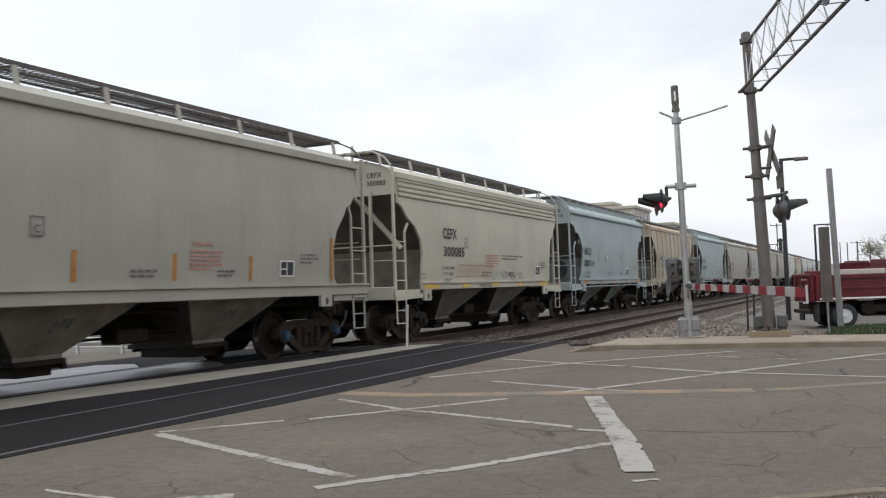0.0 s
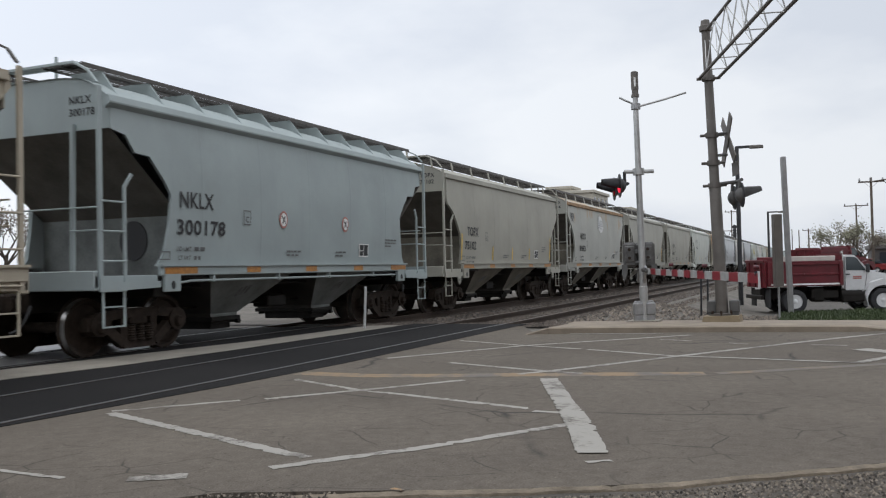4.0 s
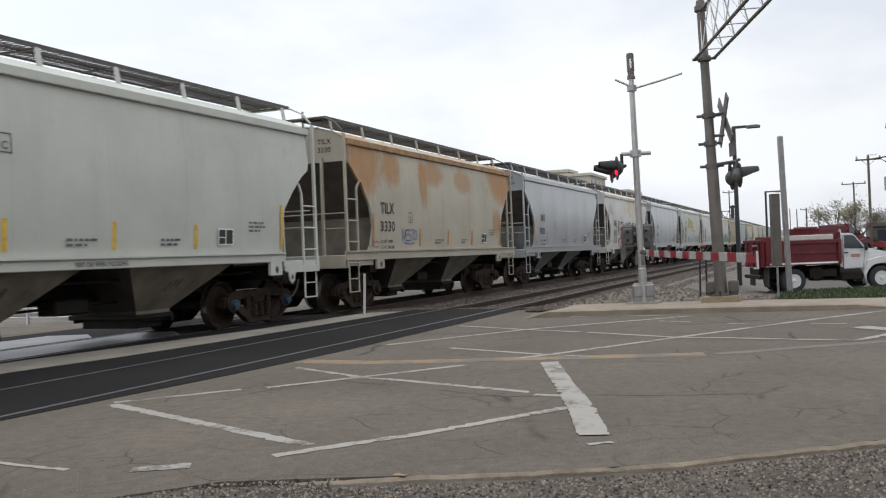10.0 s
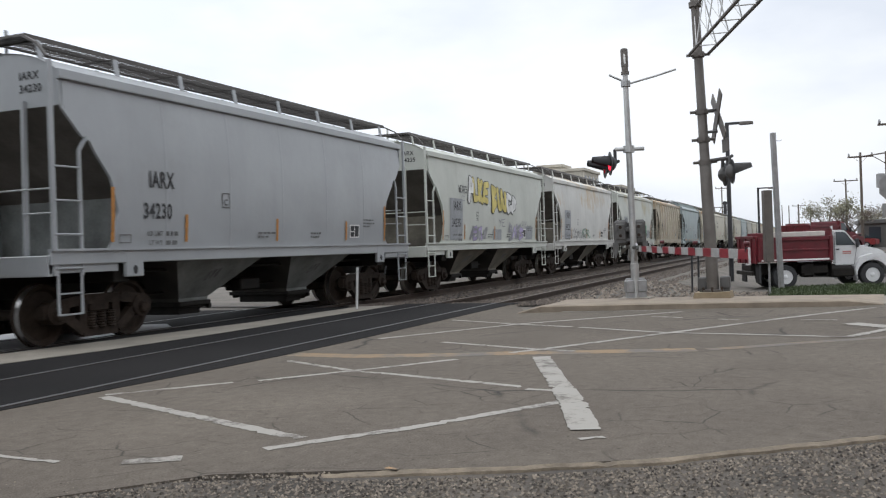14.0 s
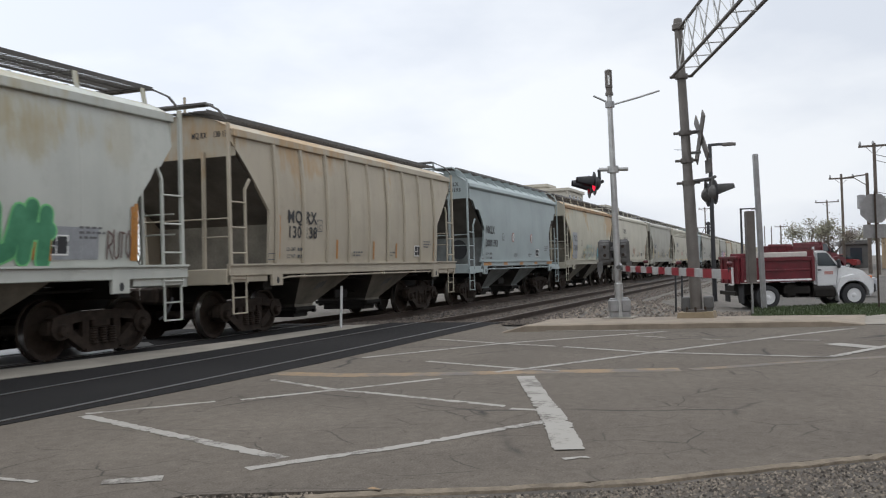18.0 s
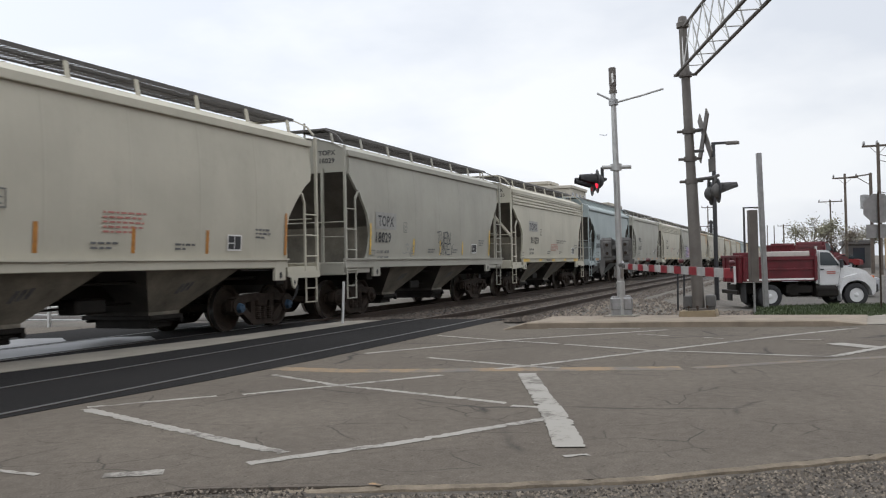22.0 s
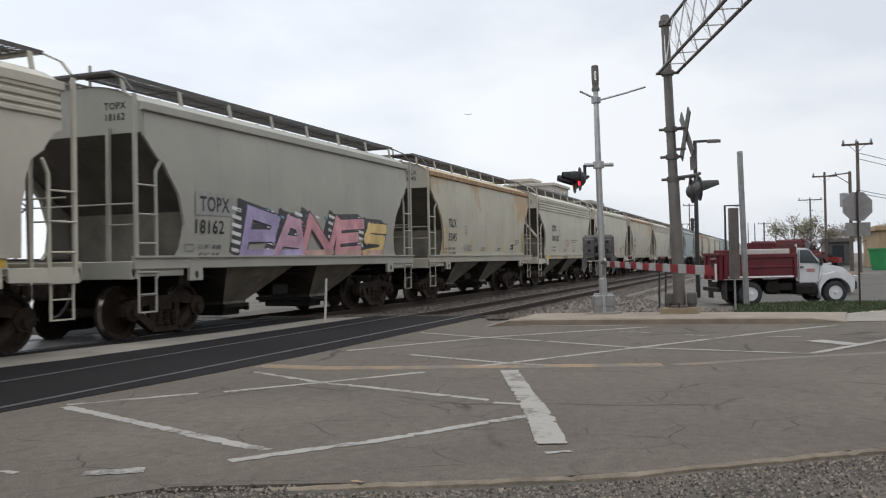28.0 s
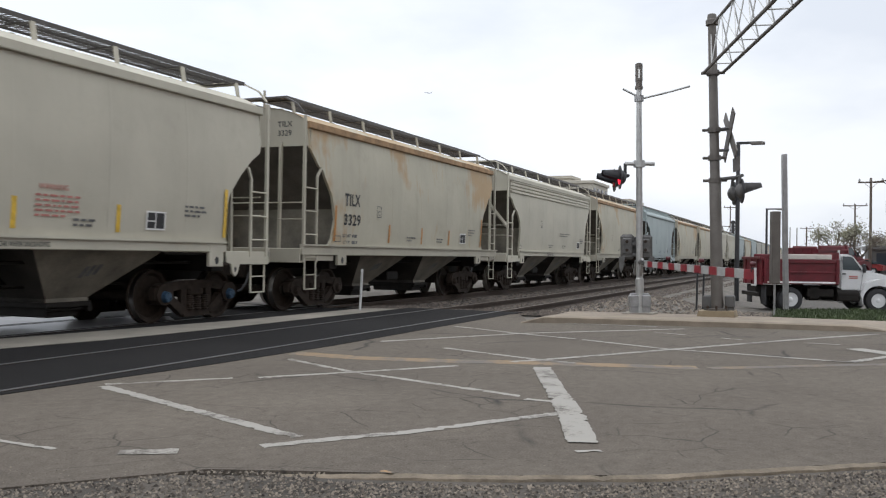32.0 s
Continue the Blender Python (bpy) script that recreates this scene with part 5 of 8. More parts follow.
# place of the mark and the number: x and height of each, then their widths
MARK_AT = {"CEFX": (-3.47, 2.54, -3.45, 2.09, 0.87, 1.31), "HWCX": (-4.20, 3.02, -4.08, 2.48, 1.26, 1.17), "NKLX": (-4.24, 2.38, -4.31, 1.93, 0.94, 1.35), "WSOX": (-3.88, 2.46, -3.97, 1.93, 1.02, 1.11), "TOPX": (-4.29, 2.25, -4.48, 1.84, 0.96, 0.97),
           "IARX": (-4.03, 2.40, -4.17, 1.90, 0.63, 0.70), "TILX": (-4.32, 2.33, -4.35, 1.89, 0.74, 0.81), "MQ RX": (-4.19, 2.21, -4.20, 1.93, 1.13, 1.13), "C TOPX": (-4.14, 3.05, -4.18, 2.6, 1.2, 1.0)}
for i, car, kind, style, mark, num, sill, extra in TRAIN:
    near = -11 < i < 30
    if mark:
        x, z1, xn, z2, w1, w2 = MARK_AT[mark]
        if num == "311253":
            x, z1, xn, z2, w1, w2 = (-3.68, 2.53, -3.54, 2.0, 1.1, 1.2)
            decal(car, "paint_patch", -3.78, -2.48, 2.47, 2.88, DULLPATCH, 0.0045, "dull grey patch behind the mark")
        if mark == "MQ RX":
            x, z1, xn, z2, w1, w2 = (-3.97, 2.28, -3.97, 1.97, 1.26, 1.26)
        if num == "311140":
            x, z1, xn, z2, w1, w2 = (-4.08, 3.04, -3.96, 2.54, 1.15, 1.30)
        if num in ("34235", "34221", "34225", "3360"):
            decal(car, "paint_patch", x - 0.28, x + 0.76, 1.50, 2.75, GREYPATCH, 0.0045, "repainted patch behind the number")
        elif num == "34216":
            decal(car, "paint_patch", x - 0.06, x + 0.68, 2.38, 2.72, PALEPATCH, 0.0045, "pale grey patch behind the mark")
            decal(car, "paint_patch", x - 0.16, x + 0.78, 1.52, 2.22, PALEPATCH, 0.0045, "pale grey patch behind the number")
        elif num.startswith("18"):
            decal(car, "paint_patch", x - 0.13, x + 1.12, 2.17, 2.60, DULLPATCH, 0.0045, "dull grey patch behind the mark")
        side_text(car, mark, 0.27, x, z1, BLACK, w1)
        side_text(car, num, 0.25, xn, z2, BLACK, w2)
        for s, z, y in ((mark, 3.88, -0.56), (num, 3.88, -1.06)) if mark == "MQ RX" else ((mark, 3.92, -0.74), (num, 3.73, -0.74)):
            me = TEXTS[(s, 0.15)].copy()
            me.materials.clear()
            me.materials.append(BLACK)
            for v in me.vertices:
                v.co = (-5.788, y - v.co.x * (0.5 if y != -0.74 else 0.78), z + v.co.y * 0.78)
            share("lettering", me, car)
        zb = min(z2 - 0.28, 1.75)
        side_text(car, "LD LMT", 0.075, x - 0.04, zb, STENCIL)
        side_text(car, "LT WT", 0.075, x, zb - 0.15, STENCIL)
        small_print(car, x + 0.42, zb, 0.32, 1, STENCIL, i, 0.07)
        small_print(car, x + 0.42, zb - 0.15, 0.28, 1, STENCIL, i + 1, 0.07)
    if near:
        cb = (-2.12, 2.33) if style == "ribbed" else (-2.4, 2.15) if kind == "angled" else (-2.04, 2.82) if mark == "HWCX" else (-2.07, 2.12) if mark == "IARX" else (-2.70, 2.12)
        outline_box(car, "plate_box", cb[0], cb[0] + 0.23, cb[1], cb[1] + 0.27, STENCIL)
        side_text(car, "C", 0.11, cb[0] + 0.06, cb[1] + 0.05, STENCIL)
        outline_box(car, "data_box", -4.72, -4.45, 1.50, 1.64, STENCIL)
        px = 3.52 if style == "ribbed" else 2.62 if kind == "straight" else 2.2 if kind == "angled" else 2.88
        decal(car, "placard", px, px + 0.46, 1.58, 1.88, WHITE)
        for u0, u1, v0, v1 in ((0.03, 0.21, 1.73, 1.855), (0.03, 0.21, 1.605, 1.71), (0.235, 0.43, 1.605, 1.855)):
            decal(car, "placard_field", px + u0, px + u1, v0, v1, BLACK, 0.008)
        small_print(car, 4.0 if style == "ribbed" else 3.55, 1.98, 0.5, 3, STENCIL, i + 40)
        small_print(car, 1.1, 1.66, 0.45, 2, STENCIL, i + 41)
        small_print(car, -0.9, 1.66, 0.5, 2, STENCIL, i + 42)
        small_print(car, -3.0, 1.27, 0.9, 1, STENCIL, i + 43, 0.03)
    if "redtag" in extra or i in (3, 11, 17):
        small_print(car, -0.64, 2.14, 0.9, 5, REDTEXT, i + 44, 0.03, 0.075)
    if i == 13:
        small_print(car, -0.32, 1.97, 1.1, 5, REDTEXT, 57, 0.03, 0.06)
    if i in (20, -9):
        side_text(car, "WARNING", 0.075, 0.45, 2.08, REDTEXT)
        small_print(car, 0.40, 1.98, 0.8, 5, REDTEXT, i + 45, 0.03, 0.07)
    if "stripes" in extra or mark in ("TILX", "IARX") or extra == "patch":
        col = ORANGE if mark == "IARX" else YELLOW if i == -6 else ORANGE if style == "posted" or i % 2 else YELLOW
        spots = ((-4.72, 1.52, 2.30), (-1.96, 1.52, 1.96), (0.05, 1.52, 1.95), (2.0, 1.52, 1.94), (4.68, 1.50, 2.36))
        if style == "posted":
            spots = ((-4.30, 1.52, 2.42), (-1.74, 1.52, 1.96), (0.24, 1.5, 1.95), (1.64, 1.53, 1.92), (4.37, 1.42, 2.38))
        elif mark == "IARX":
            spots = ((-4.86, 1.52, 2.36), (-3.08, 1.52, 1.98), (-0.22, 1.52, 1.96), (2.70, 1.52, 1.95), (4.72, 1.50, 2.36))
        rw = 0.038 if mark == "IARX" else 0.045
        for x, z0, z1 in spots:
            decal(car, "reflector_strip", x - rw, x + rw, z0, z1, col, 0.006)
    if sill:
        mat = YELLOW if sill == "yellow" else ORANGE
        for x in (-4.2, -2.1, 0.0, 2.1, 4.25):
            bm = bmesh.new()
            w = 0.42 if abs(x) > 4 else 0.22
            box(bm, x - w, x + w, -1.606, -1.602, 1.27, 1.38)
            part("reflector_strip", bm, mat, car)
    if style == "ribbed":
        small_print(car, 0.61, 2.15, 1.7, 2, STENCIL, i + 48, 0.035, 0.09)
        me = TEXTS[("THROUGH SILL", 0.085)].copy()
        me.materials.clear()
        me.materials.append(BLACK)
        for v in me.vertices:
            v.co = (v.co.x - 1.22, -1.604, v.co.y + 1.275)
        share("lettering", me, car)
    if i in (0, 20):
        me = TEXTS[("VENT CAR WHEN UNLOADING", 0.07)].copy()
        me.materials.clear()
        me.materials.append(BLACK)
        for v in me.vertices:
            v.co = (v.co.x * 0.72 - (0.78 if i == 0 else 0.42), -1.604, v.co.y + 1.28)
        share("lettering", me, car)
    if i == -8:      # red frames drawn in a row
        for k in range(5):
            u = -2.85 + 0.50 * k
            fat_lines([[(u, 1.50), (u + 0.05, 1.92)], [(u + 0.36, 1.52), (u + 0.42, 1.92)], [(u, 1.56), (u + 0.38, 1.58)], [(u + 0.04, 1.86), (u + 0.42, 1.88)], [(u + 0.15, 1.66), (u + 0.15, 1.78)], [(u + 0.27, 1.66), (u + 0.27, 1.78)], [(u + 0.15, 1.66), (u + 0.27, 1.66)]], 0.016, REDTEXT, 0.0085, True, "brushed_tag", car, "red brushed frame")
        tag(car, "PAC", -3.6, -3.2, 1.42, 1.50, 0.018, S_BLK, 97)
        for k in range(4):
            scribble(car, -0.5 + k * 0.75, -0.05 + k * 0.75, 1.48, 1.72, 2, 0.025, S_GREY, 130 + k, "grey sprayed scribble")
    if i == -6:
        for u0, u1, v1 in ((-4.16, -2.52, 2.72), (-2.12, -1.62, 2.02), (-0.52, -0.08, 2.06), (0.3, 1.02, 2.12), (1.3, 2.08, 2.10)):
            decal(car, "paint_patch", u0, u1, 1.90 if u0 < -4 else 1.43, v1, PALEPATCH, 0.0045, "grey repainted patch between the posts")
    if extra == "nogo":
        for x in (-1.04, 1.51):
            for r, mat, lift in ((0.15, REDTEXT, 0.006), (0.115, WHITE, 0.009)):
                bm = bmesh.new()
                ring = [bm.verts.new((r * math.cos(2 * math.pi * k / 20), r * 1.15 * math.sin(2 * math.pi * k / 20), 0)) for k in range(20)]
                bm.faces.new(ring)
                share("round_sign", on_side(mesh_of("round_sign", bm, mat), x, 2.30, lift), car)
            stroke("sign_bar", car, [(x - 0.08, 2.38), (x + 0.08, 2.22)], 0.03, BLACK, 0.012)
            stroke("sign_bar", car, [(x + 0.05, 2.38), (x - 0.05, 2.22)], 0.03, BLACK, 0.012)
    if extra == "disc":
        bm = bmesh.new()
        ring = [bm.verts.new((0.56 * math.cos(2 * math.pi * k / 28), 0.40 * math.sin(2 * math.pi * k / 28), 0)) for k in range(28)]
        bm.faces.new(ring)
        share("round_emblem", on_side(mesh_of("round_emblem", bm, S_WHT), 0.27, 3.24, 0.010), car, None, "white oval emblem with a dark tree form")
        for k in range(6):
            stroke("emblem_branch", car, [(-0.10 - 0.30 + 0.045 * k, 3.04 + 0.10 * k), (-0.10, 3.12 + 0.10 * k), (-0.10 + 0.30 - 0.045 * k, 3.04 + 0.10 * k)], 0.055, GREYPATCH, 0.013)
        stroke("emblem_stem", car, [(-0.11, 2.90), (-0.10, 3.78)], 0.05, GREYPATCH, 0.014)
        fat_lines([[(0.22, 3.14), (0.24, 3.46)], [(0.36, 3.42), (0.34, 3.16), (0.44, 3.14)], [(0.54, 3.44), (0.54, 3.14)], [(0.64, 3.44), (0.72, 3.36), (0.64, 3.30), (0.73, 3.20), (0.62, 3.15)]], 0.045, GREYPATCH, 0.013, True, "emblem_script", car, "dark scrawl inside the emblem")
        small_print(car, 0.12, 3.02, 0.5, 1, GREYPATCH, 3, 0.05, 0.14)
        tag(car, "VALEN", -5.42, -4.78, 3.28, 3.54, 0.035, S_BLK, 5)
        stroke("brushed_tag", car, [(-5.27, 3.19), (-5.12, 3.23), (-4.97, 3.22), (-4.87, 3.16)], 0.03, S_BLK)
    if extra in ("tag", "tagstripes"):
        x0 = -0.35 if i == 12 else -2.75 if i < 0 else -2.9
        if i == 12:
            tag(car, "TUEN", x0, x0 + 1.1, 1.85, 2.2, 0.035, S_BLK, 60)
            tag(car, "ONEY", x0 + 0.2, x0 + 1.4, 1.52, 1.86, 0.03, S_BLK, 62)
        else:
            tag(car, "NAMO", x0, x0 + 0.8, 1.55, 1.78, 0.03, S_BLK if i < 18 else S_GREY, i + 60)
        if i == 12:
            scribble(car, -2.8, -2.0, 1.5, 1.8, 3, 0.015, S_GREY, 77, "grey sprayed scribble")
    if extra == "bluetag":
        tag(car, "NESTO", -3.55, -2.62, 1.66, 1.94, 0.028, S_BLUE, 9, "blue brushed tag")
        stroke("brushed_tag", car, [(-3.4, 1.60), (-3.1, 1.57), (-2.8, 1.60)], 0.03, S_BLUE)
    if extra == "greytag":
        scribble(car, -3.0, -0.2, 1.5, 1.95, 8, 0.03, S_GREY, 19, "grey sprayed scribble")
        scribble(car, -1.4, 0.3, 1.6, 2.0, 4, 0.03, S_GRN, 20, "green sprayed scribble")
    if extra == "cyan":
        tag(car, "BLTCOST", -2.94, -2.02, 1.50, 1.74, 0.022, S_GREY, 21, "dark brushed tag")
        tag(car, "BLTCOST", -1.76, -0.30, 1.52, 1.82, 0.025, S_GREY, 22, "dark brushed tag")
        tag(car, "BLTCO", 0.10, 0.86, 1.64, 1.92, 0.025, S_GREY, 23, "dark brushed tag")
        tag(car, "BLTCOS", 3.25, 4.0, 1.75, 1.98, 0.02, S_GREY, 24, "dark brushed tag")
        piece(car, "HTSV", -2.5, 0.2, 1.45, 2.15, 2.2, 0.10, (S_FADE, S_FADE2), S_FADE2, "faded teal and yellow sprayed letter", 25, rim=0.02)
        piece(car, "ANEC", 0.9, 3.1, 1.42, 2.12, 2.05, 0.15, (S_CYAN, S_YEL, S_CYAN, S_CYAN), S_BLK, "cyan and yellow sprayed letter with dark outline", 31)
    if extra == "pink":
        piece(car, "SAITELNT", -3.30, 2.78, 1.44, 2.64, 2.48, 0.27, (S_PINK,), S_BLK, "faded pink sprayed letter with black outline", 41, rim=0.03, cast=((-0.07, 0.05, S_BLK), (0.05, -0.02, S_BROWN)))
        bm = bmesh.new()
        box(bm, -3.4, 2.9, -1.6075, -1.602, 1.25, 1.40)
        part("sprayed_band", bm, S_PINK2, car, "pink overspray on the side sill")
        tag(car, "HLEAST", -5.45, -4.50, 3.0, 3.45, 0.03, S_GREY, 52, "grey brushed tag")
        tag(car, "Y", -4.55, -4.3, 2.9, 3.1, 0.03, S_GREY, 55, "grey brushed tag")
        stroke("brushed_tag", car, [(-4.55, 1.95), (-4.50, 2.3), (-4.62, 2.72)], 0.035, S_GREY)
        tag(car, "PSIL", -4.05, -3.45, 2.26, 2.36, 0.02, S_BLK, 56)
        tag(car, "OES", -2.75, -2.2, 2.70, 2.95, 0.018, S_GREY, 53, "grey brushed tag")
        tag(car, "ETOR", 2.85, 3.4, 1.95, 2.15, 0.02, S_GREY, 54, "grey brushed tag")
        tag(car, "OUAPY", -4.25, -3.5, 1.27, 1.37, 0.02, S_BLK, 57)
    if extra == "yellow":
        piece(car, "PLKE", -2.92, -1.12, 2.66, 3.52, 3.46, 0.20, (S_WHT, S_YEL, S_YEL, S_YEL), S_BLK, "yellow sprayed bubble letter with black outline", 61, True, 0.028)
        piece(car, "BUUCB", -0.66, 1.90, 2.40, 3.42, 3.05, 0.22, (S_YEL, S_YEL, S_YEL, S_WHT, S_WHT), S_BLK, "yellow and white sprayed bubble letter with black outline", 66, True, 0.035)
        tag(car, "WEARS", -3.68, -2.98, 2.95, 3.15, 0.025, S_BLK, 71)
        tag(car, "C", -3.55, -3.15, 2.70, 2.85, 0.025, S_GREY, 73, "grey brushed tag")
        piece(car, "PENTS", -2.75, -1.3, 1.50, 1.95, 1.9, 0.09, (S_GREY, S_VIO), S_GREY, "grey and violet sprayed letter", 72, rim=0.02)
        piece(car, "SNEB", 1.2, 2.8, 1.50, 2.0, 1.95, 0.09, (S_GREY, S_VIO), S_GREY, "grey and violet sprayed letter", 74, rim=0.02)
        tag(car, "YE", 0.05, 0.75, 1.95, 2.2, 0.03, S_GREY, 75, "grey brushed tag")
        tag(car, "AEY", 2.7, 3.3, 1.95, 2.15, 0.025, S_GREY, 76, "grey brushed tag")
        for x, z1 in ((-0.4, 1.85), (3.35, 1.98)):
            decal(car, "paint_patch", x, x + 0.9, 1.5, z1, GREYPATCH, 0.004, "grey repainted patch")
    if extra == "green":
        piece(car, "BOUS", -3.1, -0.9, 1.46, 2.2, 2.2, 0.19, (S_YEL,), S_BLK, "yellow sprayed bubble letter with black outline", 81, True, 0.035)
        piece(car, "CHUH", 0.5, 2.75, 1.44, 2.3, 2.3, 0.24, (S_GRN,), S_LIME, "green sprayed letter with light green outline", 86, True, 0.03)
        tag(car, "SEY", -0.8, 0.4, 1.5, 2.05, 0.035, S_GREY, 89, "grey brushed tag")
        decal(car, "paint_patch", 3.03, 3.96, 1.52, 2.0, GREYPATCH, 0.0045, "grey repainted patch")
        tag(car, "RUTO", 4.0, 4.55, 1.55, 1.95, 0.03, S_BROWN, 90, "brown brushed tag")
        for x0, z0, z1 in ((2.96, 1.50, 1.96), (4.80, 1.50, 2.41)):
            decal(car, "reflector_strip", x0 - 0.045, x0 + 0.045, z0, z1, ORANGE, 0.012)
    if extra == "mural":
        letters = (("P", -2.75, -1.55, S_VIO, 2.36), ("A", -1.45, -0.35, S_MAUVE, 2.22), ("N", -0.3, 1.15, S_ROSE, 2.28), ("E", 1.3, 2.55, S_ROSE, 2.26), ("S", 2.9, 4.0, S_AMBER, 2.24))
        for k, (ch, x0, x1, mat, top) in enumerate(letters):
            lift = 0.0006 * k
            lines = [[(x0 + (x1 - x0) * (u - 0.12 * (0.5 - v)), 1.47 + (top - 1.55) * (v + 0.05 * math.sin(5 * u + k))) for u, v in ln] for ln in FORMS[ch]]
            for q in range(4):
                fat_lines([[(x - 0.09 - 0.08 * q, z + 0.03 + 0.03 * q) for x, z in ln] for ln in lines], 0.24, S_BLK, 0.0042 + 0.0006 * q, False, "sprayed_shadow", car, "black block behind a sprayed letter")
            for q in range(6):
                z = 1.52 + 0.16 * q
                fat_lines([[(x0 - 0.46, z + 0.03), (x0 - 0.20, z - 0.01)]], 0.07, S_WHT, 0.0075, False, "sprayed_stripe", car, "white stripe on a black letter block")
            for q in range(3):
                u = x0 + 0.2 + (x1 - x0) * 0.3 * q
                fat_lines([[(u - 0.16, top + 0.03), (u - 0.02, top + 0.01)]], 0.045, S_WHT if q % 2 else S_TEAL, 0.0075, False, "sprayed_stripe", car, "pale stripe on a black letter block")
            fat_lines(lines, 0.31, S_BLK, 0.0090 + lift, False, "sprayed_outline", car, "sprayed outline of a letter")
            fat_lines(lines, 0.25, mat, 0.0126 + lift, False, "sprayed_letter", car, "violet, rose and amber sprayed letter")
            fat_lines([[(x0 + 0.1, 1.48), (x1 - 0.15, 1.50)]], 0.14, S_VIO if k < 2 else S_PINK, 0.0150 + lift, True, "sprayed_letter", car, "violet, rose and amber sprayed letter")


SPEED = ((0, 131.33), (2, 131.60), (6, 132.0), (9, 132.06), (12, 132.18), (15, 132.13), (19, 131.84), (22, 131.56), (25, 131.10), (28, 130.68), (30, 130.21), (32, 129.73))


def train_x(i, t):
    """Where the middle of car i stands at t seconds: a steady run that slackens a little."""
    k = max(j for j in range(len(SPEED) - 1) if SPEED[j][0] <= t)
    (t0, c0), (t1, c1) = SPEED[k], SPEED[k + 1]
    ta, ca = SPEED[max(0, k - 1)]
    tb, cb = SPEED[min(len(SPEED) - 1, k + 2)]
    m0, m1 = (c1 - ca) / (t1 - ta), (cb - c0) / (tb - t0)
    u, h = (t - t0) / (t1 - t0), t1 - t0
    c = c0 * (1 + 2 * u) * (1 - u) ** 2 + h * m0 * u * (1 - u) ** 2 + c1 * u * u * (3 - 2 * u) + h * m1 * u * u * (u - 1)
    return 0.945 * (13.86 * i + c - 12.58 * t) + 4.42


# fit the bodies to their length over the end sills
SLIDE = {-8: 0.26, -3: 0.0, -1: 0.40, 1: 0.47, 3: 0.42, 17: 0.0}      # how far sprayed work sits along from its plan
FIT = {"round": 0.97, "angled": 0.97, "straight": 0.98}
for i, car, kind, style, *_ in TRAIN:
    for o in car.children:
        if o.name.startswith("truck"):
            o.location.x *= FIT[kind]
        else:
            on = SLIDE.get(i, 0.15) if o.name.startswith(("sprayed", "brushed")) else 0.0
            o.matrix_basis = Matrix.Diagonal((FIT[kind], 1, 1, 1)) @ pose(on, 0, 0) @ o.matrix_basis

# ---- road markings, kerbs, shoulder ----
LAYER = [0.0012]


def marking(pts, w, mat, label, name="road_marking", z=None):
    LAYER[0] += 0.0003
    z = LAYER[0] if z is None else z
    bm = bmesh.new()
    rnd = random.Random(len(pts) + int(pts[0][0] * 100))
    path = []
    for (x0, y0), (x1, y1) in zip(pts, pts[1:]):
        n = max(2, int(math.hypot(x1 - x0, y1 - y0) / 0.05))
        path += [(x0 + (x1 - x0) * k / n, y0 + (y1 - y0) * k / n) for k in range(n)]
    path.append(pts[-1])
    last = None
    for k, (x, y) in enumerate(path):
        a, b = path[max(0, k - 1)], path[min(len(path) - 1, k + 1)]
        d = Vector((b[0] - a[0], b[1] - a[1])).normalized()
        e0, e1 = [w / 2 + rnd.uniform(-0.016, 0.006) - (rnd.uniform(0.01, min(w * 0.5, 0.045)) if rnd.random() < 0.07 else 0) for _ in (0, 1)]
        cur = [bm.verts.new((x - d.y * e0, y + d.x * e0, z)), bm.verts.new((x + d.y * e1, y - d.x * e1, z))]
        if last:
            bm.faces.new((last[1], cur[1], cur[0], last[0]))
        last = cur
    return tagged(part(name, bm, mat), label, "road marking", kind="structure")


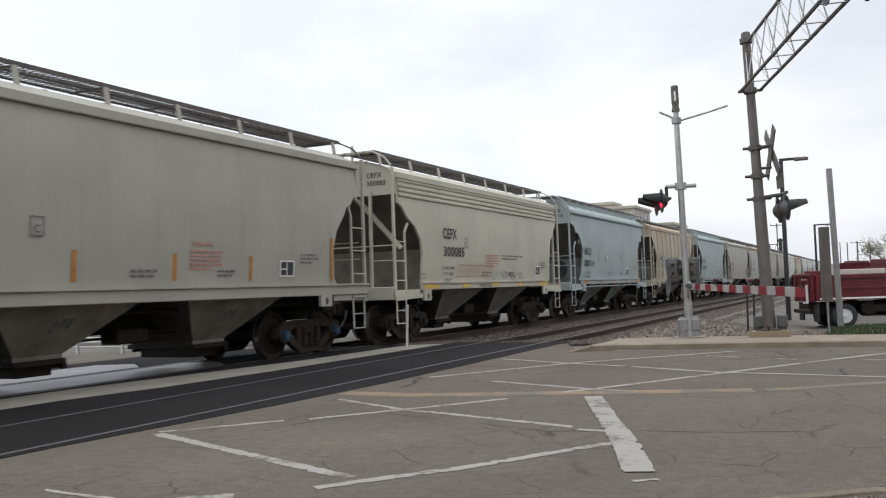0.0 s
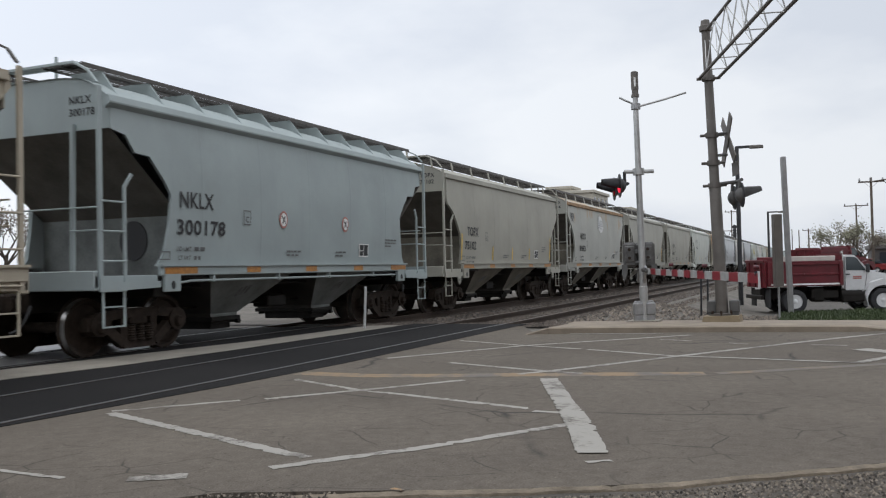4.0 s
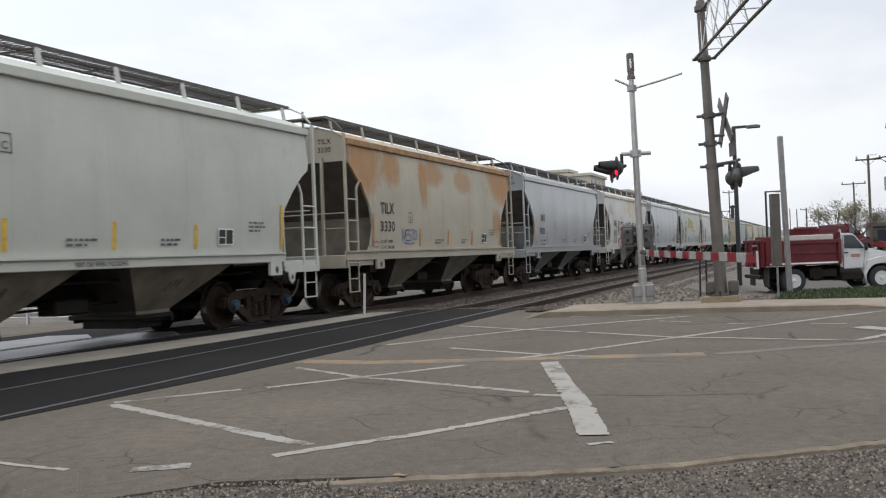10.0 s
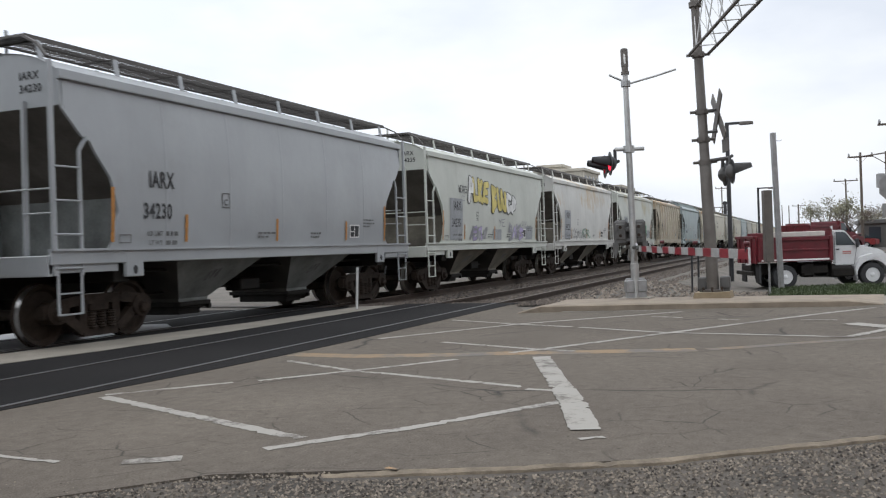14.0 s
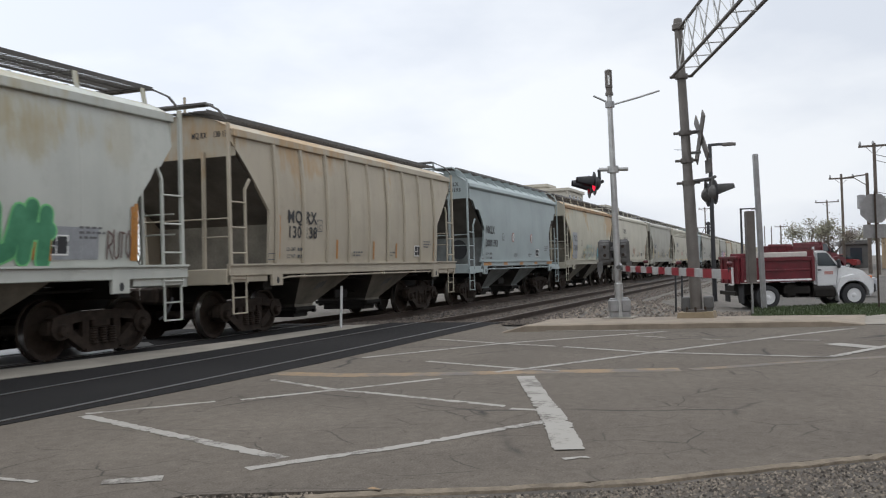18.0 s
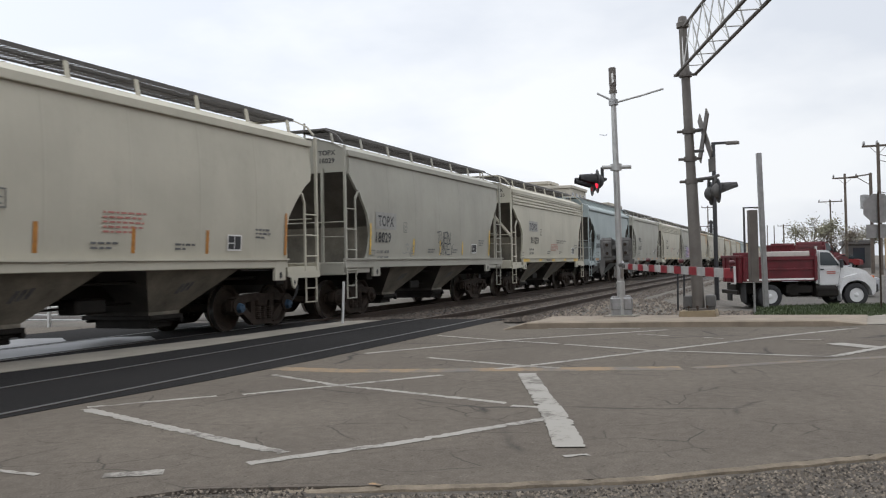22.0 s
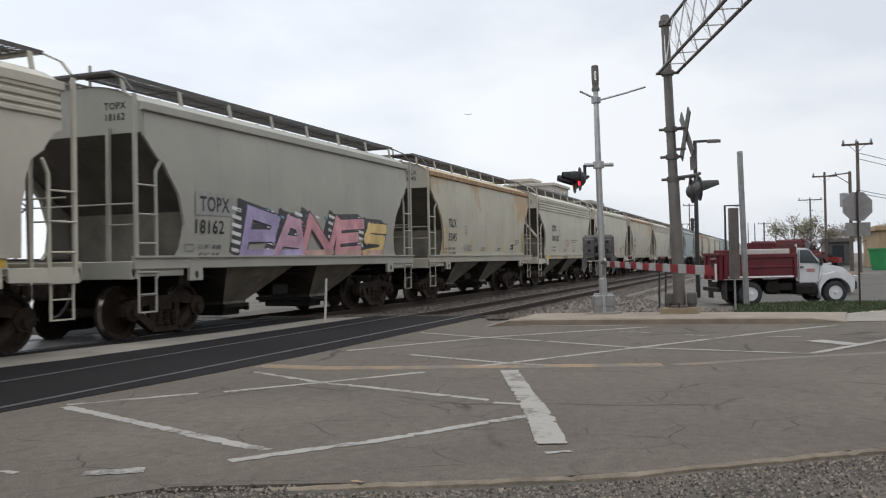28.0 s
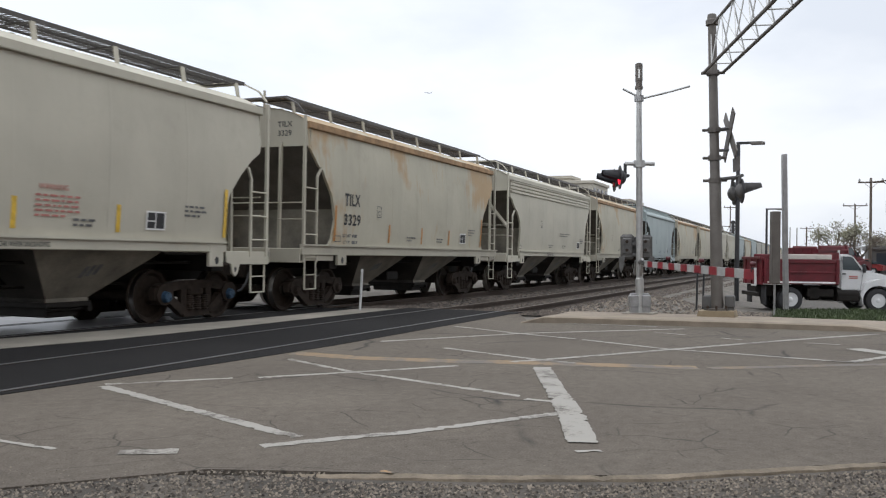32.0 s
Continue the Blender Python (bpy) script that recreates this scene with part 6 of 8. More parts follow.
WL = "worn white painted line on the street"
marking([(9.55, 6.05), (9.50, 5.1), (9.71, 4.2), (10.02, 3.3), (10.18, 2.64), (10.35, 2.1), (10.58, 1.28)], 0.34, LINEY, "faded orange-yellow centre line")
marking([(10.62, 1.15), (10.88, 0.78), (11.25, 0.35), (12.0, -0.65), (13.3, -2.6)], 0.20, LINEOLD, "faded orange-yellow centre line")
for pts, w in (([(6.45, 6.16), (6.82, 5.83), (7.36, 5.38)], 0.10), ([(7.50, 5.17), (8.31, 4.55), (9.38, 3.78)], 0.11), ([(8.98, 5.78), (8.31, 4.53), (8.14, 3.95), (7.62, 2.45)], 0.10), ([(7.50, 2.37), (7.45, 1.92)], 0.10),
               ([(6.34, 6.08), (5.76, 4.65), (5.20, 3.27)], 0.13), ([(4.86, 3.32), (5.23, 3.05), (5.71, 2.66), (6.40, 2.24), (6.95, 1.90)], 0.12), ([(4.26, 5.1), (4.22, 4.73), (4.21, 4.42)], 0.06), ([(4.31, 4.0), (4.51, 3.70)], 0.15), ([(5.62, 1.43), (5.72, 1.29)], 0.07),
               ([(10.02, 3.35), (10.6, 2.96), (12.48, 1.86), (14.77, 0.50), (16.08, -0.33), (17.0, -0.95)], 0.13), ([(11.06, 4.65), (10.42, 3.19), (10.27, 2.63)], 0.11), ([(11.40, 5.78), (12.41, 5.21), (13.73, 4.45), (14.78, 3.51), (16.24, 2.18)], 0.13),
               ([(14.50, 5.9), (13.73, 4.47), (13.29, 3.43)], 0.11), ([(13.22, 3.30), (12.48, 1.90), (12.38, 1.13), (12.07, -0.36)], 0.12), ([(12.07, -0.36), (12.76, -0.7), (14.3, -1.5), (16.2, -2.4)], 0.14), ([(13.95, -0.45), (13.4, -0.95)], 0.34), ([(15.22, 2.56), (14.94, 2.01)], 0.11), ([(14.66, 1.41), (14.50, 1.1)], 0.09), ([(14.53, 0.20), (14.46, -0.30)], 0.09),
               ([(16.30, 4.4), (16.42, 2.7)], 0.08)):
    marking(pts, w, LINE, WL)
marking([(4.56, 2.30), (4.54, 2.22)], 0.05, ORANGE_SPOT, "spot of orange survey paint on the lip", z=0.019)
marking([(9.69, 2.88), (8.1, 2.27), (7.66, 2.10)], 0.215, LINE, "broad worn white bar painted on the street")
marking([(7.66, 2.085), (6.9, 1.80), (5.90, 1.46)], 0.225, LINE, "broad worn white bar painted on the street")

# far kerb with the sidewalk behind it
kerb = [(15.9, 5.15), (16.35, 4.85), (16.75, 3.2), (17.05, 1.6), (17.35, -0.55), (17.75, -1.15)]
bm = bmesh.new()
back = [(19.2, 5.05), (19.4, 4.6), (19.7, 3.2), (19.85, 1.6), (19.95, -0.5), (20.0, -1.3)]
last = None
for (x, y), (u, v) in zip(kerb, back):
    h = 0.02 if (x, y) in (kerb[0], kerb[-1]) else 0.11
    ring = [bm.verts.new(c) for c in ((x, y, -0.05), (x + 0.01, y, h - 0.02), (x + 0.05, y, h), (x + 0.25, y, h), (u, v, 0.05), (u, v, -0.08))]
    if last:
        for k in range(5):
            bm.faces.new((last[k], last[k + 1], ring[k + 1], ring[k]))
    last = ring
tagged(part("kerb", bm, KERB, smooth=True), "pale concrete kerb and walk, stained along its edge", "kerb", kind="structure")
bm = bmesh.new()
slab(bm, [(17.75, -1.1), (19.98, -1.25), (26, -4.5), (40, -12), (40, -16), (22, -6), (18.4, -3.2)], -0.08, 0.015)
tagged(part("driveway", bm, CONC), "pale worn concrete driveway apron", "driveway", kind="structure")
# near edge of the street: a low worn concrete lip, gravel below it
edge = [(4.36, 2.85), (4.58, 2.28), (4.80, 1.70), (5.02, 1.25), (5.26, 0.82), (5.55, 0.45), (5.85, 0.08), (6.20, -0.38), (6.55, -0.85), (9.45, -6.5)]
bm = bmesh.new()
last = None
rnd = random.Random(3)
fine = []
for (x0, y0), (x1, y1) in zip(edge, edge[1:]):
    n = int(math.hypot(x1 - x0, y1 - y0) / 0.05)
    fine += [(x0 + (x1 - x0) * k / n, y0 + (y1 - y0) * k / n) for k in range(n)]
wave = [rnd.uniform(-1, 1) for _ in range(len(fine))]
for _ in range(2):
    wave = [(wave[max(0, k - 1)] + wave[k] + wave[min(len(wave) - 1, k + 1)]) / 3 for k in range(len(wave))]
for k, (x, y) in enumerate(fine):
    j = 0.022 * wave[k]
    gap = max(0.0, 0.022 - 0.0015 * k) + 0.006 * max(0.0, wave[(k * 3) % len(wave)]) + (0.012 if k in (36, 72, 105) else 0.0)
    w = 0.080 + 0.030 * wave[(k + 40) % len(wave)]
    ring = [bm.verts.new(c) for c in ((x + 0.010, y + 0.01, -0.05), (x - 0.006 - abs(j), y, 0.006 - gap), (x - 0.035 + j, y - 0.02, 0.015 - gap), (x - w + j, y - 0.04, 0.004 - gap), (x - w - 0.035 + j * 2, y - 0.05, -0.09))]
    if last:
        for m in range(4):
            bm.faces.new((last[m], last[m + 1], ring[m + 1], ring[m]))
    last = ring
tagged(part("kerb", bm, LIP, smooth=True), "low worn concrete lip along the gravel shoulder", "kerb", kind="structure")
rnd = random.Random(8)
SHOULDER = worn("shoulder_grit", (0.068, 0.058, 0.047), 0.45, 1.6, 1.3, 45, 0.95, relief=0.7, dist=0.02)
bm = bmesh.new()
slab(bm, [(-3, 9), (0.4, 6.4), (3.2, 4.45), (4.0, 3.5), (4.32, 2.8), (4.54, 2.24), (4.76, 1.66), (4.98, 1.21), (5.22, 0.78), (5.51, 0.41), (6.12, -0.45), (6.46, -0.88), (9.3, -6.5), (14, -14.5), (4, -16), (-8, -8)], -0.09, -0.012)
tagged(part("shoulder", bm, SHOULDER), "dark gritty gravel shoulder beside the street", "gravel", kind="structure")
spots = []
while len(spots) < 26000:
    k = rnd.random()
    y = rnd.uniform(-3.0, 5.2)
    x0 = np.interp(y, [-6.5, -0.85, -0.38, 0.08, 0.82, 1.25, 1.7, 2.85, 3.62, 5.2], [9.42, 6.50, 6.15, 5.80, 5.21, 4.97, 4.75, 4.31, 3.9, 3.1])
    spots.append((x0 - 0.14 - 2.1 * k ** 1.3 + (0.45 * rnd.random() if y > 2.6 else 0), y, -0.008))
stones("gravel", "loose grey and tan gravel on the shoulder", spots, 0.013, GRIT, 9)
rnd = random.Random(18)
spots = []
for _ in range(3800):
    x, y = rnd.uniform(18.0, 30.0), rnd.uniform(0.9, 5.6)
    if x > np.interp(y, [-1.3, 1.6, 3.2, 4.6, 5.05, 6], [20.0, 19.85, 19.7, 19.4, 18.9, 18.9]):
        spots.append((x, y, land(x, y) - 0.06 + 0.25 * math.exp(-((x - 24) ** 2) / 9 - ((y - 4) ** 2) / 1.0)))
stones("gravel", "pale tumbled stones heaped beside the signals", spots, 0.07, RUBBLE, 19)
bm = bmesh.new()
xs2, ys2 = [20 + 0.5 * i for i in range(20)], [0.8 + 0.4 * i for i in range(13)]
g2 = [[bm.verts.new((x, y, land(x, y) - 0.06 + 0.25 * math.exp(-((x - 24) ** 2) / 9 - ((y - 4) ** 2) / 1.0) - (0.2 if x in (xs2[0], xs2[-1]) or y in (ys2[0], ys2[-1]) else 0))) for y in ys2] for x in xs2]
for i in range(len(xs2) - 1):
    for j in range(len(ys2) - 1):
        bm.faces.new((g2[i][j], g2[i + 1][j], g2[i + 1][j + 1], g2[i][j + 1]))
tagged(part("gravel_bank", bm, SOIL, smooth=True), "low bank of gravelly soil beside the signals", "ground", kind="structure")

# grass verge: a turf slab and blades
bm = bmesh.new()
slab(bm, [(19.98, 0.85), (23.6, 1.05), (25.2, -1.0), (24.0, -3.4), (21.3, -2.5), (20.05, -1.2)], -0.25, 0.0)
tagged(part("lawn", bm, GRASS), "patch of mown grass behind the walk", "grass", kind="structure")
rnd = random.Random(21)
verts, faces = [], []
for _ in range(9000):
    x, y = rnd.uniform(20.0, 25.2), rnd.uniform(-3.3, 1.05)
    if y > 0.9 + (x - 20) * 0.04 or y < -1.2 - (x - 20) * 0.9 or (x > 23.6 and y > 1.0 - (x - 23.6) * 1.2):
        continue
    h, a = rnd.uniform(0.03, 0.08), rnd.uniform(0, 6.28)
    k = len(verts)
    dx, dy = 0.012 * math.cos(a), 0.012 * math.sin(a)
    verts += [(x - dx, y - dy, -0.005), (x + dx, y + dy, -0.005), (x + rnd.uniform(-0.04, 0.04), y + rnd.uniform(-0.04, 0.04), h)]
    faces.append((k, k + 1, k + 2))
me = bpy.data.meshes.new("grass")
me.from_pydata(verts, [], faces)
me.materials.append(GRASS)
tagged(new("grass", me), "short green grass blades", "grass", kind="stuff")
# lot behind the verge
bm = bmesh.new()
LOT = asphalt("lot_asphalt", (0.082, 0.076, 0.069), (0.112, 0.104, 0.095))
gx, gy = [24 + 1.5 * i for i in range(12)] + [48, 60, 90, 140], [-60, -40, -25] + [-16 + 1.2 * i for i in range(16)]
gg = [[bm.verts.new((x, y, land(x, y) - 0.045)) for y in gy] for x in gx]
for i in range(len(gx) - 1):
    for j in range(len(gy) - 1):
        if gx[i] > 25 + (gy[j] + 3) * 0.3 or gy[j] < -4:
            bm.faces.new((gg[i][j], gg[i + 1][j], gg[i + 1][j + 1], gg[i][j + 1]))
tagged(part("parking_lot", bm, LOT, smooth=True), "grey asphalt lot behind the verge", "parking lot", kind="structure")

# ---- crossing equipment ----
ALU = worn("weathered_aluminium", (0.42, 0.42, 0.41), 0.8, 1.1, 5, 70, 0.42, 0.55, 0.08)
DULL = worn("dull_grey_paint", (0.09, 0.088, 0.085), 0.75, 1.2, 4, 70, 0.6, 0.1)
MACHINE = worn("cast_grey_iron", (0.088, 0.085, 0.082), 0.6, 1.35, 7, 60, 0.6, 0.15)
ARMWHITE = worn("dull_white_sheeting", (0.34, 0.34, 0.335), 0.8, 1.1, 10, 60, 0.45)
DARKRED = worn("dark_red_lamp", (0.075, 0.010, 0.014), 0.7, 1.3, 12, 60, 0.4)
MASTGREY = worn("mast_grey", (0.115, 0.103, 0.092), 0.8, 1.2, 3, 60, 0.55, 0.3)
SIGBLACK = worn("signal_black", (0.018, 0.018, 0.02), 0.7, 1.5, 6, 50, 0.5)
RED = worn("gate_red", (0.22, 0.018, 0.028), 0.8, 1.1, 12, 60, 0.4)
GATEWHITE = worn("gate_white", (0.50, 0.50, 0.49), 0.85, 1.05, 12, 60, 0.4)
LENS = shader("red_lens", (0.5, 0.01, 0.02), 0.2)[0]
_, gn, gl, gb = shader("lit_red_lens", (0.6, 0.01, 0.03), 0.2)
gb.inputs["Emission Color"].default_value, gb.inputs["Emission Strength"].default_value = (1.0, 0.02, 0.06, 1), 1.3
GLOW = bpy.data.materials["lit_red_lens"]
BROWNCONC = worn("brown_concrete", (0.24, 0.185, 0.115), 0.75, 1.15, 3, 60, 0.85)


def frame_along(x, y, z, f):
    """A pose whose -y looks along f, z up."""
    return pose(x, y, z, 0, 0, math.degrees(math.atan2(f[1], f[0])) + 90)


def flasher(parent, m, lit):
    """One flashing light unit: disc, lamp body, hood and lens; it looks along its -y."""
    bm = bmesh.new()
    lathe(bm, [(0.0, 0.25), (0.012, 0.25), (0.02, 0.235)], 28)
    ob = part("backing_disc", bm, SIGBLACK, parent, "black round target disc", True, m)
    bm = bmesh.new()
    lathe(bm, [(0.0, 0.16), (0.07, 0.145), (0.12, 0.09), (0.14, 0.04)], 18)
    part("lamp_body", bm, SIGBLACK if lit is not None else DULL, ob, "", True)
    bm = bmesh.new()
    lathe(bm, [(-0.03, 0.05), (-0.02, 0.13), (0.0, 0.152)], 18)
    part("lens", bm, GLOW if lit else LENS, ob, "glowing red lens" if lit else "dark red lens", True)
    bm = bmesh.new()      # hood: open below
    n = 14
    rows = []
    for k, (d, r) in enumerate(((0.0, 0.165), (-0.18, 0.165), (-0.36, 0.16))):
        a0 = -25 + 22 * k
        rows.append([bm.verts.new((r * math.cos(radians(a0 + (180 - 2 * a0) * i / n)), d, r * math.sin(radians(a0 + (180 - 2 * a0) * i / n)))) for i in range(n + 1)])
    for a, b in zip(rows, rows[1:]):
        for i in range(n):
            bm.faces.new((a[i], a[i + 1], b[i + 1], b[i]))
    bmesh.ops.solidify(bm, geom=bm.faces[:], thickness=0.006)
    part("hood", bm, SIGBLACK if lit is not None else DULL, ob, "", True)
    return ob


F1 = (-0.36, 0.933)
ARM = (-0.914, -0.405)
gate = thing("gate_signal", "grey crossing signal mast with a lowered red and white gate arm", "crossing signal", "", pose(19.1, 3.52, 0, -0.9, 0, 0))
bm = bmesh.new()
lo = [bm.verts.new((x, y, -0.1)) for x, y in ((-0.36, -0.36), (0.36, -0.36), (0.36, 0.36), (-0.36, 0.36))]
hi = [bm.verts.new((x, y, 0.09)) for x, y in ((-0.33, -0.33), (0.33, -0.33), (0.33, 0.33), (-0.33, 0.33))]
for k in range(4):
    bm.faces.new((lo[k], lo[(k + 1) % 4], hi[(k + 1) % 4], hi[k]))
bm.faces.new(hi)
part("foundation", bm, CONC, gate, "grey concrete foundation block")
for u in (-0.125, 0.125):
    bm = bmesh.new()
    box(bm, u - 0.105, u + 0.105, -0.10, 0.10, 0.19, 0.47, 0.03)
    box(bm, u - 0.085, u + 0.085, -0.08, 0.08, 0.08, 0.20)
    box(bm, u - 0.07, u + 0.07, -0.07, 0.07, 0.465, 0.50, 0.01)
    part("junction_base", bm, GALV, gate, "galvanised junction box", at=pose(0, 0, 0, 0, 0, -70))
bm = bmesh.new()
lathe(bm, [(0.08, 0.09), (0.8, 0.09), (0.82, 0.075), (3.2, 0.066), (4.9, 0.056)], 16, "Z")
part("mast", bm, ALU, gate, "", True)
bm = bmesh.new()
lathe(bm, [(4.86, 0.085), (4.92, 0.085), (4.93, 0.07), (5.02, 0.07), (5.03, 0.078), (5.40, 0.078), (5.42, 0.05)], 14, "Z")
part("mast_cap", bm, MASTGREY, gate, "darker grey top section", True)
bm = bmesh.new()
box(bm, -0.02, 0.02, -0.085, -0.075, 5.08, 5.28)
part("cap_slot", bm, WHITE, gate, "pale slot", at=pose(0, 0, 0, 0, 0, -78))
for nm, p, q in (("bracket_arm", (0.02, -0.06, 4.66), (0.28, -0.55, 4.80)), ("bracket_arm", (0.28, -0.55, 4.80), (0.45, -1.0, 4.93)), ("bracket_arm", (-0.02, 0.05, 4.72), (-0.12, 0.32, 4.87))):
    bm = bmesh.new()
    bar(bm, p, q, 0.022, 8)
    part(nm, bm, ALU, gate)
bm = bmesh.new()
lathe(bm, [(4.60, 0.10), (4.72, 0.10)], 14, "Z")
part("clamp", bm, GALV, gate)
bm = bmesh.new()
lathe(bm, [(3.19, 0.12), (3.33, 0.12)], 14, "Z")
bar(bm, (-0.10, 0.28, 3.27), (0.12, -0.30, 3.26), 0.045, 10)
part("crossarm", bm, ALU, gate)
fx = Vector((F1[0], F1[1], 0))
sx = Vector((F1[1], -F1[0], 0))
bm = bmesh.new()
bar(bm, (-0.10, 0.28, 3.27), (-0.10, 0.28, 2.98), 0.035, 8)
bar(bm, Vector((-0.10, 0.28, 2.98)) - sx * 0.36, Vector((-0.10, 0.28, 2.98)) + sx * 0.36, 0.035, 8)
part("lamp_arm", bm, SIGBLACK, gate)
for k in (-1, 1):
    c = Vector((-0.10, 0.26, 2.94)) + sx * 0.36 * k + fx * 0.20
    flasher(gate, frame_along(*c, F1), k < 0)
# gate machine on the mast
bm = bmesh.new()
box(bm, -0.34, -0.05, -0.12, 0.16, 1.22, 1.76, 0.05)
box(bm, -0.30, -0.09, -0.15, -0.11, 1.33, 1.68, 0.02)
box(bm, -0.08, 0.08, 0.0, 0.14, 1.22, 1.70, 0.02)
mach = part("gate_machine", bm, MACHINE, gate, "dark grey cast gate machine", at=pose(0.16, 0.09, 0, 0, 0, -80))
bm = bmesh.new()
box(bm, 0.05, 0.33, -0.14, 0.14, 1.22, 1.75, 0.05)
box(bm, 0.10, 0.27, -0.17, -0.13, 1.36, 1.66, 0.02)
part("housing", bm, MACHINE, mach)
bm = bmesh.new()
for x, z in ((-0.20, 1.60), (-0.20, 1.42), (0.185, 1.60), (0.185, 1.42)):
    bar(bm, (x, -0.19, z), (x, -0.13, z), 0.035, 10)
bar(bm, (-0.36, -0.02, 1.24), (0.36, -0.02, 1.24), 0.035, 10)
part("pivot_shaft", bm, IRON, mach, "dark pivot shaft and bosses")
for u in (-0.31, 0.31):
    bm = bmesh.new()
    extrude_xz(bm, [(u - 0.06, 1.28), (u + 0.06, 1.28), (u + 0.05, 1.10), (u - 0.02, 0.92), (u - 0.06, 1.05)], -0.13, 0.05)
    part("pivot_plate", bm, DULL, mach, "grey pivot plate")
bm = bmesh.new()
box(bm, -0.10, 0.10, -0.12, 0.02, 1.50, 1.60, 0.02)
box(bm, -0.10, 0.10, -0.12, 0.02, 1.28, 1.36, 0.02)
part("clamp", bm, DULL, mach)
for s in (-1, 1):
    bm = bmesh.new()
    beam(bm, (-ARM[0] * 0.0 + sx.x * s * 0.34, sx.y * s * 0.34, 1.22), (ARM[0] * -0.2 + sx.x * s * 0.34, ARM[1] * -0.2 + sx.y * s * 0.34, 0.90), 0.05, 0.10, (0, 0, 1))
    part("counterweight", bm, GALV, gate, "grey counterweight arm")
bm = bmesh.new()
bar(bm, sx * -0.42 + Vector((0, 0, 1.16)), sx * 0.42 + Vector((0, 0, 1.16)), 0.04, 8)
bar(bm, (0, 0, 1.16), (ARM[0] * 0.5, ARM[1] * 0.5, 1.13), 0.05, 8)
part("arm_bracket", bm, DULL, gate)
# gate arm in sixteen-inch bands
armlen, n = 6.35, 16
p0, p1 = Vector((ARM[0] * 0.35, ARM[1] * 0.35, 1.13)), Vector((13.0 - 19.1, 0.80 - 3.52, 1.00))
for k in range(n):
    a, b = p0.lerp(p1, k / n), p0.lerp(p1, (k + 1) / n)
    h = 0.115 + 0.025 * k / n
    bm = bmesh.new()
    beam(bm, a, b, 0.035, h)
    part("gate_band", bm, RED if k % 2 else ARMWHITE, gate)
for f in (0.30, 0.62, 0.985):
    c = p0.lerp(p1, f)
    bm = bmesh.new()
    lathe(bm, [(-0.04, 0.024), (-0.03, 0.032), (0.03, 0.032), (0.04, 0.024)], 12)
    lamp = part("arm_lamp", bm, DARKRED, gate, "small red arm lamp", True, frame_along(c.x, c.y, c.z + 0.15, F1))
    bm = bmesh.new()
    box(bm, -0.02, 0.02, -0.02, 0.02, -0.12, -0.05)
    part("lamp_foot", bm, SIGBLACK, lamp)
bm = bmesh.new()
beam(bm, p1 + Vector((0, 0, 0.10)), p1 + Vector((0, 0, -0.14)), 0.03, 0.03, (1, 0, 0))
beam(bm, p1 + Vector((0, 0, -0.14)), p1 + Vector((0.1, 0.05, -0.14)), 0.03, 0.02)
part("tip_strap", bm, GATEWHITE, gate)

# cantilever
T = Vector((-0.946, -0.324, 0))
SH = Vector((HEAD[0], HEAD[1], 0))
cant = thing("signal_cantilever", "tall grey signal mast with a truss arm over the street", "crossing signal", "", pose(19.16, 1.93, 0, -1.7, 0, 0))
bm = bmesh.new()
lo = [bm.verts.new((x, y, -0.1)) for x, y in ((-0.40, -0.40), (0.40, -0.40), (0.40, 0.40), (-0.40, 0.40))]
hi = [bm.verts.new((x, y, 0.19)) for x, y in ((-0.35, -0.35), (0.35, -0.35), (0.35, 0.35), (-0.35, 0.35))]
for k in range(4):
    bm.faces.new((lo[k], lo[(k + 1) % 4], hi[(k + 1) % 4], hi[k]))
bm.faces.new(hi)
part("foundation", bm, BROWNCONC, cant, "brown stained concrete foundation block")
bm = bmesh.new()
lathe(bm, [(0.19, 0.23), (0.23, 0.23), (0.24, 0.125), (2.85, 0.118), (2.9, 0.10), (6.1, 0.085), (6.12, 0.13), (6.22, 0.13), (6.24, 0.10), (6.34, 0.085), (6.36, 0.04)], 20, "Z")
part("mast", bm, MASTGREY, cant, "", True)
for k in range(6):
    bm = bmesh.new()
    a = k * math.pi / 3
    bar(bm, (0.21 * math.cos(a), 0.21 * math.sin(a), 0.17), (0.21 * math.cos(a), 0.21 * math.sin(a), 0.29), 0.025, 6)
    part("bolt", bm, RAIL, cant)
bm = bmesh.new()
for x, y in ((0.02, -0.25), (0.10, 0.20)):
    bm = bmesh.new()
    box(bm, x - 0.10, x + 0.10, y - 0.10, y + 0.10, 0.24, 0.50, 0.025)
    box(bm, x - 0.08, x + 0.08, y - 0.08, y + 0.08, 0.14, 0.25)
    part("junction_base", bm, DULL, cant, "dull grey junction box")
for z in (5.12, 3.93, 3.35, 2.88):
    bm = bmesh.new()
    lathe(bm, [(z - 0.05, 0.13), (z + 0.05, 0.13)], 16, "Z")
    for s in (-1, 1):
        bar(bm, SH * s * 0.12 + Vector((0, 0, z)), SH * s * 0.24 + Vector((0, 0, z)), 0.03, 6)
    part("clamp", bm, MASTGREY, cant)
OUT = 8.2
for s in (-1, 1):
    bm = bmesh.new()
    bar(bm, SH * s * 0.20 + Vector((0, 0, 5.12)), SH * s * 0.20 + T * OUT + Vector((0, 0, 5.22)), 0.032, 8)
    part("lower_chord", bm, MASTGREY, cant)
bm = bmesh.new()
bar(bm, Vector((0, 0, 6.12)), T * OUT + Vector((0, 0, 6.18)), 0.032, 8)
part("upper_chord", bm, MASTGREY, cant)
